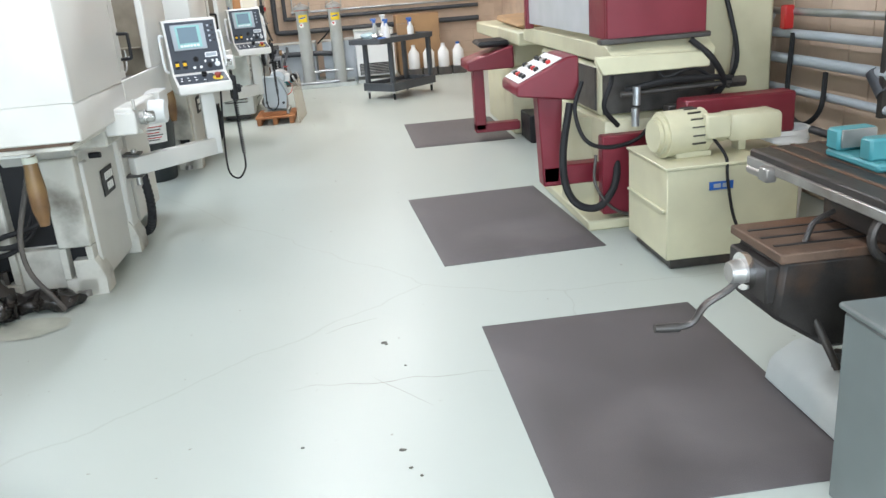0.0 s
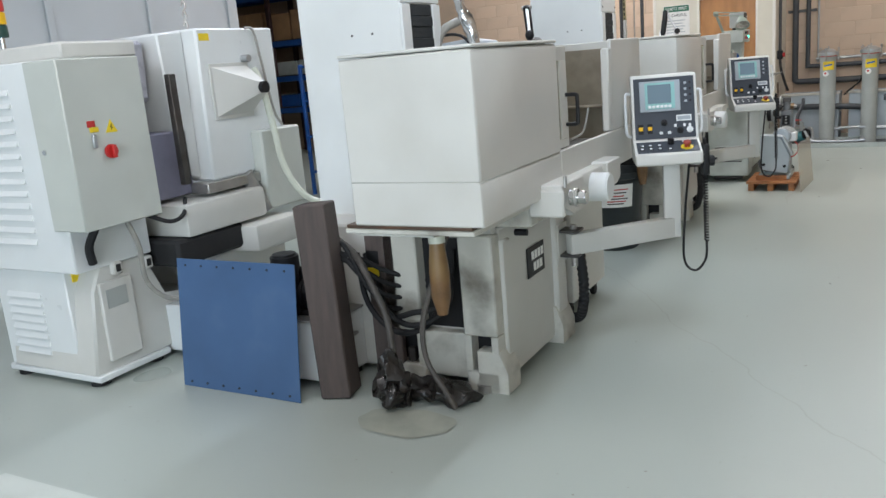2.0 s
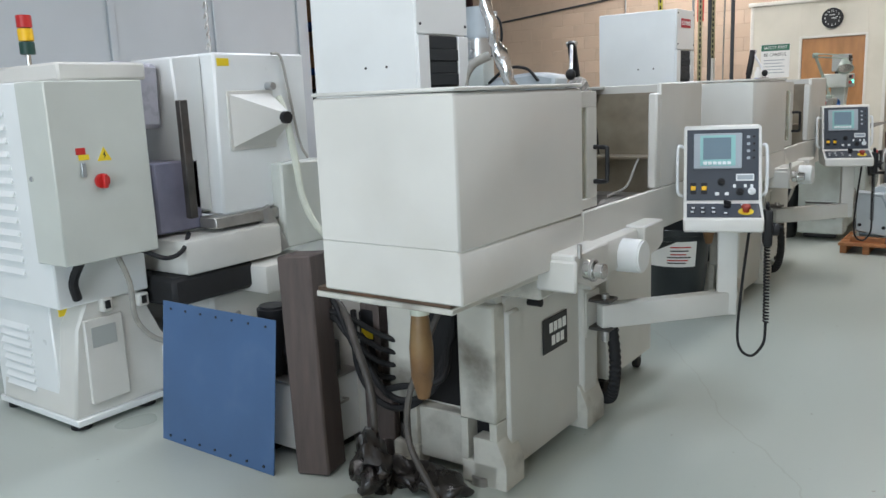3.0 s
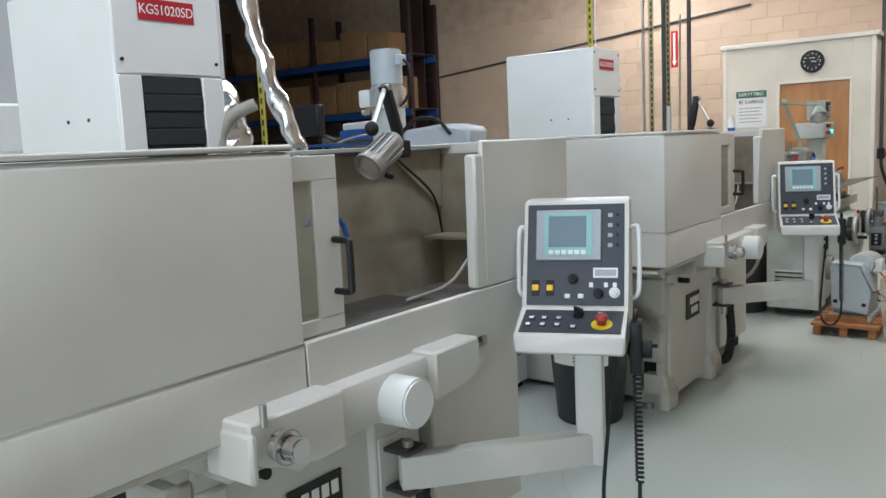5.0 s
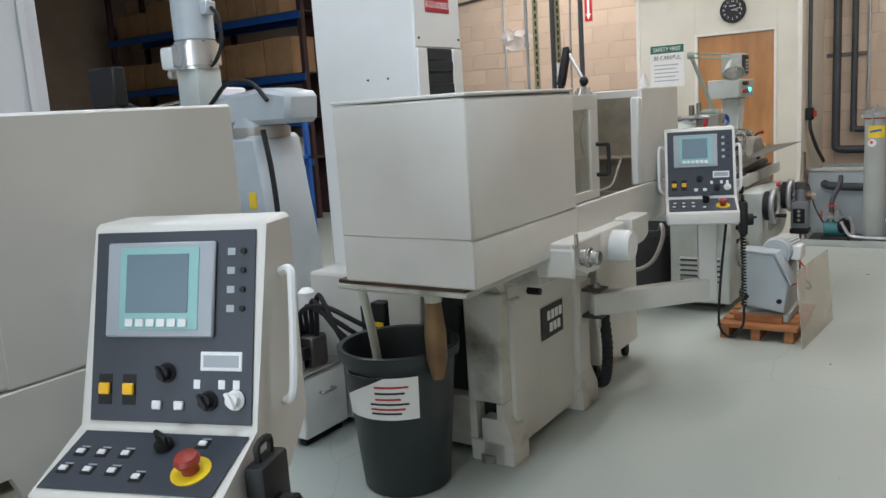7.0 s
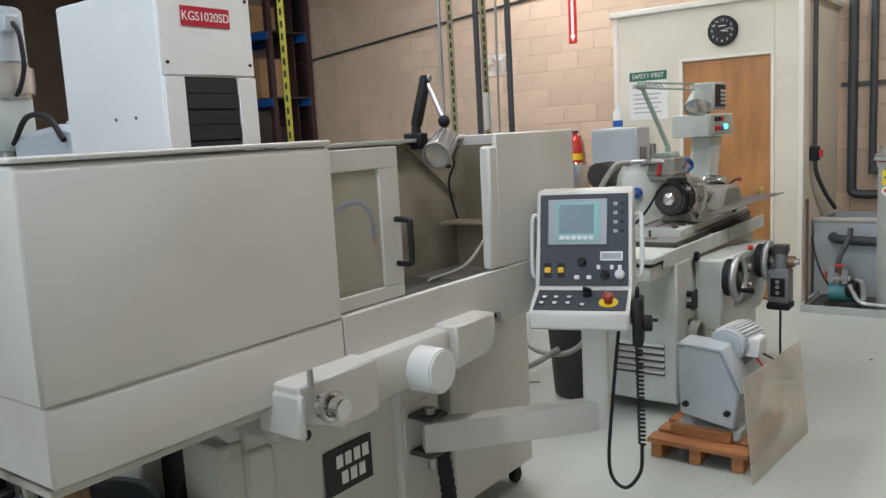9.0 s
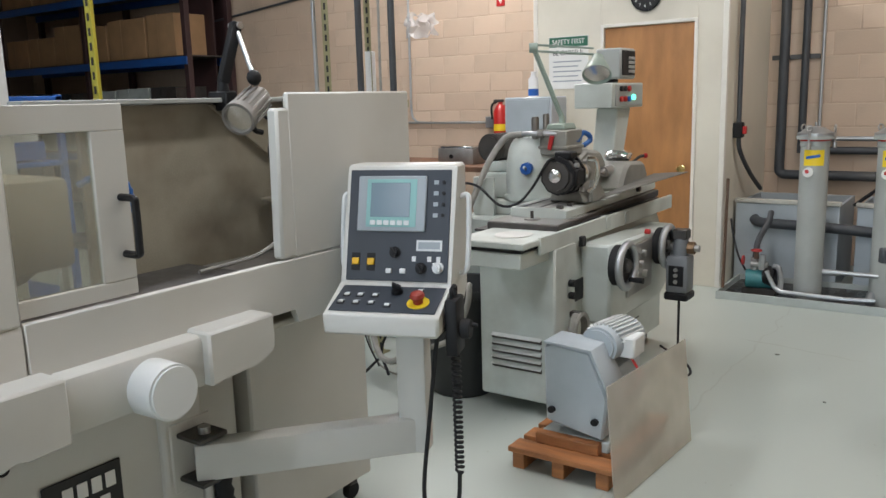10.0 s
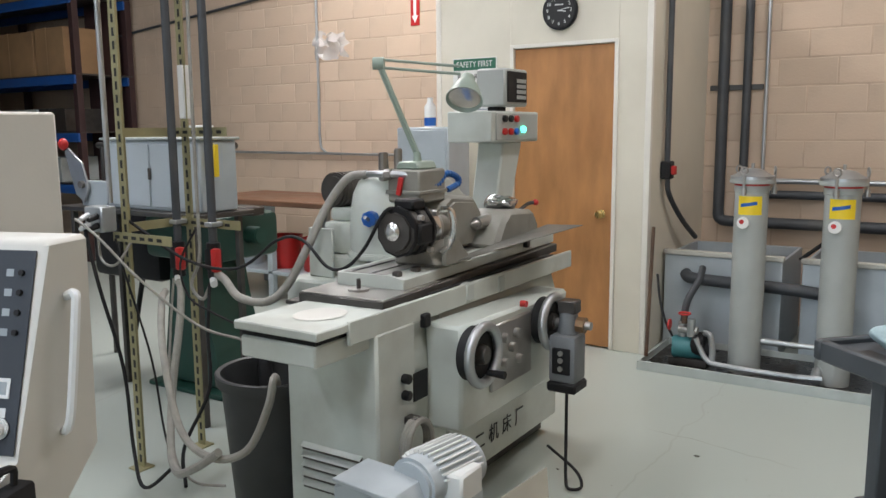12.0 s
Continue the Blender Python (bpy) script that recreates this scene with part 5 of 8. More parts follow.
slotted_post("slotted_post", -2.22, 8.75, 3.4, YELLOWPOST, "yellow slotted steel post with wires", "slotted posts")
slotted_post("slotted_post", -2.8, 6.1, 3.4, YELLOWPOST, "yellow slotted steel post with wires", "slotted posts")

# ---- cylindrical grinder ----
cg = thing("cylindrical_grinder", -1.3, 10.9, 0, "pale grey cylindrical grinder with handwheels and a long table", "grinding machine")
part("plinth", box(-1.32, -1.02, 10.32, 11.6, 0.0, 0.09, 0.01), DARKSTEEL, cg, "oily dark plinth")
part("body", prism([(-1.78, 0.09), (-0.95, 0.09), (-0.95, 0.70), (-1.0, 0.87), (-1.78, 0.87)], "y", 10.60, 11.62, 0.012), PALEGREY, cg)
part("body_end", prism([(-1.34, 0.09), (-0.95, 0.09), (-0.95, 0.70), (-1.0, 0.87), (-1.34, 0.87)], "y", 10.25, 10.60, 0.012), PALEGREY, cg)
part("near_pedestal", prism([(-1.34, 0.07), (-0.93, 0.07), (-0.93, 0.83), (-1.34, 0.83)], "y", 10.13, 10.36, 0.01), PALEGREY, cg)
part("apron", prism([(10.46, 0.40), (11.18, 0.40), (11.30, 0.46), (11.40, 0.78), (10.46, 0.80)], "x", -0.96, -0.80, 0.014), PALEGREY, cg)
part("apron_face", box(-0.802, -0.785, 10.66, 11.0, 0.5, 0.76, 0.006), STEEL, cg)
part("wing_tray", box(-1.30, -0.94, 9.85, 10.36, 0.865, 0.895, 0.005), PALEGREY, cg)
part("wing_drawer", box(-1.28, -0.96, 9.86, 10.14, 0.775, 0.845, 0.006), PALEGREY, cg)
# black strip fills the slit above the drawer in place of its shade
part("wing_gap", box(-1.28, -0.965, 9.87, 10.2, 0.846, 0.864, 0), BLACK, cg)
part("wing_rail", box(-0.952, -0.935, 10.0, 11.75, 0.82, 0.90, 0.004), PALEGREY, cg)
bm = blob((-1.10, 10.05, 0.8975), (0.085, 0.10, 0.003), 0.0, 1, 3)
part("white_patch", bm, CREAM, cg, "worn white patch on the tray")
part("table_bed", box(-1.42, -0.972, 10.22, 11.72, 0.865, 0.8795, 0.003), DARKSTEEL, cg)
part("bed_bellows", box(-1.0, -0.965, 10.5, 11.6, 0.84, 0.90, 0.004), CLOTHDARK, cg)
T = Matrix.Translation((-1.2, 11.0, 0.88)) @ pose(0, 0, 0, 0, 0, 3)
part("swivel_table", box(-0.17, 0.20, -0.80, 0.80, 0.0, 0.042, 0.004, m=T), DARKSTEEL, cg, "oily brown steel swivel table")
part("table_top_plate", box(-0.165, 0.195, -0.795, -0.40, 0.0425, 0.047, 0.001, m=T), STEEL, cg)
part("upper_table", prism([(-0.13, 0.043), (0.17, 0.043), (0.17, 0.088), (0.10, 0.096), (-0.13, 0.096)], "y", -0.62, 0.83, 0.005, m=T), PALEGREY, cg)
part("table_way", box(-0.10, 0.09, -0.615, 0.825, 0.0963, 0.099, 0.001, m=T), STEEL, cg, "worn bright table way")
for u in (-0.06, 0.03):
    part("tee_slot", box(u - 0.007, u + 0.007, -0.61, 0.82, 0.0992, 0.1005, 0, m=T), INK, cg)
part("clamp_washer", cyl(T @ Vector((0.02, -0.69, 0.047)), T @ Vector((0.02, -0.69, 0.055)), 0.04, seg=20), STEEL, cg)
part("clamp_stud", cyl(T @ Vector((0.02, -0.69, 0.055)), T @ Vector((0.02, -0.69, 0.09)), 0.008, seg=10), DARKSTEEL, cg)
# wheelhead, headstock, tailstock, wheel guard
DULLGREY = mat("dull_oily_grey_cast", (0.27, 0.265, 0.235), 0.5, metal=0.15, vary=0.1, scale=7, dirt=(0.10, 0.085, 0.065), dirt_amount=0.7, dirt_scale=5, bump=0.2)
part("wheelhead_base", box(-1.76, -1.44, 10.74, 11.30, 0.87, 0.955, 0.015, seg=2), PALEGREY, cg)
part("wheelhead_step", box(-1.73, -1.54, 10.80, 11.02, 0.9555, 1.10, 0.02, seg=2), PALEGREY, cg)
part("wheelhead_step", box(-1.72, -1.52, 10.84, 11.05, 1.1005, 1.16, 0.015, seg=2), PALEGREY, cg)
part("guard_plate", box(-1.715, -1.58, 10.685, 10.70, 0.871, 1.085, 0.004), PALEGREY, cg)
part("guard_plate", box(-1.715, -1.703, 10.701, 10.739, 0.871, 1.085, 0.004), PALEGREY, cg)
dome = part("wheelhead_dome", lathe([(0.002, 0.955), (0.155, 0.955), (0.16, 1.05), (0.156, 1.16), (0.143, 1.235), (0.118, 1.285), (0.085, 1.308), (0.002, 1.312)], (-1.42, 10.865, 0), 36), PALEGREY, cg, "pale grey bell-shaped wheel housing")
for a in range(6):
    c = Vector((-1.42 + 0.10 * math.cos(a * 1.047), 10.865 + 0.10 * math.sin(a * 1.047), 1.295))
    part("dome_bolt", cyl(c, c + Vector((0, 0, 0.018)), 0.009, seg=6), DARKSTEEL, dome)
part("dome_rim", cyl((-1.42, 10.865, 0.956), (-1.42, 10.865, 0.985), 0.172, seg=36, bevel=0.006), PALEGREY, dome)
kn = part("clamp_knob", cyl((-1.385, 10.725, 1.14), (-1.373, 10.672, 1.138), 0.03, 0.034, 8, 0.004), BLUEPLASTIC, cg, "blue clamp knob")
part("knob_pin", cyl((-1.372, 10.67, 1.138), (-1.365, 10.64, 1.15), 0.008, seg=8), STEEL, kn)
# wheel housing and slide block towards the aisle
part("wheel_guard", prism([(10.90, 0.985), (11.24, 0.985), (11.24, 1.14), (11.18, 1.205), (10.98, 1.225), (10.90, 1.19)], "x", -1.40, -1.16, 0.018), DULLGREY, cg, "dull oily wheel guard")
part("guard_face", prism([(10.93, 1.0), (11.21, 1.0), (11.21, 1.13), (11.16, 1.18), (10.99, 1.195), (10.93, 1.17)], "x", -1.159, -1.148, 0.003), DULLGREY, cg)
part("grinding_wheel", cyl((-1.29, 10.93, 1.08), (-1.22, 10.93, 1.08), 0.10, seg=32), mat("brown_abrasive", (0.28, 0.19, 0.13), 0.9, vary=0.15, bump=0.5), cg)
part("slide_block", box(-1.33, -1.17, 10.75, 10.95, 1.205, 1.34, 0.008), DULLGREY, cg)
part("slide_rib", box(-1.335, -1.165, 10.742, 10.958, 1.24, 1.256, 0.003), DULLGREY, cg)
part("lamp_base", prism([(-1.31, 1.3405), (-1.19, 1.3405), (-1.205, 1.372), (-1.295, 1.372)], "y", 10.78, 10.92, 0.006), LAMPGREEN, cg)
part("guard_hood", prism([(11.05, 1.21), (11.36, 1.15), (11.38, 1.165), (11.20, 1.28), (11.07, 1.30)], "x", -1.42, -1.30, 0.008), PALEGREY, cg)
# work head: dark faceted motor, bright spindle nose, clamp bracket
part("headstock_foot", prism([(-1.20, 0.981), (-0.99, 0.981), (-1.02, 1.02), (-1.05, 1.075), (-1.17, 1.075)], "y", 10.60, 10.82, 0.01), DULLGREY, cg)
part("clamp_wedge", prism([(10.64, 0.982), (10.84, 0.982), (10.72, 1.085), (10.66, 1.09)], "x", -1.0, -0.975, 0.004), DULLGREY, cg)
hs = part("headstock", cyl((-1.09, 10.46, 1.125), (-1.082, 10.62, 1.122), 0.088, 0.092, 10, 0.014), DARKSTEEL, cg, "black faceted work head")
for k, (y0, y1, r) in enumerate(((10.475, 10.492, 0.098), (10.53, 10.545, 0.101), (10.585, 10.602, 0.103))):
    part("body_rib", cyl((-1.089, y0, 1.125), (-1.088, y1, 1.125), r, seg=10, bevel=0.003), BLACK, hs)
part("head_cap", lathe([(0.002, 0.0), (0.034, 0.0), (0.034, 0.014), (0.026, 0.022), (0.012, 0.026), (0.002, 0.027)], (-1.09, 10.46, 1.128), 20, m=pose(0, 0, 0, 90)), CHROME, hs, "bright end cap")
part("head_box", box(-1.12, -1.03, 10.50, 10.585, 1.205, 1.245, 0.008), BLACK, hs)
part("head_box", box(-1.012, -0.985, 10.48, 10.57, 1.08, 1.16, 0.008), BLACK, hs)
for y, z in ((10.50, 1.18), (10.56, 1.055), (10.60, 1.19)):
    part("head_bolt", cyl((-1.005, y, z), (-0.985, y, z), 0.012, seg=6), STEEL, hs)
part("head_collar", cyl((-1.084, 10.62, 1.122), (-1.083, 10.665, 1.122), 0.078, seg=26, bevel=0.006), CHROME, hs)
part("head_ring", cyl((-1.083, 10.665, 1.122), (-1.082, 10.70, 1.122), 0.066, seg=26, bevel=0.006), STEEL, hs)
part("chuck", cyl((-1.082, 10.70, 1.12), (-1.08, 10.78, 1.12), 0.05, 0.042, 20, 0.004), DULLGREY, hs)
part("chuck_nose", cyl((-1.08, 10.78, 1.12), (-1.08, 10.83, 1.12), 0.022, 0.012, 14), STEEL, hs)
part("clamp_hook", tube([(-1.0, 10.64, 1.20), (-0.97, 10.67, 1.19), (-0.965, 10.68, 1.12), (-0.98, 10.67, 1.06), (-1.0, 10.64, 1.03)], 0.013, 8), CHROME, hs)
# tailstock
ts = part("tailstock", prism([(11.12, 0.981), (11.56, 0.981), (11.53, 1.05), (11.50, 1.125), (11.26, 1.14), (11.20, 1.10)], "x", -1.24, -1.02, 0.02), DULLGREY, cg, "dull grey tailstock")
part("tail_centre", cyl((-1.12, 11.24, 1.09), (-1.12, 11.12, 1.09), 0.032, 0.028, 18), STEEL, ts)
part("centre_point", cyl((-1.12, 11.12, 1.09), (-1.12, 11.07, 1.09), 0.018, 0.003, 14), STEEL, ts)
part("tail_lever", tube([(-1.08, 11.46, 1.12), (-1.05, 11.49, 1.15), (-1.03, 11.52, 1.155)], 0.009, 8), DARKSTEEL, ts)
part("lever_ball", blob((-1.028, 11.525, 1.155), (0.016, 0.016, 0.016), 0.0, 1, 2), RED, ts)
part("foil_cover", crumple(blob((-1.15, 11.40, 1.16), (0.075, 0.09, 0.032), 0.02, 22), 0.01, 40), FOIL, cg)
bm = bmesh.new()
q = [bm.verts.new(v) for v in ((-1.02, 10.70, 0.982), (-0.985, 10.70, 0.984), (-0.70, 11.32, 1.083), (-1.0, 11.60, 1.04))]
bm.faces.new(q)
r = bmesh.ops.extrude_face_region(bm, geom=bm.faces[:])
for v in [e for e in r["geom"] if isinstance(e, bmesh.types.BMVert)]:
    v.co.z += 0.003
part("drip_sheet", bm, VESSEL, cg, "grey sheet metal drip guard")
# handwheels
for y, z, nm in ((10.50, 0.70, "handwheel"), (11.09, 0.70, "handwheel")):
    w = part(nm, tube([(-0.73, y + 0.105 * math.cos(a), z + 0.105 * math.sin(a)) for a in [2 * math.pi * k / 24 for k in range(25)]], 0.019, 10, smooth=False), GALV, cg, "bright-rimmed dark handwheel")
    part("hub", cyl((-0.80, y, z), (-0.715, y, z), 0.05, 0.032, 20, 0.004), DARKSTEEL, w)
    part("web", cyl((-0.79, y, z), (-0.745, y, z), 0.10, seg=32, bevel=0.004), RUBBER, w)
    part("crank_grip", cyl((-0.725, y + 0.02, z - 0.07), (-0.655, y + 0.02, z - 0.07), 0.012, 0.015, 12), BLACK, w)
FEEDGREY = mat("dark_feed_grey", (0.16, 0.17, 0.18), 0.45, vary=0.08, dirt=(0.06, 0.055, 0.05), dirt_amount=0.5)
fd2 = part("power_feed", box(-0.72, -0.60, 11.02, 11.14, 0.46, 0.66, 0.015, seg=2), FEEDGREY, cg, "dark grey power feed box")
part("feed_cap", box(-0.725, -0.595, 11.015, 11.145, 0.42, 0.462, 0.008), BLACK, fd2)
part("feed_face", box(-0.70, -0.62, 11.012, 11.021, 0.50, 0.61, 0.003), BLACK, fd2)
part("feed_shaft", cyl((-0.76, 11.09, 0.70), (-0.56, 11.09, 0.70), 0.018, seg=14), STEEL, fd2)
part("feed_nut", cyl((-0.62, 11.09, 0.70), (-0.585, 11.09, 0.70), 0.034, seg=8), mat("brownish_bronze", (0.25, 0.16, 0.09), 0.4, metal=0.8), fd2)
part("feed_neck", cyl((-0.66, 11.09, 0.64), (-0.66, 11.09, 0.75), 0.045, 0.038, 18, 0.006), FEEDGREY, fd2)
part("feed_bracket", box(-0.70, -0.62, 11.06, 11.13, 0.745, 0.80, 0.006), DARKSTEEL, fd2)
for z in (0.525, 0.56, 0.59):
    part("feed_dial", cyl((-0.66, 11.013, z), (-0.66, 11.004, z), 0.011, seg=12), STEEL, fd2)
part("feed_lead", tube([(-0.66, 11.08, 0.42), (-0.66, 11.08, 0.2), (-0.65, 11.06, 0.04), (-0.62, 11.02, 0.012), (-0.58, 11.06, 0.012), (-0.63, 11.12, 0.05), (-0.8, 11.2, 0.1)], 0.007, 6), RUBBER, cg)
for y, z, rr in ((10.28, 0.64, 0.018), (10.28, 0.58, 0.018)):
    part("push_knob", cyl((-0.93, y, z), (-0.90, y, z), rr, seg=14, bevel=0.003), BLACK, cg)
part("side_plate", box(-0.932, -0.926, 10.34, 10.43, 0.535, 0.64, 0.001), BLACK, cg)
part("corner_clip", box(-0.94, -0.915, 10.40, 10.44, 0.795, 0.845, 0.004), BLACK, cg)
part("red_lamp", cyl((-0.80, 10.93, 0.80), (-0.775, 10.93, 0.80), 0.014, seg=12), RED, cg)
for y, z in ((10.75, 0.70), (10.85, 0.70), (10.75, 0.60), (10.87, 0.59), (10.81, 0.65)):
    part("lever_boss", cyl((-0.787, y, z), (-0.76, y, z), 0.02, seg=14, bevel=0.003), STEEL, cg)
part("stop_dog", box(-0.97, -0.93, 10.72, 10.78, 0.83, 0.90, 0.006), CASTGREY, cg)
part("stop_dog", box(-0.97, -0.93, 10.98, 11.04, 0.82, 0.89, 0.006), CASTGREY, cg)
for i in range(5):
    part("vent_slot", box(-1.27, -1.0, 10.124, 10.131, 0.22 + i * 0.036, 0.242 + i * 0.036, 0), DARKSTEEL, cg)
    part("vent_blade", prism([(10.13, 0.243 + i * 0.036), (10.112, 0.235 + i * 0.036), (10.13, 0.248 + i * 0.036)], "x", -1.27, -1.0, 0), PALEGREY, cg)
# maker's characters along the base
for k, sign in enumerate("第二机床厂"):
    part("maker_character", text_mesh(sign, 0.088, pose(-0.9475, 10.73 + 0.12 * k, 0.205, *FACE_X), 0.0008, 1.0), INK, cg, "black painted character")
# lamp on a folding arm, and its control box with a readout
part("lamp_stem", cyl((-1.24, 10.84, 1.36), (-1.24, 10.84, 1.41), 0.02, 0.014, 12), LAMPGREEN, cg)
for o in (-0.008, 0.008):
    part("lamp_arm", cyl((-1.24 + o, 10.84, 1.40), (-1.362 + o, 10.75, 1.77), 0.007, seg=8), LAMPGREEN, cg)
    part("lamp_arm", cyl((-1.362, 10.75, 1.77 + 2 * o), (-1.15, 11.04, 1.75 + 2 * o), 0.006, seg=8), LAMPGREEN, cg)
part("arm_joint", cyl((-1.382, 10.74, 1.77), (-1.342, 10.76, 1.77), 0.025, seg=14), LAMPGREEN, cg)
L2 = Matrix.Translation((-1.14, 11.07, 1.67)) @ pose(0, 0, 0, 0, 140, -70)
bm = lathe([(0.002, -0.07), (0.03, -0.07), (0.035, -0.04), (0.05, -0.02), (0.078, 0.05), (0.08, 0.06), (0.072, 0.055), (0.045, -0.01), (0.002, -0.02)], (0, 0, 0), 26)
bm.transform(L2)
lh2 = part("lamp_shade", bm, LAMPGREEN, cg, "grey-green enamel lamp shade")
bm = lathe([(0.002, 0.03), (0.07, 0.044), (0.07, 0.048), (0.002, 0.05)], (0, 0, 0), 22)
bm.transform(L2)
part("lamp_lens", bm, REFLECTOR, lh2)
cb = part("control_box", box(-1.40, -1.16, 11.33, 11.82, 1.44, 1.585, 0.006), PALEGREY, cg, "grey control box with buttons")
part("box_face", box(-1.16, -1.154, 11.37, 11.80, 1.45, 1.575, 0.003), TANKGREY, cb)
for i, (y, z, mt) in enumerate(((11.44, 1.55, INK), (11.50, 1.55, INK), (11.56, 1.55, RED), (11.44, 1.49, RED), (11.50, 1.49, RED), (11.56, 1.49, BLUEPLASTIC), (11.63, 1.50, GREENGLOW))):
    part("button", cyl((-1.154, y, z), (-1.138, y, z), 0.016, seg=14, bevel=0.002), mt, cb)
part("box_post", prism([(11.42, 1.0), (11.56, 1.0), (11.72, 1.44), (11.52, 1.44)], "x", -1.34, -1.20, 0.008), PALEGREY, cg)
dr2 = part("readout", box(-1.34, -1.18, 11.50, 11.74, 1.61, 1.79, 0.01), TANKGREY, cg, "dark grey digital readout")
part("readout_face", box(-1.18, -1.174, 11.52, 11.72, 1.63, 1.775, 0.002), BLACK, dr2)
for i in range(4):
    for j in range(4):
        part("readout_key", box(-1.174, -1.169, 11.61 + i * 0.025, 11.628 + i * 0.025, 1.645 + j * 0.026, 1.663 + j * 0.026, 0.001), TANKGREY, dr2)
part("readout_neck", box(-1.32, -1.26, 11.58, 11.66, 1.5855, 1.611, 0.003), BLACK, dr2)
# hoses on the wheelhead
part("coolant_pipe", tube([(-1.44, 10.76, 1.318), (-1.36, 10.73, 1.322), (-1.28, 10.745, 1.322), (-1.20, 10.775, 1.316)], 0.014, 8), GALV, cg)
part("pipe_union", cyl((-1.33, 10.735, 1.322), (-1.30, 10.74, 1.322), 0.022, seg=6), STEEL, cg)
part("coolant_valve", cyl((-1.37, 10.78, 1.29), (-1.37, 10.78, 1.41), 0.021, seg=14, bevel=0.004), STEEL, cg)
part("coolant_valve", cyl((-1.33, 10.83, 1.29), (-1.33, 10.83, 1.425), 0.018, seg=14, bevel=0.004), STEEL, cg)
part("valve_lever", box(-0.012, 0.012, -0.006, 0.006, -0.065, 0.01, 0.003, m=pose(-1.25, 10.735, 1.30, 0, 12, 0)), RED, cg, "red valve lever")
part("blue_hose", tube([(-1.20, 10.775, 1.316), (-1.19, 10.83, 1.285), (-1.18, 10.90, 1.275), (-1.18, 10.97, 1.315), (-1.18, 11.05, 1.30), (-1.18, 11.07, 1.27), (-1.18, 10.98, 1.245)], 0.013, 8, ribs=0.18, step=8), BLUEHOSE, cg, "blue jointed hose")
part("white_hose", tube([(-1.44, 10.76, 1.318), (-1.53, 10.74, 1.30), (-1.60, 10.68, 1.18), (-1.64, 10.60, 1.02), (-1.69, 10.52, 0.86), (-1.76, 10.46, 0.79), (-1.90, 10.44, 0.80), (-2.0, 10.46, 0.86), (-2.06, 10.47, 0.88)], 0.018, 10), HOSEGREY, cg)
part("head_lead", tube([(-1.09, 10.50, 1.21), (-1.13, 10.46, 1.20), (-1.22, 10.45, 1.06), (-1.30, 10.43, 0.98), (-1.42, 10.46, 0.97), (-1.58, 10.50, 1.06), (-1.72, 10.50, 1.05), (-1.92, 10.46, 0.92), (-2.15, 10.38, 0.95), (-2.38, 10.27, 1.12)], 0.007, 7), RUBBER, cg)
part("belt_motor", cyl((-1.70, 10.84, 1.235), (-1.68, 11.06, 1.235), 0.075, seg=24, bevel=0.01), DARKSTEEL, cg, "dark finned belt motor")
for i in range(7):
    part("motor_fin", cyl((-1.70, 10.855 + i * 0.027, 1.235), (-1.70, 10.865 + i * 0.027, 1.235), 0.082, seg=20), DARKSTEEL, cg)
for y in (10.40, 10.52, 11.45):
    part("table_dog", box(-1.06, -1.03, y, y + 0.03, 0.945, 0.99, 0.004), DARKSTEEL, cg)
for k in range(3):
    c = Vector((-0.90, 10.30, 0.40))
    part("hose_coil", tube([c + Vector((0.012 * k, 0.075 * math.cos(a), 0.09 * math.sin(a))) for a in [2 * math.pi * i / 20 for i in range(21)]], 0.012, 7, smooth=False), HOSEGREY, cg)
part("coil_hook", box(-0.93, -0.88, 10.28, 10.32, 0.47, 0.50, 0.003), DARKSTEEL, cg)

# ---- dark grey can beside it ----
can2 = bin_can(-1.56, 10.3, 0.575, 0.175, 0.22, CANGREY, "dark grey plastic trash can with hoses over its rim")
part("grey_hose", tube([(-1.50, 10.35, 0.30), (-1.46, 10.22, 0.48), (-1.40, 10.13, 0.61), (-1.37, 10.06, 0.52), (-1.44, 10.02, 0.36), (-1.6, 10.0, 0.30), (-1.8, 10.02, 0.36), (-1.98, 10.1, 0.62), (-2.1, 10.2, 0.80), (-2.2, 10.3, 0.82)], 0.015, 9), HOSEGREY, can2)
part("bent_pipe", tube([(-1.66, 10.36, 0.35), (-1.70, 10.38, 0.57), (-1.70, 10.44, 0.64), (-1.60, 10.55, 0.68)], 0.03, 10), RUBBER, can2)

# ---- pallet with the belt pump ----
pal = thing("pallet", -0.64, 9.9, 0, "small orange-stained wooden pallet", "pallet")
for x in (-0.84, -0.66, -0.47):
    part("bearer", box(x - 0.025, x + 0.03, 9.60, 10.25, 0, 0.07, 0.004), PALLETWOOD, pal)
for i in range(5):
    part("deck_board", box(-0.88, -0.42, 9.59 + i * 0.135, 9.69 + i * 0.135, 0.0705, 0.094, 0.003), PALLETWOOD, pal)
part("cross_block", box(-0.80, -0.52, 9.68, 9.75, 0.0945, 0.14, 0.004), PALLETWOOD, pal)
bp = thing("belt_pump", -0.58, 9.85, 0.094, "pale grey belt-guarded pump with a finned motor", "pump")
part("belt_guard", prism([(-0.71, 0.21), (-0.46, 0.16), (-0.44, 0.36), (-0.52, 0.57), (-0.68, 0.59), (-0.72, 0.57)], "y", 9.70, 9.80, 0.01), BLUEGREY, bp)
part("guard_rim", prism([(-0.715, 0.585), (-0.515, 0.572), (-0.43, 0.362), (-0.42, 0.37), (-0.508, 0.585), (-0.715, 0.598)], "y", 9.695, 9.86, 0.003), BLUEGREY, bp)
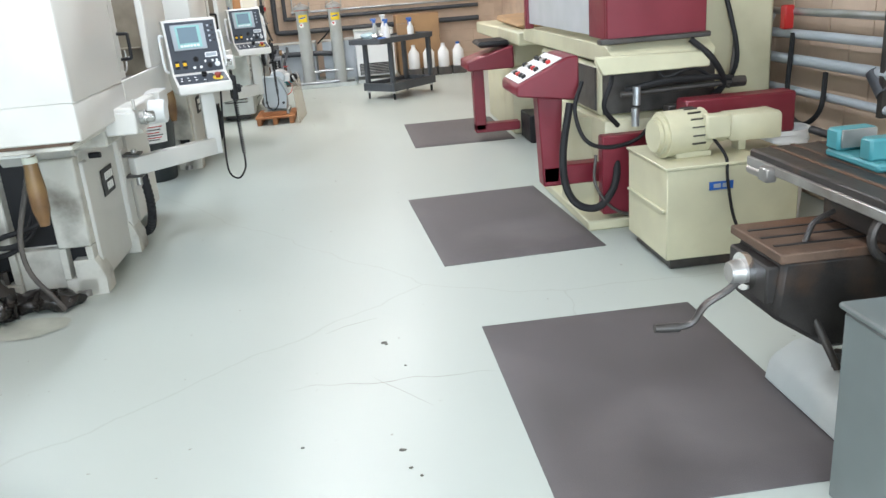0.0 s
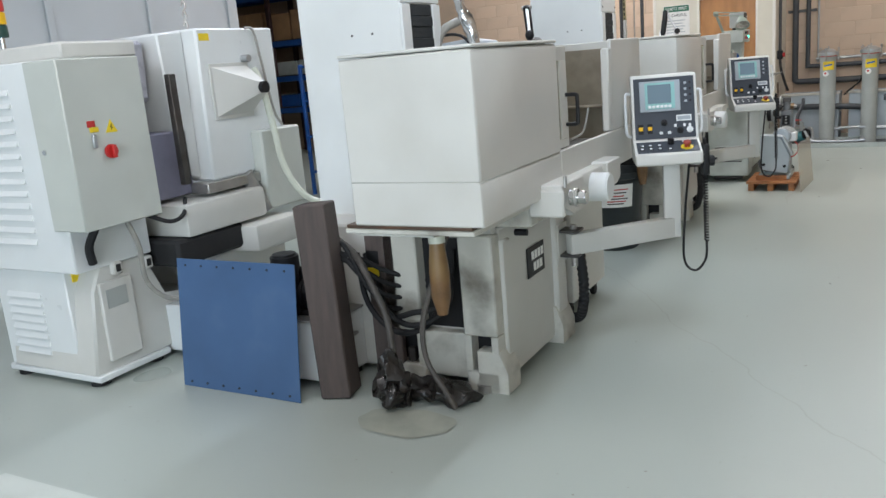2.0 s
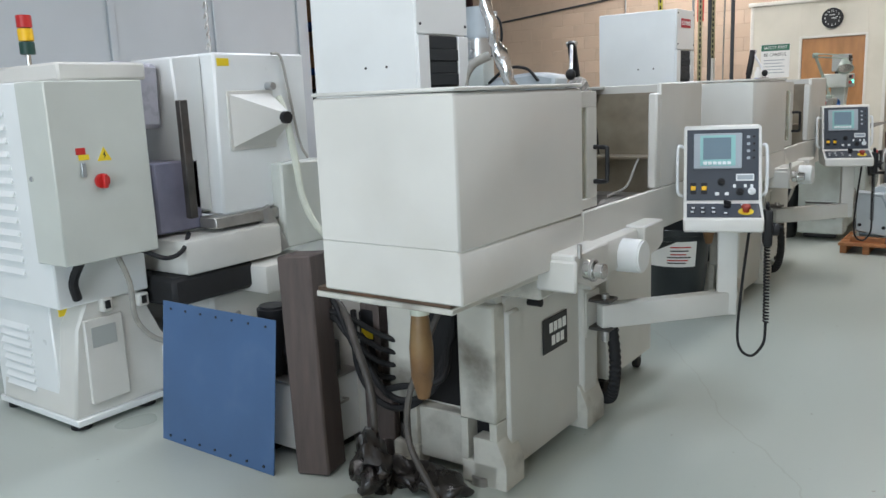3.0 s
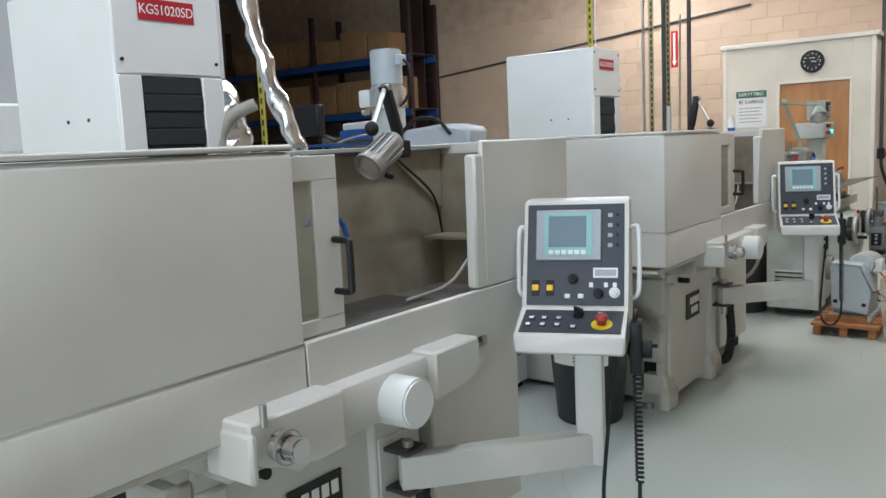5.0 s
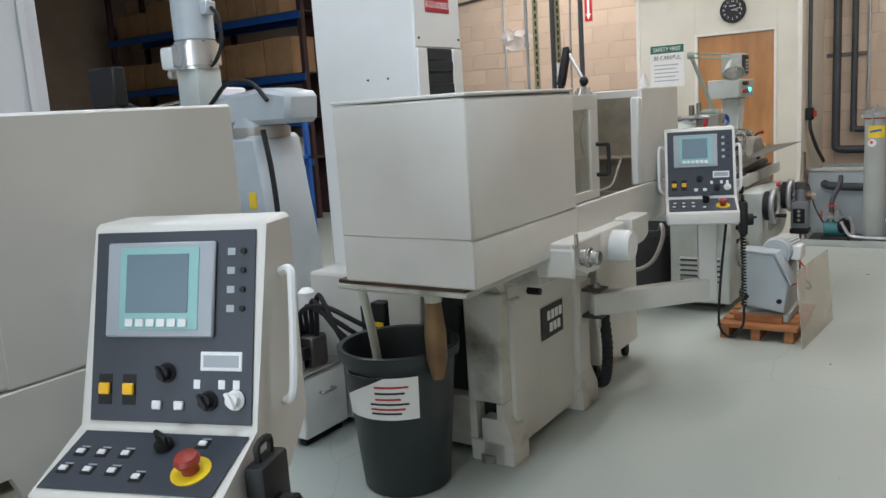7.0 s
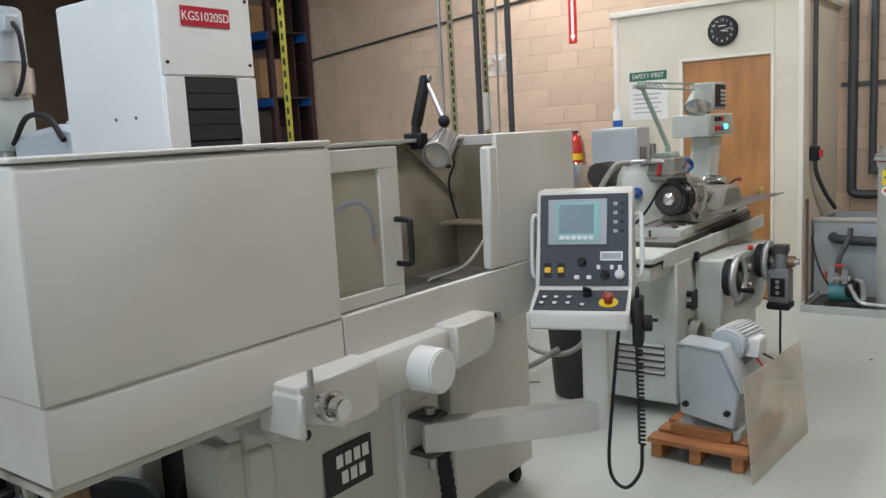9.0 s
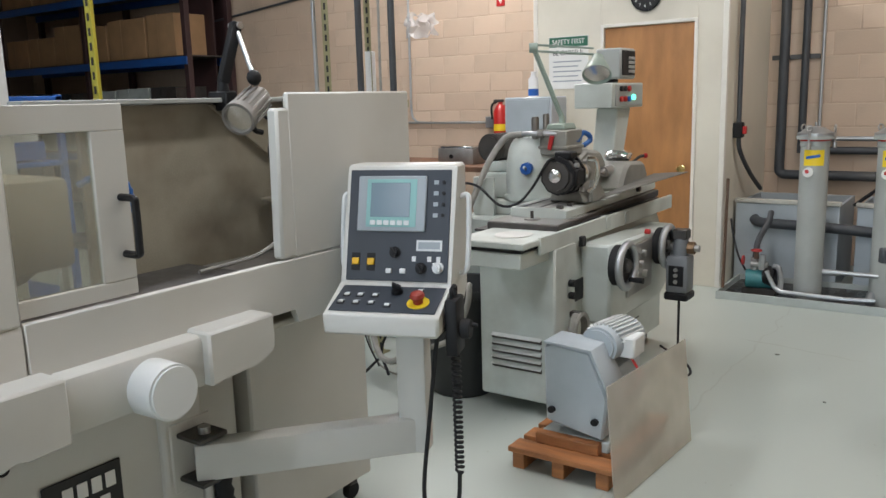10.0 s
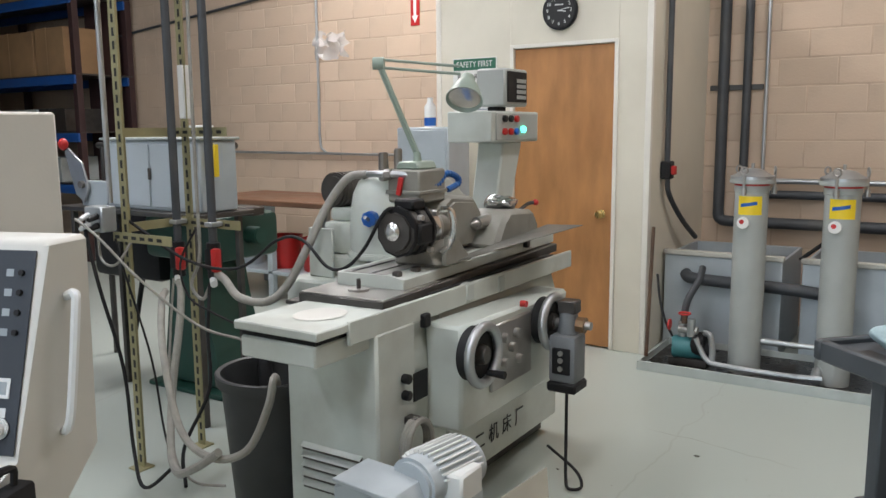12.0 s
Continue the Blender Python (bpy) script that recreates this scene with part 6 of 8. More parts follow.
for x, z in ((-0.68, 0.27), (-0.49, 0.25)):
    part("guard_bolt", cyl((x, 9.685, z), (x, 9.70, z), 0.016, seg=10), BLACK, bp)
mo = part("motor", cyl((-0.54, 9.83, 0.56), (-0.50, 10.08, 0.56), 0.085, seg=26, bevel=0.012), BLUEGREY, bp)
for i in range(14):
    a = radians(20 + i * 12)
    part("fin", box(-0.003, 0.003, 0, 0.17, 0.084, 0.098, 0.001, m=Matrix.Translation((-0.535, 9.88, 0.56)) @ pose(0, 0, 0, 0, math.degrees(a) - 100, -9)), WHITE, mo)
part("terminal_box", box(-0.47, -0.40, 9.88, 10.0, 0.50, 0.60, 0.008), WHITE, bp)
part("pump_body", box(-0.70, -0.46, 9.82, 10.12, 0.14, 0.46, 0.02, seg=2), BLUEGREY, bp)
part("pump_frame", box(-0.74, -0.44, 9.72, 10.16, 0.094, 0.15, 0.008), CASTGREY, bp)
part("pulley", cyl((-0.66, 9.805, 0.26), (-0.66, 9.84, 0.26), 0.09, seg=24), DARKSTEEL, bp)
part("red_wire", tube([(-0.42, 9.9, 0.5), (-0.38, 9.88, 0.44), (-0.40, 9.86, 0.36), (-0.46, 9.86, 0.32)], 0.006, 6), RED, bp)
bp.scale.z = 0.88
bp.location.x -= 0.05
bm = box(-0.002, 0.002, -0.36, 0.37, 0.0, 0.46, 0.001, m=Matrix.Translation((-0.345, 9.86, 0.004)) @ pose(0, 0, 0, 0, -5, -4.5))
sh = solo("perspex_sheet", bm, SHEETFILM, "hazy clear plastic sheet leaning on the pallet", "plastic sheet", at=(-0.345, 9.86, 0))

# ---- slotted steel rack with hose valves ----
rk = thing("equipment_rack", -2.35, 10.4, 0, "olive slotted steel rack with conduits, valves and cables", "rack")
for x, y, mt in ((-2.36, 10.24, POSTBEIGE), (-2.33, 10.56, POSTBEIGE)):
    bm = box(x - 0.022, x + 0.022, y - 0.002, y + 0.002, 0, 3.4, 0)
    box(x - 0.022, x - 0.018, y + 0.002, y + 0.04, 0, 3.4, 0, bm)
    ps = part("upright", bm, mt, rk)
    for i in range(60):
        part("slot", box(x - 0.004, x + 0.009, y - 0.0038, y - 0.0022, 0.03 + i * 0.055, 0.064 + i * 0.055, 0), INK, ps)
    part("foot_plate", box(x - 0.04, x + 0.04, y - 0.04, y + 0.04, 0, 0.008, 0.001), mt, rk)
part("upright_sleeve", box(-2.353, -2.312, 10.553, 10.602, 1.56, 1.80, 0.003), LABELWHITE, rk, "white wrapped length of the upright")
for x0, x1, y, z in ((-2.72, -2.04, 10.545, 1.50), (-2.42, -1.98, 10.545, 1.09), (-2.42, -2.04, 10.222, 1.055)):
    bar = part("cross_rail", box(x0, x1, y - 0.004, y, z - 0.02, z + 0.02, 0), POSTBEIGE, rk)
    for i in range(int((x1 - x0) / 0.055)):
        part("slot", box(x0 + 0.015 + i * 0.055, x0 + 0.045 + i * 0.055, y - 0.0055, y - 0.0042, z - 0.007, z + 0.007, 0), INK, bar)
for z in (1.50, 1.09):
    part("depth_rail", box(-2.386, -2.382, 10.24, 10.60, z - 0.02, z + 0.02, 0), POSTBEIGE, rk)
for x in (-2.345, -2.11):
    c = part("conduit", cyl((x, 10.50, 1.0), (x, 10.50, 3.6), 0.019, seg=14), PIPEGREY, rk, "dark grey plastic pipe")
    part("pipe_clip", box(x - 0.026, x + 0.026, 10.475, 10.541, 1.085, 1.105, 0.003), GALV, c)
part("white_conduit", cyl((-2.425, 10.22, 1.2), (-2.425, 10.22, 3.6), 0.012, seg=10), GALV, rk)
part("white_cable", tube([(-2.19, 10.50, 2.6), (-2.20, 10.50, 1.7), (-2.19, 10.49, 1.2), (-2.18, 10.48, 0.95), (-2.22, 10.46, 0.82), (-2.15, 10.46, 0.76), (-2.10, 10.47, 0.84)], 0.008, 7), HOSEGREY, rk)
sb = part("socket_box", box(-2.50, -2.38, 10.14, 10.215, 1.08, 1.19, 0.006), GALV, rk, "galvanised socket box")
for k, (x, z) in enumerate(((-2.47, 1.15), (-2.41, 1.15), (-2.47, 1.11), (-2.41, 1.11))):
    part("plug", cyl((x, 10.14, z), (x + 0.03, 10.08, z - 0.01), 0.014, 0.010, 10), (KEYWHITE, BLACK)[k % 2], sb)
for k, (x, y, z) in enumerate(((-2.335, 10.49, 0.93), (-2.10, 10.49, 0.94))):
    v = part("valve", box(x - 0.03, x + 0.03, y - 0.03, y + 0.03, z - 0.05, z + 0.05, 0.010, seg=2), BLACK, rk, "black ball valve")
    part("valve_union", cyl((x, y, z + 0.045), (x, y, z + 0.075), 0.032, seg=12, bevel=0.003), BLACK, v)
    part("valve_union", cyl((x, y, z - 0.085), (x, y, z - 0.045), 0.030, seg=12, bevel=0.003), BLACK, v)
    part("valve_lever", box(x + 0.026, x + 0.062, y - 0.045, y - 0.008, z - 0.05, z + 0.055, 0.010, seg=2), RED, v, "red valve handle")
    part("hose_tail", cyl((x, y - 0.01, z - 0.085), (x + 0.05, y - 0.05, z - 0.10), 0.016, seg=10), KEYWHITE, v)
part("grey_hose", tube([(-2.28, 10.44, 0.83), (-2.22, 10.40, 0.80), (-2.17, 10.34, 0.66), (-2.14, 10.26, 0.40), (-2.02, 10.14, 0.20), (-1.86, 10.04, 0.17), (-1.70, 9.99, 0.24), (-1.55, 9.98, 0.34)], 0.017, 9), HOSEGREY, rk)
CABLES = (
    ((-2.47, 10.08, 1.14), (-2.30, 10.06, 1.08), (-2.15, 10.14, 0.90), (-1.98, 10.28, 0.70), (-1.86, 10.42, 0.62)),
    ((-2.41, 10.08, 1.10), (-2.34, 10.08, 0.86), (-2.30, 10.14, 0.50), (-2.24, 10.12, 0.16), (-2.10, 10.06, 0.04), (-2.02, 10.16, 0.12)),
    ((-2.38, 10.20, 1.05), (-2.33, 10.20, 0.90), (-2.27, 10.26, 0.52), (-2.16, 10.22, 0.22), (-2.02, 10.16, 0.08)),
    ((-2.34, 10.46, 0.84), (-2.31, 10.40, 0.60), (-2.22, 10.30, 0.30), (-2.12, 10.24, 0.10), (-1.98, 10.22, 0.03), (-1.84, 10.26, 0.03)),
    ((-2.10, 10.46, 0.84), (-2.06, 10.40, 0.62), (-2.0, 10.34, 0.40), (-2.06, 10.24, 0.16), (-1.94, 10.14, 0.05)),
    ((-2.20, 10.48, 1.07), (-2.24, 10.42, 0.92), (-2.17, 10.40, 0.78), (-2.05, 10.42, 0.72), (-1.90, 10.46, 0.66)),
    ((-2.50, 10.20, 1.10), (-2.46, 10.18, 0.96), (-2.36, 10.18, 0.94), (-2.32, 10.24, 1.04)),
)
for k, pts in enumerate(CABLES):
    part("cable", tube(pts, (0.006, 0.008, 0.005)[k % 3], 7), (HOSEGREY, RUBBER, RUBBER)[k % 3], rk)

# grey panelled tool box on a stand behind the rack
tb = thing("grey_tool_box", -2.85, 10.85, 0, "blue-grey steel box with a red-knobbed lever on a stand", "machine box")
part("body", box(-3.22, -2.47, 10.76, 11.0, 1.10, 1.46, 0.008), BLUEGREY, tb)
for x in (-3.02, -2.66):
    part("panel", box(x - 0.17, x + 0.17, 10.752, 10.76, 1.12, 1.44, 0.003), BLUEGREY, tb)
part("panel_latch", box(-2.85, -2.83, 10.742, 10.752, 1.26, 1.32, 0.003), DARKSTEEL, tb)
part("lid_edge", box(-3.24, -2.45, 10.745, 11.01, 1.461, 1.475, 0.004), CASTGREY, tb)
part("shelf", box(-3.6, -2.42, 10.70, 11.06, 1.075, 1.0995, 0.004), DARKSTEEL, tb)
for x in (-3.5, -2.5):
    for y in (10.74, 11.02):
        part("leg", box(x - 0.015, x + 0.015, y - 0.015, y + 0.015, 0, 1.075, 0.002), DARKSTEEL, tb)
lv = part("lever_plate", prism([(-3.47, 1.16), (-3.40, 1.12), (-3.35, 1.20), (-3.40, 1.34), (-3.52, 1.42), (-3.55, 1.40)], "y", 10.74, 10.752, 0.003), GALV, tb)
part("lever_knob", blob((-3.54, 10.73, 1.44), (0.028, 0.028, 0.035), 0.0, 1, 2), RED, lv, "red ball knob")
part("lever_pivot", cyl((-3.40, 10.72, 1.22), (-3.40, 10.80, 1.22), 0.02, seg=12), STEEL, lv)
part("lever_bracket", box(-3.45, -3.22, 10.76, 10.80, 1.10, 1.24, 0.004), BLUEGREY, tb)
part("yellow_tag", box(-2.445, -2.41, 10.80, 10.83, 1.28, 1.44, 0.004), YELLOW, tb)

# dark green machine behind the rack
gm = thing("belt_sander", -2.85, 11.3, 0, "dark green belt machine on a flared pedestal", "machine")
part("pedestal", prism([(-3.32, 0.03), (-2.77, 0.03), (-2.84, 0.25), (-2.92, 0.55), (-2.94, 0.78), (-3.20, 0.78), (-3.21, 0.55), (-3.26, 0.25)], "y", 11.12, 11.48, 0.02), GREENDARK, gm)
part("body", box(-3.32, -2.72, 11.05, 11.55, 0.78, 1.04, 0.04, seg=2), GREENDARK, gm)
part("belt_guard", box(-3.98, -3.33, 11.15, 11.45, 0.60, 1.02, 0.05, seg=2), BLACK, gm, "black belt guard")
part("guard_leg", cyl((-3.55, 11.2, 0.62), (-3.68, 11.15, 0.0), 0.016, seg=10), BLACK, gm)
part("arm", box(-3.2, -2.58, 11.2, 11.3, 1.04, 1.09, 0.01), DARKSTEEL, gm)
part("wheel_boss", cyl((-2.72, 11.3, 0.92), (-2.62, 11.3, 0.92), 0.05, seg=16, bevel=0.006), GREENDARK, gm)
part("foot", box(-3.36, -2.73, 11.05, 11.55, 0, 0.03, 0.006), GREENDARK, gm)

# work bench at the block wall
wb = thing("workbench", -4.0, 13.5, 0, "steel workbench with a brown top", "workbench")
part("top", box(-5.3, -3.0, 13.1, 14.0, 0.86, 0.91, 0.008), mat("brown_bench_top", (0.16, 0.08, 0.045), 0.55, vary=0.15), wb)
for x in (-5.2, -4.4, -3.1):
    for y in (13.18, 13.92):
        part("leg", box(x - 0.03, x + 0.03, y - 0.03, y + 0.03, 0, 0.86, 0.003), BLUEGREY, wb)
part("shelf", box(-5.25, -3.05, 13.15, 13.95, 0.25, 0.28, 0.003), BLUEGREY, wb)
for x, c in ((-4.45, RED), (-4.05, RED), (-4.9, BLUEGREY)):
    bx = thing("storage_tub", x, 13.4, 0.28, "plastic storage tub on the bench shelf", "tub", "storage tubs")
    part("tub", lathe([(0.004, 0.28), (0.13, 0.28), (0.16, 0.56), (0.165, 0.57), (0.155, 0.57), (0.125, 0.30), (0.004, 0.30)], (x, 13.4, 0), 24), c, bx)
for x, y, z, w, h, mt, nm, lb in ((-3.55, 13.4, 0.91, 0.4, 0.15, STEEL, "drawer_box", "small steel instrument case on the bench"), (-3.2, 13.5, 0.91, 0.14, 0.26, ALU, "steel_canister", "bright steel canister on the bench")):
    o = thing(nm, x, y, z, lb, "box")
    part("body", box(x - w / 2, x + w / 2, y - 0.12, y + 0.12, z, z + h, 0.01, seg=2), mt, o)
    part("cap", box(x - w / 2 + 0.02, x + w / 2 - 0.02, y - 0.1, y + 0.1, z + h, z + h + 0.02, 0.004), CHROME, o)
    part("front_knob", cyl((x - 0.04, y - 0.135, z + h / 2), (x - 0.04, y - 0.12, z + h / 2), 0.02, seg=14), BLACK, o)
# blue-grey cabinet beside the room
bc = thing("wall_cabinet", -2.75, 12.7, 0, "blue-grey steel electrical enclosure on a stand", "cabinet")
part("body", box(-2.62, -2.2, 12.62, 12.9, 1.02, 1.52, 0.01), BLUEGREY, bc)
part("stand", box(-2.56, -2.26, 12.66, 12.86, 0, 1.02, 0.006), CASTGREY, bc)
part("door_edge", box(-2.6, -2.22, 12.612, 12.62, 1.04, 1.50, 0.003), BLUEGREY, bc)
bt = thing("spray_bottle", -2.42, 12.74, 1.52, "white bottle with a blue band on the cabinet", "bottle")
part("bottle", lathe([(0.003, 1.52), (0.04, 1.52), (0.04, 1.66), (0.02, 1.69), (0.02, 1.72), (0.003, 1.72)], (-2.42, 12.74, 0), 18), WHITEPLASTIC, bt)
part("band", cyl((-2.42, 12.74, 1.53), (-2.42, 12.74, 1.585), 0.0415, seg=18), BLUEPLASTIC, bt)

# ---- signs, clock and pipes ----
sg = thing("safety_sign", -2.32, RY, 1.75, "green and white safety sign on the cream wall", "sign")
part("sign_board", box(-2.5, -2.14, RY - 0.006, RY, 1.58, 2.01, 0.001), LABELWHITE, sg)
part("sign_band", box(-2.495, -2.145, RY - 0.0085, RY - 0.006, 1.925, 2.005, 0), SIGNGREEN, sg)
part("sign_words", text_mesh("SAFETY FIRST", 0.058, pose(-2.32, RY - 0.0095, 1.964, *FACE_Y), wide=0.86), LABELWHITE, sg)
part("sign_words", text_mesh("BE CAREFUL", 0.058, pose(-2.32, RY - 0.0075, 1.875, *FACE_Y), wide=0.9), INK, sg)
for i in range(5):
    part("print_bar", box(-2.46, -2.2 - 0.03 * (i % 2), RY - 0.0075, RY - 0.006, 1.80 - i * 0.04, 1.81 - i * 0.04, 0), BEZEL, sg)
ck = thing("wall_clock", -1.65, RY, 2.15, "round black wall clock with white figures", "clock")
bm = cyl((-1.65, RY, 2.28), (-1.65, RY - 0.035, 2.28), 0.125, seg=40, bevel=0.008)
part("case", bm, BLACK, ck)
part("dial", cyl((-1.65, RY - 0.036, 2.28), (-1.65, RY - 0.0365, 2.28), 0.108, seg=36), INK, ck)
for h in range(12):
    a = radians(30 * h)
    part("figure", text_mesh(str(h or 12), 0.032, pose(-1.65 + 0.085 * math.sin(a), RY - 0.038, 2.28 + 0.085 * math.cos(a), *FACE_Y)), LABELWHITE, ck)
for ang_, ln, w in ((100, 0.05, 0.006), (78, 0.075, 0.004)):
    part("pointer", box(-w / 2, w / 2, -0.001, 0.001, -0.01, ln, 0, m=pose(-1.65, RY - 0.040, 2.28, 0, ang_, 0)), LABELWHITE, ck)
part("print_bar", box(-1.68, -1.62, RY - 0.039, RY - 0.0375, 2.315, 2.322, 0), LABELWHITE, ck)
ar = thing("arrow_sign", -3.75, NORTH - 0.1, 2.5, "red arrow sign above the extinguisher", "sign")
part("board", box(-3.80, -3.70, NORTH - 0.098, NORTH - 0.092, 2.48, 2.98, 0.001), RED, ar)
part("arrow", prism([(-3.75, 2.50), (-3.715, 2.57), (-3.735, 2.57), (-3.735, 2.95), (-3.765, 2.95), (-3.765, 2.57), (-3.785, 2.57)], "y", NORTH - 0.0995, NORTH - 0.0985, 0), LABELWHITE, ar)
fe = thing("fire_extinguisher", -3.72, NORTH - 0.18, 1.2, "red fire extinguisher hung on the block wall", "fire extinguisher")
part("cylinder", lathe([(0.003, 1.08), (0.07, 1.08), (0.075, 1.12), (0.075, 1.38), (0.05, 1.44), (0.025, 1.46), (0.025, 1.48), (0.003, 1.48)], (-3.72, NORTH - 0.18, 0), 24), RED, fe)
part("label_band", cyl((-3.72, NORTH - 0.18, 1.18), (-3.72, NORTH - 0.18, 1.25), 0.0765, seg=24), YELLOW, fe)
part("handle", box(-3.80, -3.68, NORTH - 0.195, NORTH - 0.165, 1.48, 1.51, 0.004), DARKSTEEL, fe)
part("hose", tube([(-3.76, NORTH - 0.18, 1.49), (-3.83, NORTH - 0.18, 1.44), (-3.82, NORTH - 0.19, 1.3)], 0.012, 7), RUBBER, fe)
part("bracket", box(-3.75, -3.69, NORTH - 0.106, NORTH - 0.09, 1.2, 1.45, 0.002), DARKSTEEL, fe)
cd = thing("wall_conduit", -4.6, NORTH - 0.12, 1.2, "grey steel conduit bent along the block wall", "conduit")
part("pipe", tube([(-4.95, NORTH - 0.12, 4.6), (-4.95, NORTH - 0.12, 2.0), (-4.95, NORTH - 0.12, 1.42), (-4.90, NORTH - 0.12, 1.30), (-4.78, NORTH - 0.12, 1.27), (-4.2, NORTH - 0.12, 1.265), (-3.9, NORTH - 0.12, 1.265)], 0.013, 8), GALV, cd)
part("outlet_box", box(-3.92, -3.80, NORTH - 0.17, NORTH - 0.092, 1.21, 1.33, 0.006), GALV, cd)
part("pipe", cyl((-6.6, NORTH - 0.12, 1.28), (-4.8, NORTH - 0.12, 1.27), 0.013, seg=10), GALV, cd)
part("high_pipe", cyl((-8.7, NORTH - 0.11, 2.62), (-2.7, NORTH - 0.11, 3.2), 0.015, seg=10), PIPEGREY, cd)
pf = thing("plastic_bag", -4.85, NORTH - 0.13, 2.3, "scrap of clear plastic film taped to the wall", "plastic film")
bm = bmesh.new()
bmesh.ops.create_grid(bm, x_segments=14, y_segments=10, size=0.5, matrix=pose(-4.78, NORTH - 0.12, 2.36, 90) @ Matrix.Diagonal((0.42, 0.26, 1, 1)))
part("film", crumple(bm, 0.05, 14), WRAPFILM, pf)

# ---- filter station in the corner ----
tr = thing("drip_tray", -0.3, 13.3, 0, "grey steel drip tray on the floor", "tray")
bm = box(-0.95, 0.36, 12.83, 13.50, 0.004, 0.016, 0.001)
part("pan", bm, CASTGREY, tr)
for a in ((-0.95, 0.36, 12.83, 12.842), (-0.95, 0.36, 13.488, 13.5), (-0.95, -0.938, 12.842, 13.488), (0.348, 0.36, 12.842, 13.488)):
    part("rim", box(a[0], a[1], a[2], a[3], 0.0, 0.06, 0.002), CASTGREY, tr)
part("sludge", box(-0.93, 0.34, 12.85, 13.48, 0.0165, 0.022, 0.001), SLUDGE, tr)


def filter_vessel(x, y, z0, h, r, material, label, group, eyes=True, first=20):
    f = thing("filter_vessel", x, y, z0, label, "filter", group)
    part("barrel", lathe([(0.003, z0), (r, z0), (r, h - 0.14), (r + 0.004, h - 0.135), (r + 0.004, h - 0.10), (0.003, h - 0.10)], (x, y, 0), 36), material, f)
    part("red_seal", cyl((x, y, h - 0.10), (x, y, h - 0.088), r + 0.006, seg=36), RED if eyes else material, f)
    part("flange", cyl((x, y, h - 0.088), (x, y, h - 0.062), r + 0.032, seg=36, bevel=0.004), material, f)
    part("lid", lathe([(0.003, h - 0.062), (r + 0.028, h - 0.062), (r + 0.028, h - 0.045), (r + 0.005, h - 0.035), (r * 0.6, h - 0.008), (r * 0.25, h), (0.003, h)], (x, y, 0), 36), GALV if eyes else VESSEL, f)
    part("lid_valve", cyl((x, y, h), (x, y, h + 0.03), 0.01, seg=10), STEEL, f)
    for a in (first, first + 120, first + 240):
        cx, cy = x + (r + 0.03) * math.cos(radians(a)), y + (r + 0.03) * math.sin(radians(a))
        part("eye_bolt", cyl((cx, cy, h - 0.12), (cx, cy, h - 0.03), 0.008, seg=8), STEEL, f)
        c = Vector((cx, cy, h - 0.01))
        d = Vector((-math.sin(radians(a)), math.cos(radians(a)), 0))
        part("eye_ring", tube([c + 0.02 * (math.cos(t) * d + math.sin(t) * Vector((0, 0, 1))) for t in [2 * math.pi * i / 14 for i in range(15)]], 0.006, 6, smooth=False), STEEL, f)
        part("lug", cyl((cx, cy, h - 0.15), (cx, cy, h - 0.11), 0.016, seg=12), STEEL, f)
    return f


for x in (-0.36, 0.13):
    f = filter_vessel(x, 13.08, 0.0165, 1.26, 0.095, TANKGREY, "tall grey filter canister with a bolted lid", "filter canisters")
    bm = bmesh.new()
    cols = []
    for k in range(7):
        a = radians(-125 + k * 14)
        cols.append([bm.verts.new((x + 0.0965 * math.cos(a), 13.08 + 0.0965 * math.sin(a), z)) for z in (0.99, 1.10)])
    for a, b in zip(cols, cols[1:]):
        bm.faces.new((a[0], b[0], b[1], a[1]))
    lb = part("yellow_label", bm, YELLOW, f, "yellow label with a blue stripe")
    bm = bmesh.new()
    cols = []
    for k in range(5):
        a = radians(-115 + k * 14)
        cols.append([bm.verts.new((x + 0.098 * math.cos(a), 13.08 + 0.098 * math.sin(a), z)) for z in (1.035 + 0.004 * k, 1.055 + 0.004 * k)])
    for a, b in zip(cols, cols[1:]):
        bm.faces.new((a[0], b[0], b[1], a[1]))
    part("blue_stripe", bm, BLUEPLASTIC, lb)
    g_ = part("gauge", cyl((x - 0.02, 12.985, 0.945), (x - 0.02, 12.955, 0.945), 0.034, seg=20, bevel=0.003), LABELWHITE, f, "white round pressure gauge")
    part("gauge_red", cyl((x - 0.025, 12.953, 0.952), (x - 0.025, 12.9535, 0.952), 0.014, seg=12), RED, g_)
    part("outlet", cyl((x + 0.09, 13.08, 0.22), (x + 0.2, 13.08, 0.22), 0.022, seg=12), GALV, f)
pp = thing("feed_pump", -0.72, 13.05, 0.02, "small teal pump with galvanised pipework", "pump")
part("motor", cyl((-0.78, 13.0, 0.14), (-0.60, 13.04, 0.14), 0.07, seg=20, bevel=0.008), TEAL, pp)
part("volute", cyl((-0.60, 13.04, 0.14), (-0.55, 13.05, 0.14), 0.085, seg=20, bevel=0.008), RUBBER, pp)
part("bracket", box(-0.80, -0.56, 12.98, 13.1, 0.022, 0.075, 0.004), DARKSTEEL, pp)
part("valve", cyl((-0.72, 13.02, 0.20), (-0.72, 13.02, 0.30), 0.03, seg=12), GALV, pp)
part("valve_wheel", cyl((-0.80, 12.98, 0.28), (-0.79, 12.98, 0.28), 0.035, seg=14), RED, pp)
part("riser", tube([(-0.72, 13.02, 0.28), (-0.71, 13.05, 0.42), (-0.66, 13.12, 0.55), (-0.66, 13.2, 0.62)], 0.022, 9), PIPEGREY, pp)
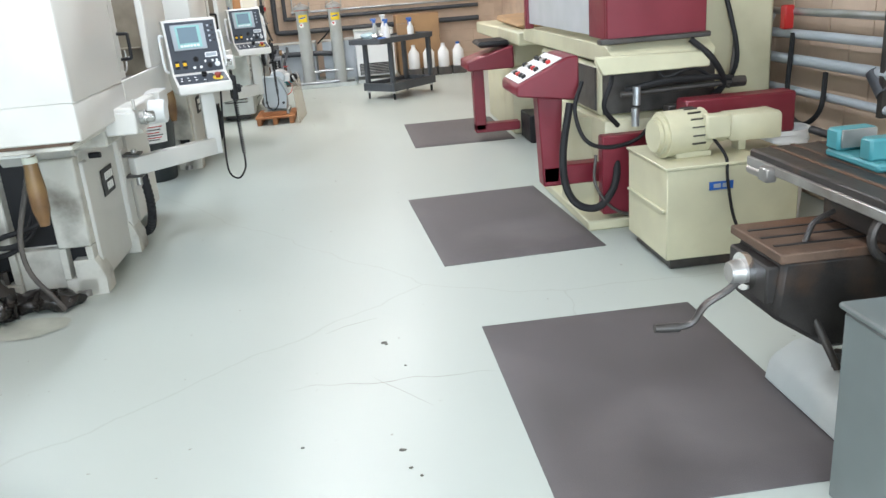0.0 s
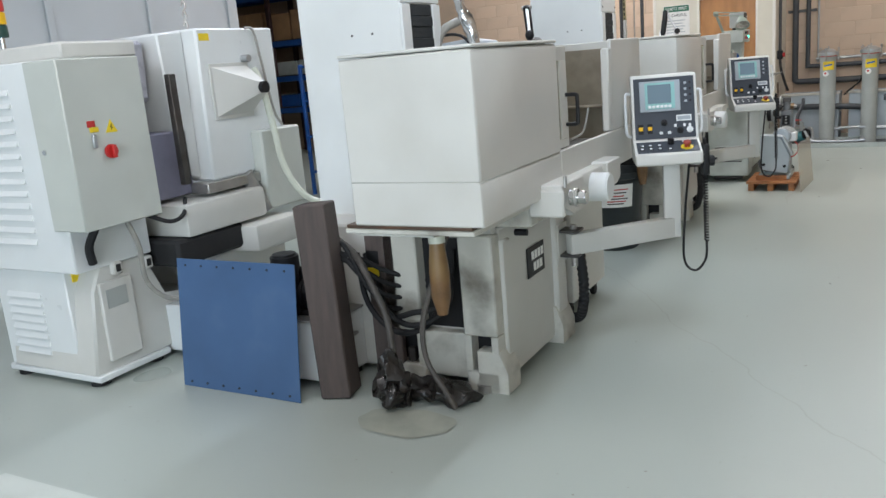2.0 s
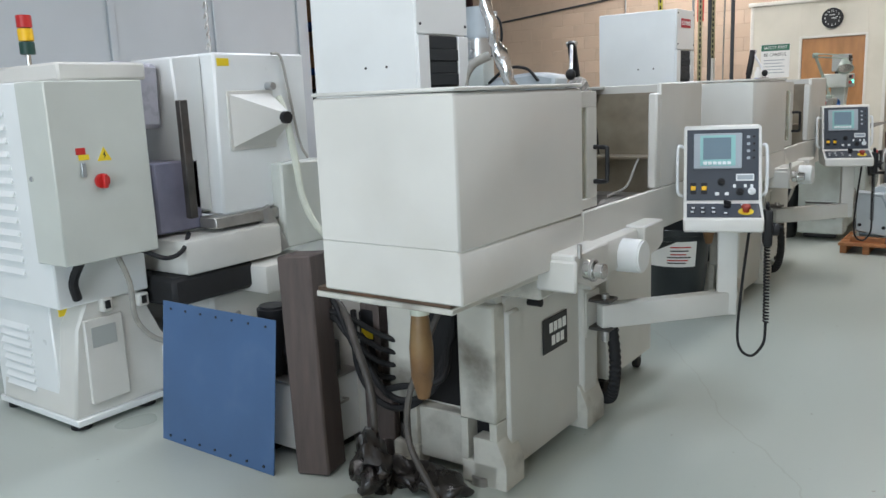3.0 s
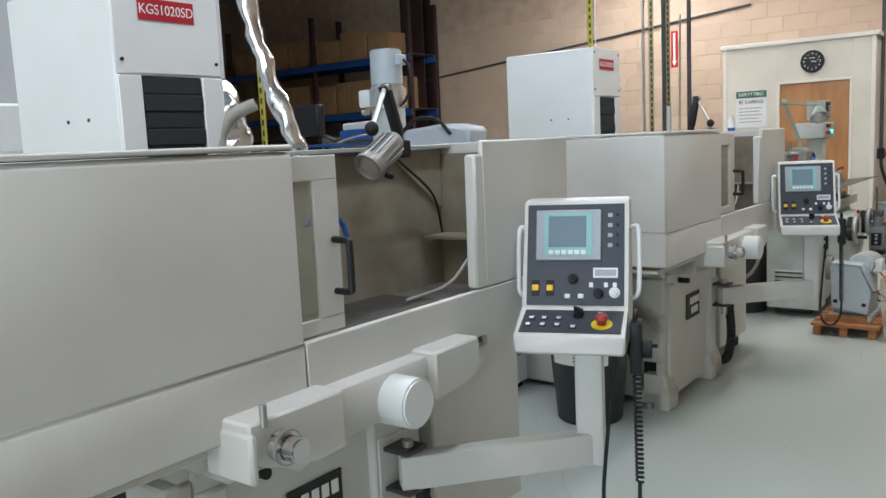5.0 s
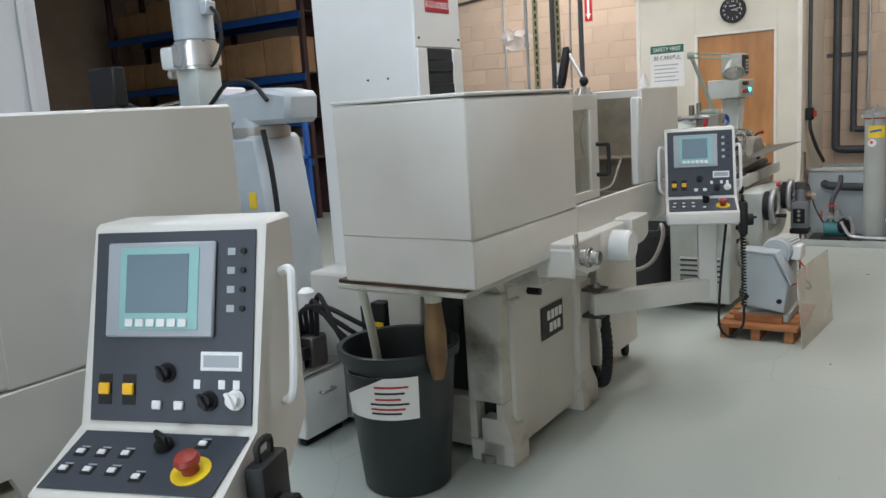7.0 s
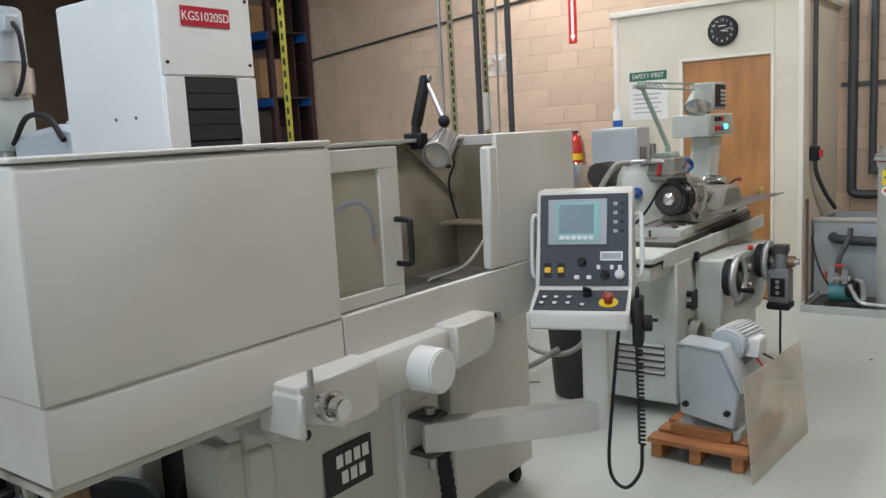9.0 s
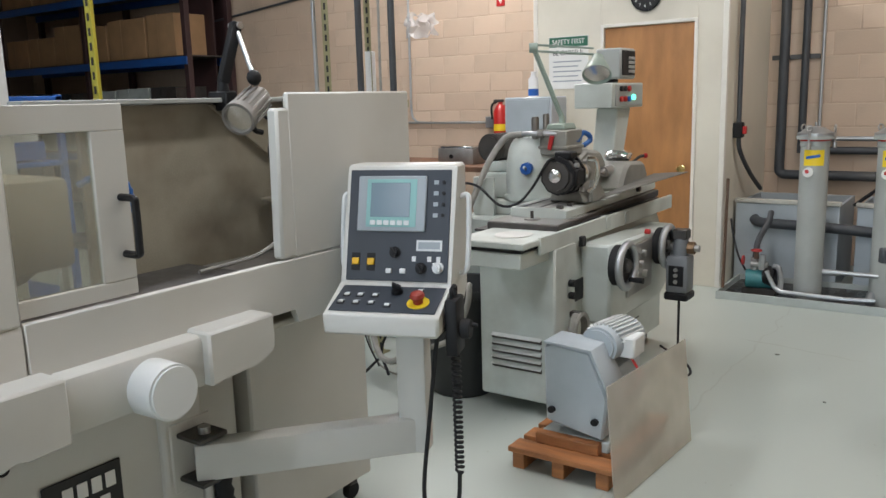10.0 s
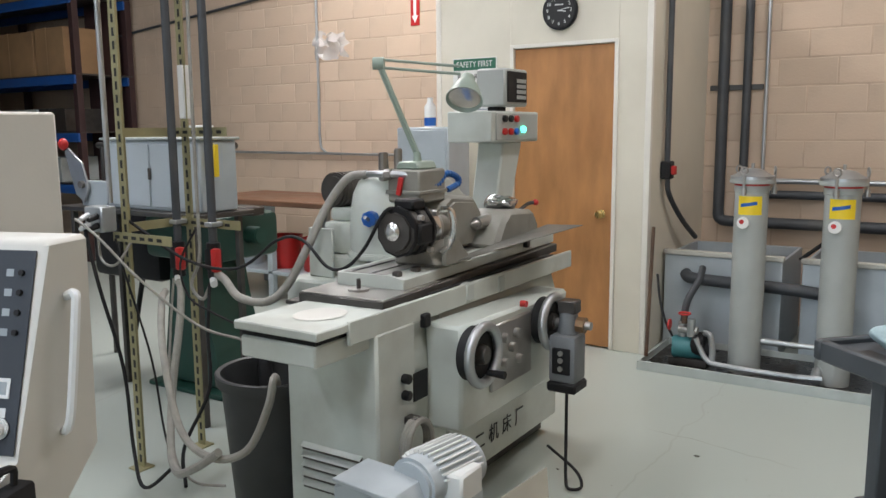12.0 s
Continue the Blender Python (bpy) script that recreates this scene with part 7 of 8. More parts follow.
part("delivery_pipe", tube([(-0.62, 12.95, 0.22), (-0.55, 12.93, 0.10), (-0.45, 12.93, 0.075), (-0.1, 12.93, 0.07), (0.1, 12.93, 0.08)], 0.017, 9), GALV, pp)
part("delivery_pipe", cyl((-0.20, 13.0, 0.24), (0.10, 13.0, 0.24), 0.017, seg=10), GALV, pp)
part("elbow", cyl((0.06, 12.93, 0.06), (0.06, 13.02, 0.10), 0.03, seg=12), GALV, pp)
part("pump_head", cyl((-0.64, 13.02, 0.17), (-0.56, 13.0, 0.17), 0.075, seg=18, bevel=0.01), BLACK, pp, "black pump head")
part("cross_fitting", cyl((-0.74, 12.99, 0.255), (-0.62, 12.99, 0.255), 0.024, seg=10), STEEL, pp)
part("tee_fitting", cyl((-0.66, 12.98, 0.22), (-0.66, 12.98, 0.33), 0.026, seg=8), GALV, pp)
part("gate_valve", cyl((-0.70, 12.97, 0.30), (-0.70, 12.97, 0.36), 0.018, 0.014, 10), RUSTY, pp)
part("valve_hand", tube([(-0.70 + 0.035 * math.cos(a), 12.97 + 0.035 * math.sin(a), 0.362) for a in [2 * math.pi * k / 14 for k in range(15)]], 0.006, 6, smooth=False), RED, pp)
part("drain_elbow", tube([(-0.58, 12.99, 0.25), (-0.54, 12.97, 0.24), (-0.52, 12.95, 0.16), (-0.52, 12.94, 0.08)], 0.02, 9), GALV, pp)
part("motor_lead", tube([(-0.78, 13.0, 0.20), (-0.84, 13.02, 0.30), (-0.90, 13.10, 0.42), (-0.95, 13.2, 0.55)], 0.008, 7), RUBBER, pp)
ROD = thing("steel_rod", -0.93, 13.1, 0, "rusty steel rod leaning in the corner", "rod")
part("rod", cyl((-0.93, 12.95, 0.06), (-0.985, 13.2, 0.86), 0.012, seg=8), RUSTY, ROD)


def sink(x0, x1, label):
    s = thing("settling_tank", (x0 + x1) / 2, 13.8, 0, label, "tank", "settling tanks")
    y0, y1, h = 13.52, 14.30, 0.64
    part("front", box(x0, x1, y0, y0 + 0.02, 0.03, h, 0.003), BLUEGREY, s)
    part("back", box(x0, x1, y1 - 0.02, y1, 0.03, h, 0.003), BLUEGREY, s)
    part("side", box(x0, x0 + 0.02, y0 + 0.02, y1 - 0.02, 0.03, h, 0.003), BLUEGREY, s)
    part("side", box(x1 - 0.02, x1, y0 + 0.02, y1 - 0.02, 0.03, h, 0.003), BLUEGREY, s)
    part("bottom", box(x0, x1, y0, y1, 0.0, 0.03, 0.003), BLUEGREY, s)
    part("rim", box(x0 - 0.01, x1 + 0.01, y0 - 0.015, y0 + 0.04, h, h + 0.035, 0.006), CREAM_SOILED, s)
    part("liquid", box(x0 + 0.021, x1 - 0.021, y0 + 0.021, y1 - 0.021, 0.4, 0.45, 0), SLUDGE, s)
    return s


sink(-1.0, -0.24, "blue-grey plastic settling tank with a worn rim")
sink(-0.12, 0.74, "blue-grey plastic settling tank with a worn rim")
wpz = thing("wall_pipes", -0.8, NORTH - 0.16, 0.7, "dark grey pipes clamped to the block wall", "pipes")
part("pipe", tube([(-0.88, NORTH - 0.16, 4.6), (-0.88, NORTH - 0.16, 1.2), (-0.88, NORTH - 0.16, 0.86), (-0.86, NORTH - 0.16, 0.80), (-0.78, NORTH - 0.16, 0.785), (-0.4, NORTH - 0.16, 0.785), (2.6, NORTH - 0.16, 0.785)], 0.042, 12, step=5), PIPEGREY, wpz)
part("pipe", tube([(-0.71, NORTH - 0.15, 4.6), (-0.71, NORTH - 0.15, 1.3), (-0.71, NORTH - 0.15, 1.06), (-0.69, NORTH - 0.15, 1.01), (-0.62, NORTH - 0.15, 1.0), (-0.3, NORTH - 0.15, 1.0), (2.6, NORTH - 0.15, 1.0)], 0.032, 12, step=5), PIPEGREY, wpz)
part("thin_pipe", cyl((-0.575, NORTH - 0.13, 1.05), (-0.575, NORTH - 0.13, 4.6), 0.014, seg=10), GALV, wpz)
part("thin_pipe", cyl((-0.6, NORTH - 0.14, 1.10), (2.6, NORTH - 0.14, 1.10), 0.02, seg=10), GALV, wpz)
for z in (1.80, 3.0):
    part("clamp", box(-0.99, -0.60, NORTH - 0.115, NORTH - 0.09, z - 0.02, z + 0.02, 0.003), DARKSTEEL, wpz)
part("tank_pipe", tube([(-0.85, 13.5, 0.52), (-0.80, 13.46, 0.50), (-0.6, 13.46, 0.49), (-0.2, 13.46, 0.48), (0.05, 13.46, 0.46), (0.1, 13.3, 0.46)], 0.04, 12), PIPEGREY, wpz)
part("hose", tube([(0.0, NORTH - 0.16, 1.0), (0.04, 14.3, 0.9), (0.0, 14.1, 0.78), (-0.2, 13.95, 0.6)], 0.014, 7), RUBBER, wpz)
vp = thing("wall_valve_pipe", RX1 + 0.05, 13.46, 0.6, "dark pipe with a red valve on the room's side wall", "pipe")
part("pipe", cyl((RX1 + 0.035, 13.45, 1.26), (RX1 + 0.035, 13.45, 4.6), 0.02, seg=12), PIPEGREY, vp)
part("valve", box(RX1 + 0.0, RX1 + 0.07, 13.41, 13.50, 1.16, 1.28, 0.008), BLACK, vp)
part("valve_handle", box(RX1 + 0.07, RX1 + 0.10, 13.42, 13.46, 1.19, 1.25, 0.005), RED, vp)
part("spout", tube([(RX1 + 0.035, 13.46, 1.18), (RX1 + 0.04, 13.5, 1.05), (RX1 + 0.06, 13.75, 0.86), (RX1 + 0.08, 14.05, 0.70)], 0.018, 9), PIPEGREY, vp)

# white chiller next to the tray
ch = thing("chiller", 0.6, 13.4, 0, "white and grey chiller cabinet with a vent grille", "chiller")
part("body", box(0.40, 1.0, 13.0, 13.5, 0.10, 0.78, 0.01), WHITE, ch)
part("top", box(0.39, 1.01, 12.99, 13.51, 0.781, 0.80, 0.004), CASTGREY, ch)
part("display", box(0.55, 0.78, 12.994, 13.0, 0.66, 0.73, 0.002), BEZEL, ch)
part("base", box(0.40, 1.0, 12.98, 13.5, 0.0, 0.05, 0.004), CASTGREY, ch)
part("grille_back", box(0.44, 0.96, 12.994, 13.0, 0.12, 0.30, 0.001), BLACK, ch)
for i in range(7):
    part("grille_slat", box(0.45, 0.95, 12.985, 12.994, 0.13 + i * 0.024, 0.137 + i * 0.024, 0.001), STEEL, ch)
for i in range(4):
    o = thing("plastic_jug", 1.32 + 0.24 * i, 13.3, 0, "white plastic jug standing at the wall", "jug", "white jugs")
    x = 1.32 + 0.24 * i
    part("body", lathe([(0.003, 0.12), (0.085, 0.12), (0.09, 0.15), (0.09, 0.36), (0.04, 0.43), (0.03, 0.46), (0.003, 0.46)], (x, 13.3, 0), 20), WHITEPLASTIC, o)
    part("cap", cyl((x, 13.3, 0.46), (x, 13.3, 0.49), 0.032, seg=14), BLUEPLASTIC if i % 2 else WHITEPLASTIC, o)
    part("plinth", box(x - 0.11, x + 0.11, 13.19, 13.41, 0, 0.12, 0.004), DARKSTEEL, o)
cbx = thing("cardboard_box", 1.45, 13.9, 0, "brown cardboard box by the wall", "box")
part("carton", box(1.1, 1.8, 13.6, 14.2, 0.0, 0.95, 0.006), CARDBOARD, cbx)
part("flap", box(1.1, 1.8, 13.6, 13.88, 0.951, 0.957, 0.001), CARDBOARD, cbx)

# ---- utility cart ----
ct = thing("utility_cart", 0.9, 10.98, 0, "dark grey two-shelf plastic utility cart on castors", "cart")
CM = Matrix.Translation((0.816, 10.733, 0)) @ pose(0, 0, 0, 0, 0, 46)   # x along the long side, y along the short one
CL, CWd = 0.86, 0.50
for z, nm in ((0.78, "top_shelf"), (0.16, "bottom_shelf")):
    x0 = -0.2 if z > 0.5 else 0.0
    tray = part(nm, box(x0, CL, 0, CWd, z - 0.03, z, 0.008, m=CM, seg=2), CARTGREY, ct)
    for a in ((x0 - 0.02, CL + 0.02, -0.02, 0.012), (x0 - 0.02, CL + 0.02, CWd - 0.012, CWd + 0.02), (x0 - 0.02, x0 + 0.012, 0.012, CWd - 0.012), (CL - 0.012, CL + 0.02, 0.012, CWd - 0.012)):
        part("lip", box(a[0], a[1], a[2], a[3], z - 0.05, z + (0.02 if z > 0.5 else 0.055), 0.007, m=CM), CARTGREY, tray)
for x in (0.03, CL - 0.03):
    for y in (0.03, CWd - 0.03):
        part("leg", prism([(x - 0.028, y - 0.028), (x + 0.028, y - 0.028), (x + 0.028, y + 0.028), (x - 0.028, y + 0.028)], "z", 0.16, 0.745, 0.006, m=CM), CARTGREY, ct)
        c = CM @ Vector((x, y, 0.045))
        w = part("castor", cyl(c - Vector((0.014, 0, 0)), c + Vector((0.014, 0, 0)), 0.045, seg=18, bevel=0.005), RUBBER, ct)
        part("fork", box(c.x - 0.02, c.x + 0.02, c.y - 0.02, c.y + 0.02, 0.07, 0.115, 0.004), STEEL, w)
# flat black patches paint the shade of tool recesses; nothing is cut in
for y in (0.10, 0.30):
    part("tool_recess", box(-0.15, -0.10, y - 0.06, y + 0.10, 0.7805, 0.782, 0.0, m=CM), INK, ct)


def on_cart(u, v):
    p = CM @ Vector((u, v, 0.782))
    return p.x, p.y, p.z


x, y, z = on_cart(0.0, 0.36)
solo("rag", blob((x, y, z + 0.035), (0.10, 0.08, 0.045), 0.03, 14, 4), RAG, "crumpled pale blue rag on the cart", "rag", at=(x, y, z))
x, y, z = on_cart(0.02, 0.24)
solo("rag", blob((x, y, z + 0.03), (0.08, 0.07, 0.035), 0.03, 17, 4), FOIL, "crumpled foil wad on the cart", "foil", at=(x, y, z))
x, y, z = on_cart(-0.03, 0.10)
tp = tube([Vector((x + 0.045 * math.cos(a), y + 0.045 * math.sin(a), z + 0.012)) for a in [2 * math.pi * k / 24 for k in range(25)]], 0.012, 8, smooth=False)
solo("tape_roll", tp, BLUEPLASTIC, "roll of blue tape on the cart", "tape", at=(x, y, z))
for k, (u, v, h, mt, capm, lb) in enumerate(((0.14, 0.36, 0.20, TANKGREY, BLUEPLASTIC, "grey spray bottle with a blue trigger on the cart"), (0.12, 0.14, 0.19, WHITEPLASTIC, BLUEPLASTIC, "white spray bottle with a blue trigger on the cart"), (0.28, 0.32, 0.24, WHITEPLASTIC, WHITEPLASTIC, "white spray bottle with a white trigger on the cart"), (0.62, 0.15, 0.17, WHITEPLASTIC, BLUEPLASTIC, "white bottle with a blue cap on the cart"))):
    x, y, z = on_cart(u, v)
    o = thing("spray_bottle", x, y, z, lb, "bottle", "bottles on the cart")
    part("bottle", lathe([(0.003, z), (0.04, z), (0.043, z + 0.02), (0.043, z + h * 0.6), (0.018, z + h * 0.85), (0.014, z + h), (0.003, z + h)], (x, y, 0), 20), mt, o)
    part("collar", cyl((x, y, z + h), (x, y, z + h + 0.025), 0.018, seg=14), capm, o)
    part("trigger", box(x - 0.05, x + 0.025, y - 0.012, y + 0.012, z + h + 0.025, z + h + 0.055, 0.006), capm, o)
    part("finger_lever", box(x - 0.03, x - 0.018, y - 0.008, y + 0.008, z + h - 0.03, z + h + 0.026, 0.003), capm, o)
x, y, z = on_cart(0.70, 0.30)
o = thing("carton", x, y, z, "small brown cardboard carton on the cart", "box")
part("carton", box(x - 0.12, x + 0.12, y - 0.09, y + 0.09, z, z + 0.14, 0.003), CARDBOARD, o)
part("tape", box(x - 0.121, x + 0.121, y - 0.02, y + 0.02, z + 0.1395, z + 0.1415, 0), CARTGREY, o)

# ---- racking in the dark bay ----
rc = thing("pallet_rack", -10.2, 14.1, 0, "blue beam pallet rack loaded with plywood crates and cartons", "rack")
for x in (-12.4, -10.1, -7.9):
    for y in (13.74, 14.44):
        part("upright", box(x - 0.04, x + 0.04, y - 0.04, y + 0.04, 0, 3.9, 0.004), IRON, rc)
for z in (0.9, 1.5, 2.16, 3.05):
    for y in (13.74, 14.44):
        part("beam", box(-12.44, -7.86, y - 0.066, y - 0.041, z - 0.10, z, 0.004), BLUEBIN, rc)
    part("deck", box(-12.44, -7.86, 13.72, 14.46, z, z + 0.02, 0.002), DARKSTEEL, rc)
random.seed(4)
for z0, hs_ in ((2.18, 0.56), (3.07, 0.5), (1.52, 0.30), (0.92, 0.3)):
    x = -12.3
    while x < -8.5:
        w, h = random.uniform(0.5, 0.95), hs_ * random.uniform(0.72, 1.0)
        w = min(w, -7.97 - x)
        mt = random.choice((CARDBOARD, PLYWOOD)) if z0 > 2 else random.choice((DARKSTEEL, BLUEBIN, CASTGREY, CLOTHDARK))
        o = thing("crate" if z0 > 2 else "parts_tub", x + w / 2, 14.08, z0 + 0.001, "plain brown crate on the rack" if z0 > 2 else "shadowed steel parts tub on the rack", "crate" if z0 > 2 else "tub", "crates on the rack" if z0 > 2 else "tubs on the rack")
        part("crate_body", box(x, x + w - 0.03, 13.78, 14.38, z0 + 0.001, z0 + h, 0.006), mt, o)
        part("band", box(x + w * 0.3, x + w * 0.3 + 0.05, 13.776, 14.384, z0 + 0.001, z0 + h + 0.003, 0), mt, o)
        x += w + 0.02
for i, (x, y, z, mt) in enumerate(((-4.7, 9.6, 1.2, BLUEBIN), (-5.2, 9.6, 1.2, BLUEBIN), (-5.7, 9.6, 1.2, BLUEBIN), (-5.2, 9.6, 1.62, BLUEBIN))):
    o = thing("parts_bin", x, y, z, "blue steel parts bin on a shelf unit", "bin", "blue parts bins")
    part("bin", box(x - 0.22, x + 0.22, y - 0.2, y + 0.2, z + 0.001, z + 0.12, 0.006), mt, o)
    part("goods", crumple(box(x - 0.2, x + 0.2, y - 0.18, y + 0.18, z + 0.10, z + 0.20, 0.02), 0.03, 9), (WHITE, CASTGREY, DARKSTEEL)[i % 3], o)
su = thing("shelf_unit", -5.2, 9.6, 0, "blue steel shelf unit behind the mill", "shelf")
for z in (0.3, 0.75, 1.19, 1.61):
    part("shelf", box(-6.1, -4.4, 9.35, 9.9, z - 0.03, z, 0.003), BLUEBIN, su)
for x in (-6.08, -4.42):
    for y in (9.37, 9.88):
        part("upright", box(x - 0.02, x + 0.02, y - 0.02, y + 0.02, 0, 1.62, 0.002), BLUEBIN, su)
# small parts table behind the second grinder
pt = thing("parts_table", -3.0, 9.4, 0, "steel parts table with white castings", "table")
part("top", box(-3.5, -2.7, 9.2, 9.7, 0.80, 0.84, 0.004), DARKSTEEL, pt)
for x in (-3.46, -2.74):
    for y in (9.24, 9.66):
        part("leg", box(x - 0.02, x + 0.02, y - 0.02, y + 0.02, 0, 0.80, 0.002), TANKGREY, pt)
part("shelf", box(-3.5, -2.7, 9.2, 9.7, 0.3, 0.33, 0.004), GREENDARK, pt)
o = thing("casting", -3.1, 9.45, 0.84, "white bracket casting on the parts table", "machine part")
part("plate", box(-3.3, -2.9, 9.38, 9.42, 0.84, 1.0, 0.01), WHITE, o)
part("lug", box(-3.28, -3.2, 9.36, 9.5, 1.0, 1.06, 0.01), WHITE, o)
tbx = thing("tool_frame", -3.4, 11.4, 0, "low dark steel tube frame with small boxes", "stand")
part("rail", cyl((-4.2, 11.4, 1.42), (-2.9, 11.4, 1.42), 0.02, seg=10), DARKSTEEL, tbx)
for x in (-4.15, -2.95):
    part("leg", cyl((x, 11.4, 0), (x, 11.4, 1.42), 0.02, seg=10), DARKSTEEL, tbx)
part("carton", box(-3.3, -3.14, 11.34, 11.46, 1.441, 1.54, 0.004), LABELWHITE, tbx)
part("carton_print", box(-3.28, -3.16, 11.337, 11.34, 1.46, 1.50, 0), INK, tbx)

# ---- rubber mats ----
def floor_mat(x0, x1, y0, y1, turn=0.0):
    cx, cy = (x0 + x1) / 2, (y0 + y1) / 2
    m = pose(cx, cy, 0, 0, 0, turn)
    w, d = (x1 - x0) / 2, (y1 - y0) / 2
    bm = bmesh.new()
    nx, ny = 20, 26
    rows = []
    for j in range(ny + 1):
        row = []
        for i in range(nx + 1):
            u, v = -w + 2 * w * i / nx, -d + 2 * d * j / ny
            edge = min(w - abs(u), d - abs(v))
            z = 0.003 + 0.010 * min(1, edge / 0.03)
            z += 0.004 * noise.noise(Vector((u * 2 + cx, v * 2 + cy, 0.5))) * min(1, edge / 0.1)
            row.append(bm.verts.new(m @ Vector((u, v, z))))
        rows.append(row)
    for j in range(ny):
        for i in range(nx):
            bm.faces.new((rows[j][i], rows[j][i + 1], rows[j + 1][i + 1], rows[j + 1][i]))
    r = bmesh.ops.extrude_edge_only(bm, edges=[e for e in bm.edges if e.is_boundary])
    for v in [e for e in r["geom"] if isinstance(e, bmesh.types.BMVert)]:
        v.co.z = 0.0
    return solo("floor_mat", bm, MATRUBBER, "grey-brown rubber anti-fatigue mat on the floor", "mat", "floor mats", at=(cx, cy, 0))


floor_mat(0.70, 1.64, 1.95, 3.30)
floor_mat(0.60, 1.51, 4.15, 5.60, 3)
floor_mat(0.78, 1.72, 7.40, 8.75)

# ---- hydraulic pump box ----
pb = thing("pump_cabinet", 2.0, 3.9, 0, "yellow-cream hydraulic cabinet with a motor on top", "hydraulic unit")
part("cabinet", box(1.69, 2.36, 3.68, 4.22, 0.06, 0.515, 0.006), OLIVECREAM, pb)
part("plinth", box(1.73, 2.34, 3.72, 4.2, 0.0, 0.06, 0.003), DARKSTEEL, pb)
part("lid", box(1.68, 2.37, 3.67, 4.23, 0.516, 0.53, 0.004), OLIVECREAM, pb)
part("side_step", box(1.675, 1.69, 3.70, 4.2, 0.30, 0.315, 0.003), OLIVECREAM, pb)
tag = part("blue_plate", box(1.90, 2.02, 3.674, 3.68, 0.40, 0.44, 0.001), BLUEPLASTIC, pb, "blue maker's plate")
part("plate_mark", box(1.92, 1.955, 3.672, 3.674, 0.41, 0.43, 0), BEZEL, tag)
part("plate_mark", box(1.965, 2.0, 3.672, 3.674, 0.41, 0.43, 0), BEZEL, tag)
mo = part("motor", cyl((1.72, 3.9, 0.645), (1.98, 3.93, 0.645), 0.115, seg=28, bevel=0.02), OLIVECREAM, pb)
for i in range(12):
    part("fin", box(-0.035, 0.035, -0.003, 0.003, 0.113, 0.123, 0, m=Matrix.Translation((1.89, 3.92, 0.645)) @ pose(0, 0, 0, i * 20 - 110, 0, 6)), DARKSTEEL, mo)
part("terminal_box", box(1.93, 2.06, 3.79, 3.86, 0.62, 0.74, 0.01), OLIVECREAM, pb)
part("fan_cover", cyl((1.70, 3.898, 0.645), (1.72, 3.9, 0.645), 0.08, seg=24), OLIVECREAM, pb)
part("motor_foot", box(1.80, 1.98, 3.84, 4.0, 0.53, 0.56, 0.003), OLIVECREAM, pb)
part("coupling", cyl((1.98, 3.93, 0.645), (2.08, 3.94, 0.645), 0.07, seg=20, bevel=0.006), OLIVECREAM, pb)
part("pump", crumple(box(2.08, 2.36, 3.86, 4.02, 0.58, 0.72, 0.025, seg=2), 0.012, 18), OLIVECREAM, pb)
part("pump_leg", box(2.15, 2.19, 3.9, 3.98, 0.53, 0.60, 0.004), OLIVECREAM, pb)
part("lead", tube([(1.98, 3.82, 0.62), (1.99, 3.70, 0.55), (1.98, 3.655, 0.45), (2.02, 3.65, 0.25), (2.1, 3.62, 0.08), (2.2, 3.6, 0.02)], 0.008, 7), RUBBER, pb)

# ---- maroon and cream grinder ----
mg = thing("production_grinder", 2.2, 5.6, 0, "cream and maroon grinder with sloping button consoles", "grinding machine")
part("base", box(1.66, 2.7, 4.55, 5.55, 0.05, 0.62, 0.03, seg=2), OLIVECREAM, mg)
part("base_foot", box(1.53, 2.75, 4.45, 5.60, 0.0, 0.06, 0.01), OLIVECREAM, mg)
part("pedestal_drum", cyl((1.85, 5.0, 0.06), (1.85, 5.0, 0.60), 0.32, 0.28, 28), OLIVECREAM, mg)
part("table", prism([(4.4, 0.94), (6.6, 0.94), (6.6, 1.03), (6.45, 1.05), (4.5, 1.05), (4.4, 1.0)], "x", 1.66, 2.25, 0.012), OLIVECREAM, mg)
part("saddle", box(1.68, 2.4, 4.7, 6.1, 0.62, 0.92, 0.02), OLIVECREAM, mg)
part("guard", box(1.64, 2.2, 4.42, 4.46, 1.08, 1.7, 0.006), MAROON, mg, "maroon splash guard end")
part("guard", box(1.64, 1.68, 4.46, 4.75, 1.08, 1.7, 0.006), MAROON, mg)
part("window_sheet", box(1.645, 1.65, 4.75, 6.3, 1.09, 1.7, 0.001), glass_mat("scuffed_clear_guard", (0.72, 0.74, 0.75), 0.3, 0.45), mg, "scuffed clear guard")
part("guard_post", box(1.62, 1.68, 6.3, 6.36, 1.05, 1.75, 0.005), MAROON, mg)
part("column", box(2.25, 2.85, 4.9, 5.5, 0.0, 2.3, 0.02), OLIVECREAM, mg)
part("back_box", box(2.0, 2.62, 4.2, 4.34, 0.53, 0.75, 0.01), MAROON, mg)


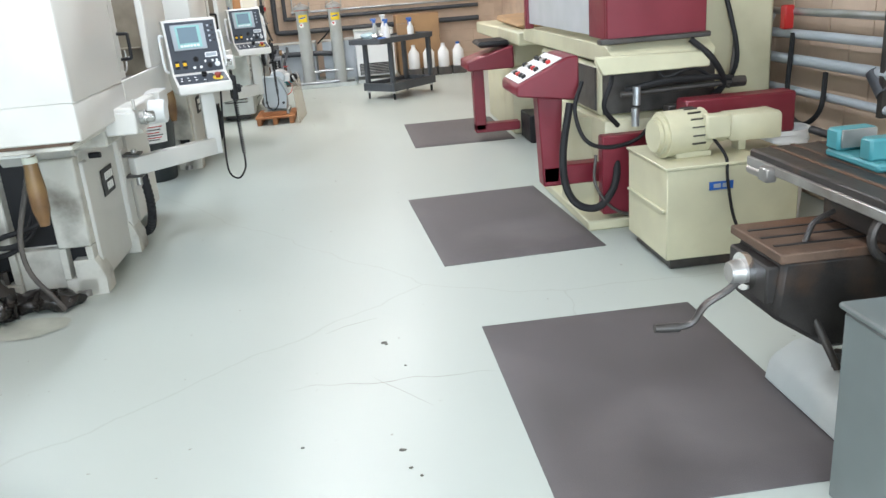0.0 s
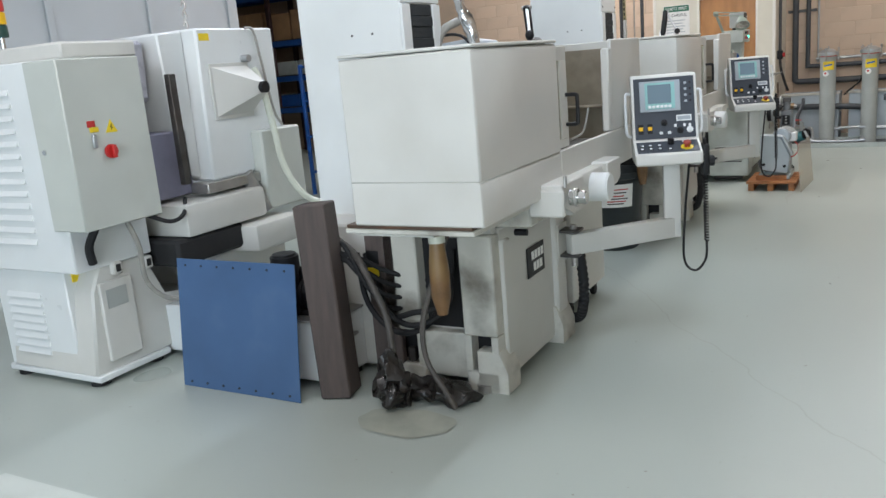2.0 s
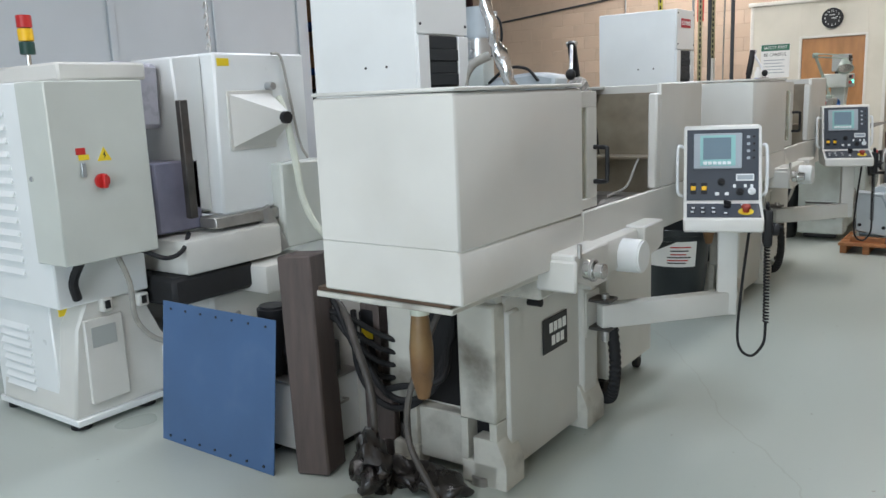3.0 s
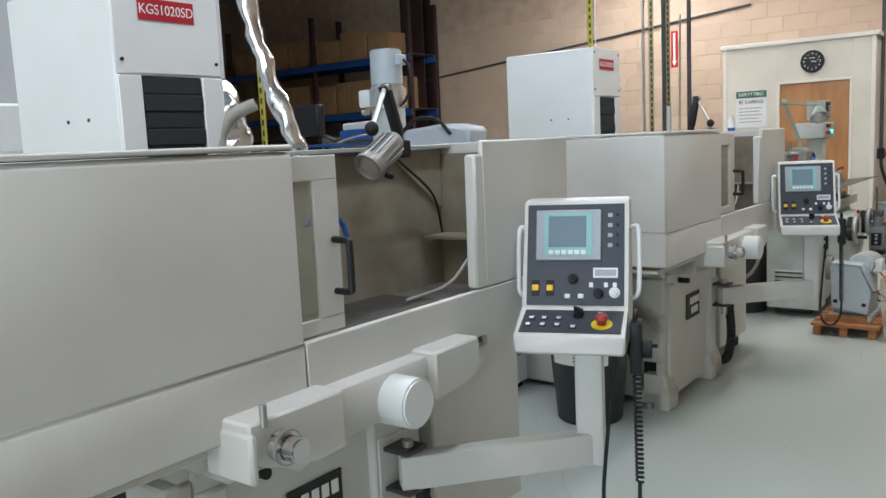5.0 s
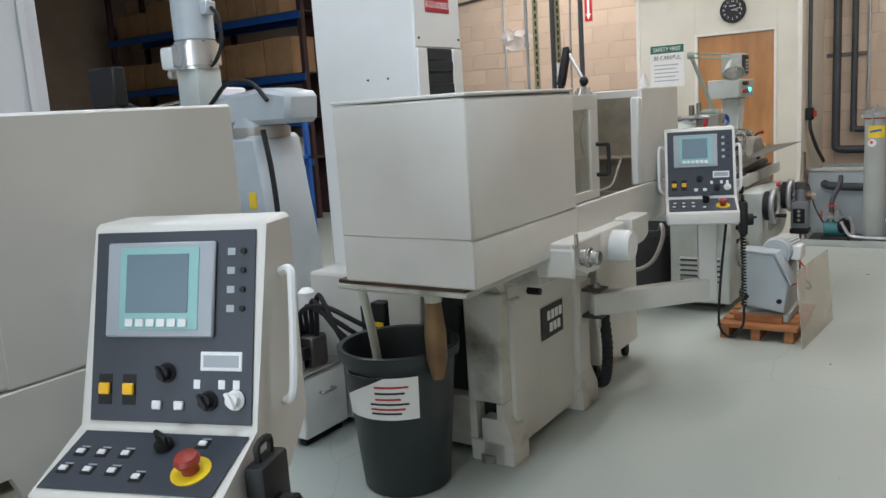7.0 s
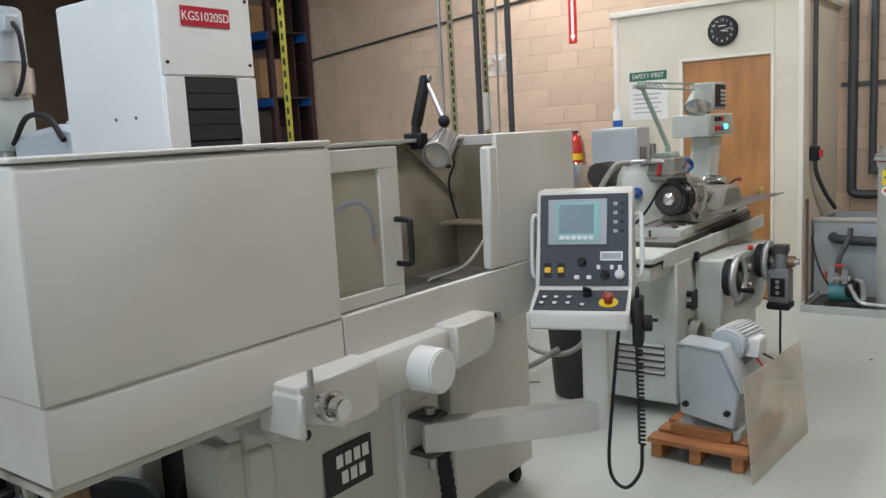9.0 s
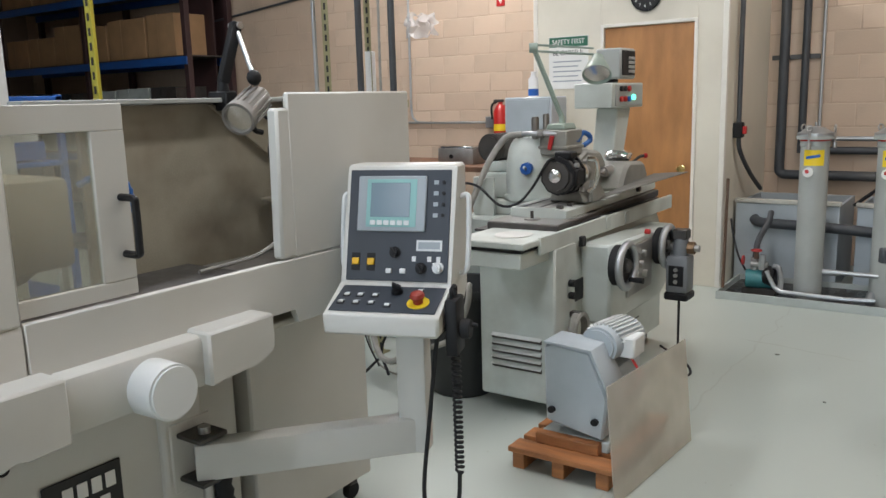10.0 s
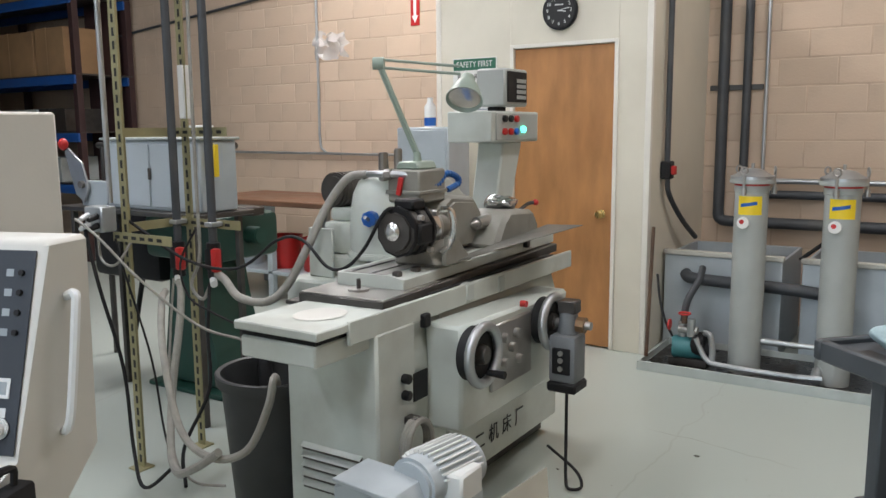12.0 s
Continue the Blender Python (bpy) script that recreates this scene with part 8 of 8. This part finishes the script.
def console(parent, y):
    c = part("console", prism([(1.16, 0.80), (1.52, 0.75), (1.52, 1.0), (1.46, 1.0), (1.16, 0.86)], "y", y, y + 0.42, 0.01), MAROON, parent, "maroon sloping button console")
    sl = math.degrees(math.atan2(0.14, 0.30))
    F = Matrix.Translation((1.16, y + 0.21, 0.862)) @ pose(0, 0, 0, 0, -sl, 0)
    part("button_plate", box(0.02, 0.30, -0.19, 0.19, 0.002, 0.006, 0.001, m=F), LABELWHITE, c)
    for i in range(3):
        for j in range(5):
            bm = cyl((0, 0, 0.006), (0, 0, 0.024), 0.015, seg=12)
            bm.transform(F @ Matrix.Translation((0.07 + i * 0.08, -0.14 + j * 0.07, 0)))
            part("button", bm, (INK, INK, RED, INK, CHROME)[(i + j) % 5], c)
    part("console_arm", prism([(1.32, 0.26), (1.42, 0.26), (1.45, 0.77), (1.30, 0.79)], "y", y + 0.10, y + 0.22, 0.008), MAROON, parent)
    part("console_arm", box(1.32, 1.72, y + 0.10, y + 0.22, 0.24, 0.36, 0.01), MAROON, parent)


console(mg, 4.55)
# dark sheets on the saddle faces paint the shade below the table
part("under_recess", box(1.70, 2.38, 4.685, 4.698, 0.63, 0.91, 0.002), DARKSTEEL, mg, "dark sheet standing in for the shade under the table")
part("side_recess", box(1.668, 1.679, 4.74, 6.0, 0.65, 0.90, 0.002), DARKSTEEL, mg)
part("maroon_panel", box(1.62, 1.95, 4.455, 4.54, 0.09, 0.55, 0.008), MAROON, mg, "maroon lower panel")
part("table_apron", prism([(1.60, 0.90), (2.20, 0.90), (2.20, 0.985), (1.56, 1.0), (1.56, 0.97)], "y", 4.36, 4.40, 0.006), OLIVECREAM, mg)
part("guard_sill", box(1.60, 2.22, 4.40, 4.47, 1.055, 1.085, 0.006), DARKSTEEL, mg)
part("cross_pipe", cyl((1.72, 4.43, 0.78), (2.40, 4.40, 0.80), 0.016, seg=10), DARKSTEEL, mg)
part("pipe_fitting", cyl((2.34, 4.40, 0.80), (2.42, 4.398, 0.80), 0.03, seg=8), DARKSTEEL, mg)
part("valve_block", box(1.98, 2.14, 4.40, 4.48, 0.60, 0.70, 0.008), DARKSTEEL, mg)
for k, pts in enumerate((((1.52, 4.50, 0.86), (1.46, 4.44, 0.72), (1.50, 4.40, 0.56), (1.62, 4.40, 0.50), (1.80, 4.42, 0.52), (1.92, 4.44, 0.62)),
                         ((1.58, 4.45, 0.45), (1.56, 4.41, 0.30), (1.64, 4.39, 0.16), (1.76, 4.40, 0.10), (1.86, 4.43, 0.16)),
                         ((2.42, 4.95, 1.55), (2.30, 4.86, 1.35), (2.26, 4.84, 1.0), (2.34, 4.80, 0.75), (2.40, 4.70, 0.6)),
                         ((2.52, 4.88, 1.6), (2.50, 4.84, 1.3), (2.56, 4.82, 1.0), (2.52, 4.80, 0.7)),
                         ((1.90, 4.40, 0.92), (1.96, 4.38, 0.86), (2.10, 4.37, 0.90), (2.22, 4.38, 0.84)))):
    part("hose", tube(pts, (0.012, 0.009, 0.014)[k % 3], 8), (RUBBER, HOSEDARK)[k % 2], mg)
part("big_hose", tube([(1.45, 4.5, 0.75), (1.40, 4.48, 0.5), (1.40, 4.46, 0.3), (1.46, 4.42, 0.18), (1.58, 4.40, 0.16), (1.68, 4.42, 0.28), (1.72, 4.5, 0.45)], 0.022, 9), RUBBER, mg)
for k, pts in enumerate((((1.7, 4.5, 0.95), (1.66, 4.42, 0.85), (1.62, 4.42, 0.72), (1.72, 4.48, 0.6)), ((2.1, 4.4, 1.05), (2.2, 4.35, 0.95), (2.3, 4.4, 0.8), (2.25, 4.5, 0.7)), ((2.3, 4.6, 1.5), (2.36, 4.5, 1.2), (2.42, 4.5, 0.9), (2.36, 4.6, 0.7)), ((1.75, 4.44, 0.8), (1.95, 4.38, 0.84), (2.2, 4.38, 0.84), (2.35, 4.4, 0.82)))):
    part("hose", tube(pts, 0.014 + 0.003 * (k % 2), 8), RUBBER, mg)
for y, z in ((4.4, 0.72), (4.42, 0.60)):
    part("brass_valve", cyl((1.80, y, z), (1.80, y, z + 0.10), 0.022, seg=12), GALV, mg)
g2 = thing("production_grinder", 2.2, 8.6, 0, "cream and maroon grinder further along the wall", "grinding machine")
part("base", box(1.75, 2.7, 7.6, 8.9, 0.0, 0.62, 0.03, seg=2), OLIVECREAM, g2)
part("table", box(1.72, 2.3, 7.1, 9.3, 0.86, 0.98, 0.015), OLIVECREAM, g2)
part("saddle", box(1.80, 2.4, 7.7, 8.8, 0.62, 0.86, 0.02), OLIVECREAM, g2)
part("column", box(2.25, 2.85, 8.0, 8.5, 0.0, 2.2, 0.02), OLIVECREAM, g2)
part("parts_heap", crumple(box(1.80, 2.2, 7.4, 8.6, 0.98, 1.06, 0.03), 0.05, 8), CARDBOARD, g2, "clutter of parts on the table")
part("console", prism([(1.30, 0.66), (1.72, 0.66), (1.72, 0.86), (1.30, 0.74)], "y", 7.3, 7.75, 0.01), MAROON, g2)
part("blue_cloth", crumple(box(1.42, 1.70, 7.35, 7.7, 0.85, 0.90, 0.02), 0.02, 10), BLACK, g2)
part("console_arm", box(1.36, 1.46, 7.42, 7.54, 0.10, 0.66, 0.008), MAROON, g2)
part("console_arm", box(1.36, 1.78, 7.42, 7.54, 0.08, 0.16, 0.008), MAROON, g2)
part("black_crate", box(1.80, 2.25, 7.1, 7.5, 0.001, 0.25, 0.01), BLACK, g2)

# ---- horizontal mill nearest on the right ----
OILBLACK = mat("oily_black_casting", (0.035, 0.031, 0.028), 0.45, metal=0.25, vary=0.25, scale=9, dirt=(0.11, 0.06, 0.035), dirt_amount=0.6, dirt_scale=6, bump=0.25)
hm = thing("manual_mill", 1.95, 2.55, 0, "oily manual mill with a table and crank handle", "milling machine")
part("base", prism([(1.60, 0.0), (2.6, 0.0), (2.6, 0.16), (1.72, 0.16), (1.62, 0.10)], "y", 1.86, 2.56, 0.02), CASTGREY, hm)
part("bolt", cyl((1.72, 2.30, 0.16), (1.72, 2.30, 0.22), 0.02, seg=6), DARKSTEEL, hm)
part("knee", prism([(1.42, 0.42), (1.60, 0.30), (2.2, 0.28), (2.2, 0.60), (1.44, 0.60)], "y", 2.18, 2.46, 0.015), OILBLACK, hm)
part("knee_top", box(1.42, 2.1, 2.16, 2.48, 0.60, 0.63, 0.004), RUSTY, hm)
part("knee_dovetail", box(1.40, 1.46, 2.20, 2.44, 0.46, 0.58, 0.006), OILBLACK, hm)
for y in (2.24, 2.32, 2.40):
    part("knee_groove", box(1.44, 2.05, y - 0.006, y + 0.006, 0.6302, 0.632, 0), INK, hm)
part("table_apron", box(1.63, 1.642, 1.3, 2.80, 0.742, 0.775, 0.003), STEEL, hm)
part("feed_screw", cyl((1.70, 2.80, 0.70), (1.70, 2.90, 0.70), 0.02, seg=12), STEEL, hm)
part("feed_lever", tube([(1.66, 2.30, 0.70), (1.58, 2.27, 0.68), (1.54, 2.25, 0.62)], 0.009, 7), OILBLACK, hm)
part("column", box(2.15, 2.6, 1.9, 2.5, 0.16, 1.7, 0.03, seg=2), CASTGREY, hm)
part("saddle", box(1.72, 2.1, 2.0, 2.46, 0.63, 0.734, 0.012), OILBLACK, hm)
part("table", box(1.64, 2.04, 1.3, 2.80, 0.735, 0.80, 0.006), OILBLACK, hm)
for x in (1.72, 1.80, 1.90):
    part("tee_slot", box(x - 0.008, x + 0.008, 1.3, 2.80, 0.8002, 0.802, 0), RUSTY, hm)
part("table_stop", box(1.60, 1.64, 2.6, 2.66, 0.72, 0.77, 0.006), STEEL, hm)
cr = part("crank", tube([(1.40, 2.32, 0.52), (1.33, 2.30, 0.48), (1.26, 2.30, 0.44), (1.22, 2.31, 0.38), (1.15, 2.31, 0.37)], 0.012, 8), DARKSTEEL, hm, "bent steel crank handle")
part("crank_hub", cyl((1.42, 2.32, 0.53), (1.34, 2.32, 0.53), 0.045, 0.035, 20, 0.004), STEEL, cr)
part("crank_dial", cyl((1.40, 2.32, 0.53), (1.38, 2.32, 0.53), 0.06, seg=24), CHROME, cr)
part("crank_grip", cyl((1.18, 2.31, 0.37), (1.10, 2.31, 0.375), 0.016, 0.013, 12), DARKSTEEL, cr)
part("clamp_lever", cyl((1.55, 2.2, 0.42), (1.60, 2.12, 0.26), 0.012, seg=10), DARKSTEEL, hm)
part("handwheel", tube([(1.75 + 0.07 * math.cos(a), 2.14, 0.66 + 0.07 * math.sin(a)) for a in [2 * math.pi * k / 20 for k in range(21)]], 0.014, 8, smooth=False), DARKSTEEL, hm)
vs = thing("machine_vice", 1.86, 2.4, 0.80, "teal machine vice bolted to the mill table", "vice")
part("body", box(1.79, 1.93, 2.30, 2.58, 0.803, 0.83, 0.008), TEAL, vs)
part("jaw", box(1.79, 1.93, 2.51, 2.58, 0.83, 0.90, 0.008), TEAL, vs)
part("jaw", box(1.79, 1.93, 2.34, 2.40, 0.83, 0.90, 0.008), TEAL, vs)
part("screw", cyl((1.86, 2.58, 0.85), (1.86, 2.78, 0.85), 0.014, seg=12), BLACK, vs)
part("jaw_plate", box(1.80, 1.92, 2.502, 2.51, 0.84, 0.90, 0.002), STEEL, vs)
ga = thing("grey_cabinet", 1.75, 1.7, 0, "grey steel cabinet with a folded cloth on top", "cabinet")
part("body", box(1.445, 2.0, 1.25, 1.89, 0.0, 0.57, 0.01), GREYCAB, ga)
part("top", box(1.435, 2.01, 1.24, 1.90, 0.571, 0.59, 0.006), GREYCAB, ga)
part("cloth", crumple(box(1.56, 1.95, 1.5, 1.86, 0.591, 0.66, 0.03, seg=2), 0.025, 12), DARKSTEEL, ga, "dark grimy folded cloth")

# ---- side wall pipes, bucket ----
wp2 = thing("side_wall_pipes", EAST - 0.12, 5.0, 0.6, "blue-grey pipes with a red valve along the side wall", "pipes")
for z, r in ((1.12, 0.022), (0.99, 0.028), (0.84, 0.032), (0.66, 0.024)):
    part("pipe", cyl((EAST - 0.13, 2.4, z), (EAST - 0.13, 8.5, z), r, seg=12), BLUEGREY if r > 0.023 else GALV, wp2)
for y in (3.9, 5.6, 7.2):
    part("pipe_clip", box(EAST - 0.16, EAST - 0.09, y - 0.02, y + 0.02, 0.62, 1.16, 0.004), DARKSTEEL, wp2)
part("red_valve", box(EAST - 0.20, EAST - 0.14, 4.78, 4.84, 1.02, 1.16, 0.008), RED, wp2)
part("drop_hose", tube([(EAST - 0.15, 4.4, 0.8), (EAST - 0.2, 4.35, 0.6), (EAST - 0.22, 4.5, 0.5), (EAST - 0.2, 4.7, 0.6), (EAST - 0.16, 4.75, 1.0)], 0.015, 8), RUBBER, wp2)
part("loop_hose", tube([(EAST - 0.15, 5.0, 1.1), (EAST - 0.25, 5.05, 0.85), (EAST - 0.3, 5.2, 0.6), (EAST - 0.3, 5.4, 0.55), (EAST - 0.2, 5.5, 0.8), (EAST - 0.14, 5.4, 1.05)], 0.014, 8), HOSEGREY, wp2)
part("elbow_end", cyl((EAST - 0.13, 4.0, 0.84), (EAST - 0.13, 3.9, 0.74), 0.045, seg=14), PIPEGREY, wp2)
bk = thing("plastic_bucket", 2.62, 4.35, 0, "white plastic bucket beside the pump cabinet", "bucket")
part("bucket", lathe([(0.003, 0.0), (0.125, 0.0), (0.15, 0.50), (0.158, 0.505), (0.158, 0.53), (0.14, 0.53), (0.12, 0.03), (0.003, 0.03)], (2.62, 4.35, 0), 28), WHITEPLASTIC, bk)
for z in (0.42, 0.46):
    part("rib", cyl((2.62, 4.35, z), (2.62, 4.35, z + 0.012), 0.155, seg=28), WHITEPLASTIC, bk)

# ---- things passed close on the left ----
fv = filter_vessel(-0.585, 1.41, 0.0, 1.325, 0.10, VESSEL, "tan-grey filter vessel with swing bolts on its lid", "", False, 48)
part("side_port", cyl((-0.60, 1.50, 1.066), (-0.555, 1.585, 1.066), 0.034, seg=20, bevel=0.004), DARKSTEEL, fv)
part("port_bore", cyl((-0.556, 1.583, 1.066), (-0.5545, 1.586, 1.066), 0.02, seg=16), BLACK, fv)
part("yellow_note", box(-0.60, -0.52, 1.306, 1.31, 1.15, 1.18, 0.001), YELLOW, fv)
part("base_flange", cyl((-0.585, 1.41, 0.0), (-0.585, 1.41, 0.02), 0.14, seg=28, bevel=0.003), VESSEL, fv)
sp = thing("step_stand", -1.2, 2.1, 0, "pale grey steel machine stand with a lower step", "stand")
part("top_plate", box(-1.55, -0.995, 1.72, 2.245, 0.602, 0.614, 0.004), PALEGREY, sp)
part("front_rail", box(-1.02, -1.0, 1.72, 2.19, 0.555, 0.601, 0.003), PALEGREY, sp)
part("front_rail", box(-1.02, -1.0, 1.72, 2.19, 0.16, 0.26, 0.003), PALEGREY, sp)
part("front_post", box(-1.02, -1.0, 2.19, 2.245, 0.16, 0.601, 0.003), PALEGREY, sp)
part("front_post", box(-1.02, -1.0, 1.70, 1.72, 0.16, 0.601, 0.003), PALEGREY, sp)
# added black box gives the open stand its shaded inside
part("inner_liner", box(-1.50, -1.06, 1.74, 2.22, 0.17, 0.59, 0.004), BLACK, sp, "black filler in place of the shade inside the stand")
part("riser", box(-1.55, -1.02, 2.225, 2.245, 0.35, 0.601, 0.003), PALEGREY, sp)
part("step_box", box(-1.55, -1.0, 2.246, 2.49, 0.16, 0.34, 0.008), PALEGREY, sp)
for x, y in ((-1.05, 2.45), (-1.5, 2.45), (-1.05, 1.76), (-1.5, 1.76)):
    part("levelling_leg", cyl((x, y, 0.012), (x, y, 0.165), 0.009, seg=10), DARKSTEEL, sp)
    part("foot_pad", cyl((x, y, 0.0), (x, y, 0.014), 0.028, seg=14), STEEL, sp)
for x, y in ((-1.03, 2.21), (-1.03, 1.76)):
    part("rivet", cyl((x, y, 0.614), (x, y, 0.617), 0.006, seg=8), DARKSTEEL, sp)

# ---- block courses, nearest as single blocks ----
BW, BH, BD = 0.40, 0.20, 0.09
whole = block_mesh(BW - 0.012, BH - 0.010, BD)
near_n, far_n = [], []
for r in range(17):
    z = BH * (r + 0.5)
    for c in range(42):
        u = WEST + 0.1 + BW * c + (BW / 2 if r % 2 else 0)
        if u + BW / 2 > EAST or (RX0 + 0.1 < u < RX1 - 0.1 and z < 2.4):
            continue
        (near_n if -6.2 < u < 1.9 and 0.4 < z < 3.2 else far_n).append((u, z, BW - 0.012))
near_n.sort(key=lambda s: abs(s[0] + 2.5))
for u, z, w in near_n[:300]:
    ob = new("block", whole)
    ob.location, ob.parent = (u, NORTH, z), wall_north
joined_blocks("block_courses", far_n + near_n[300:], BD, wall_north, False)
east = []
for r in range(15):
    for c in range(46):
        u = SOUTH + 0.2 + BW * c + (BW / 2 if r % 2 else 0)
        if u < NORTH - 0.2:
            east.append((u, BH * (r + 0.5), BW - 0.012))
joined_blocks("block_courses", east, 0.02, wall_east, True)
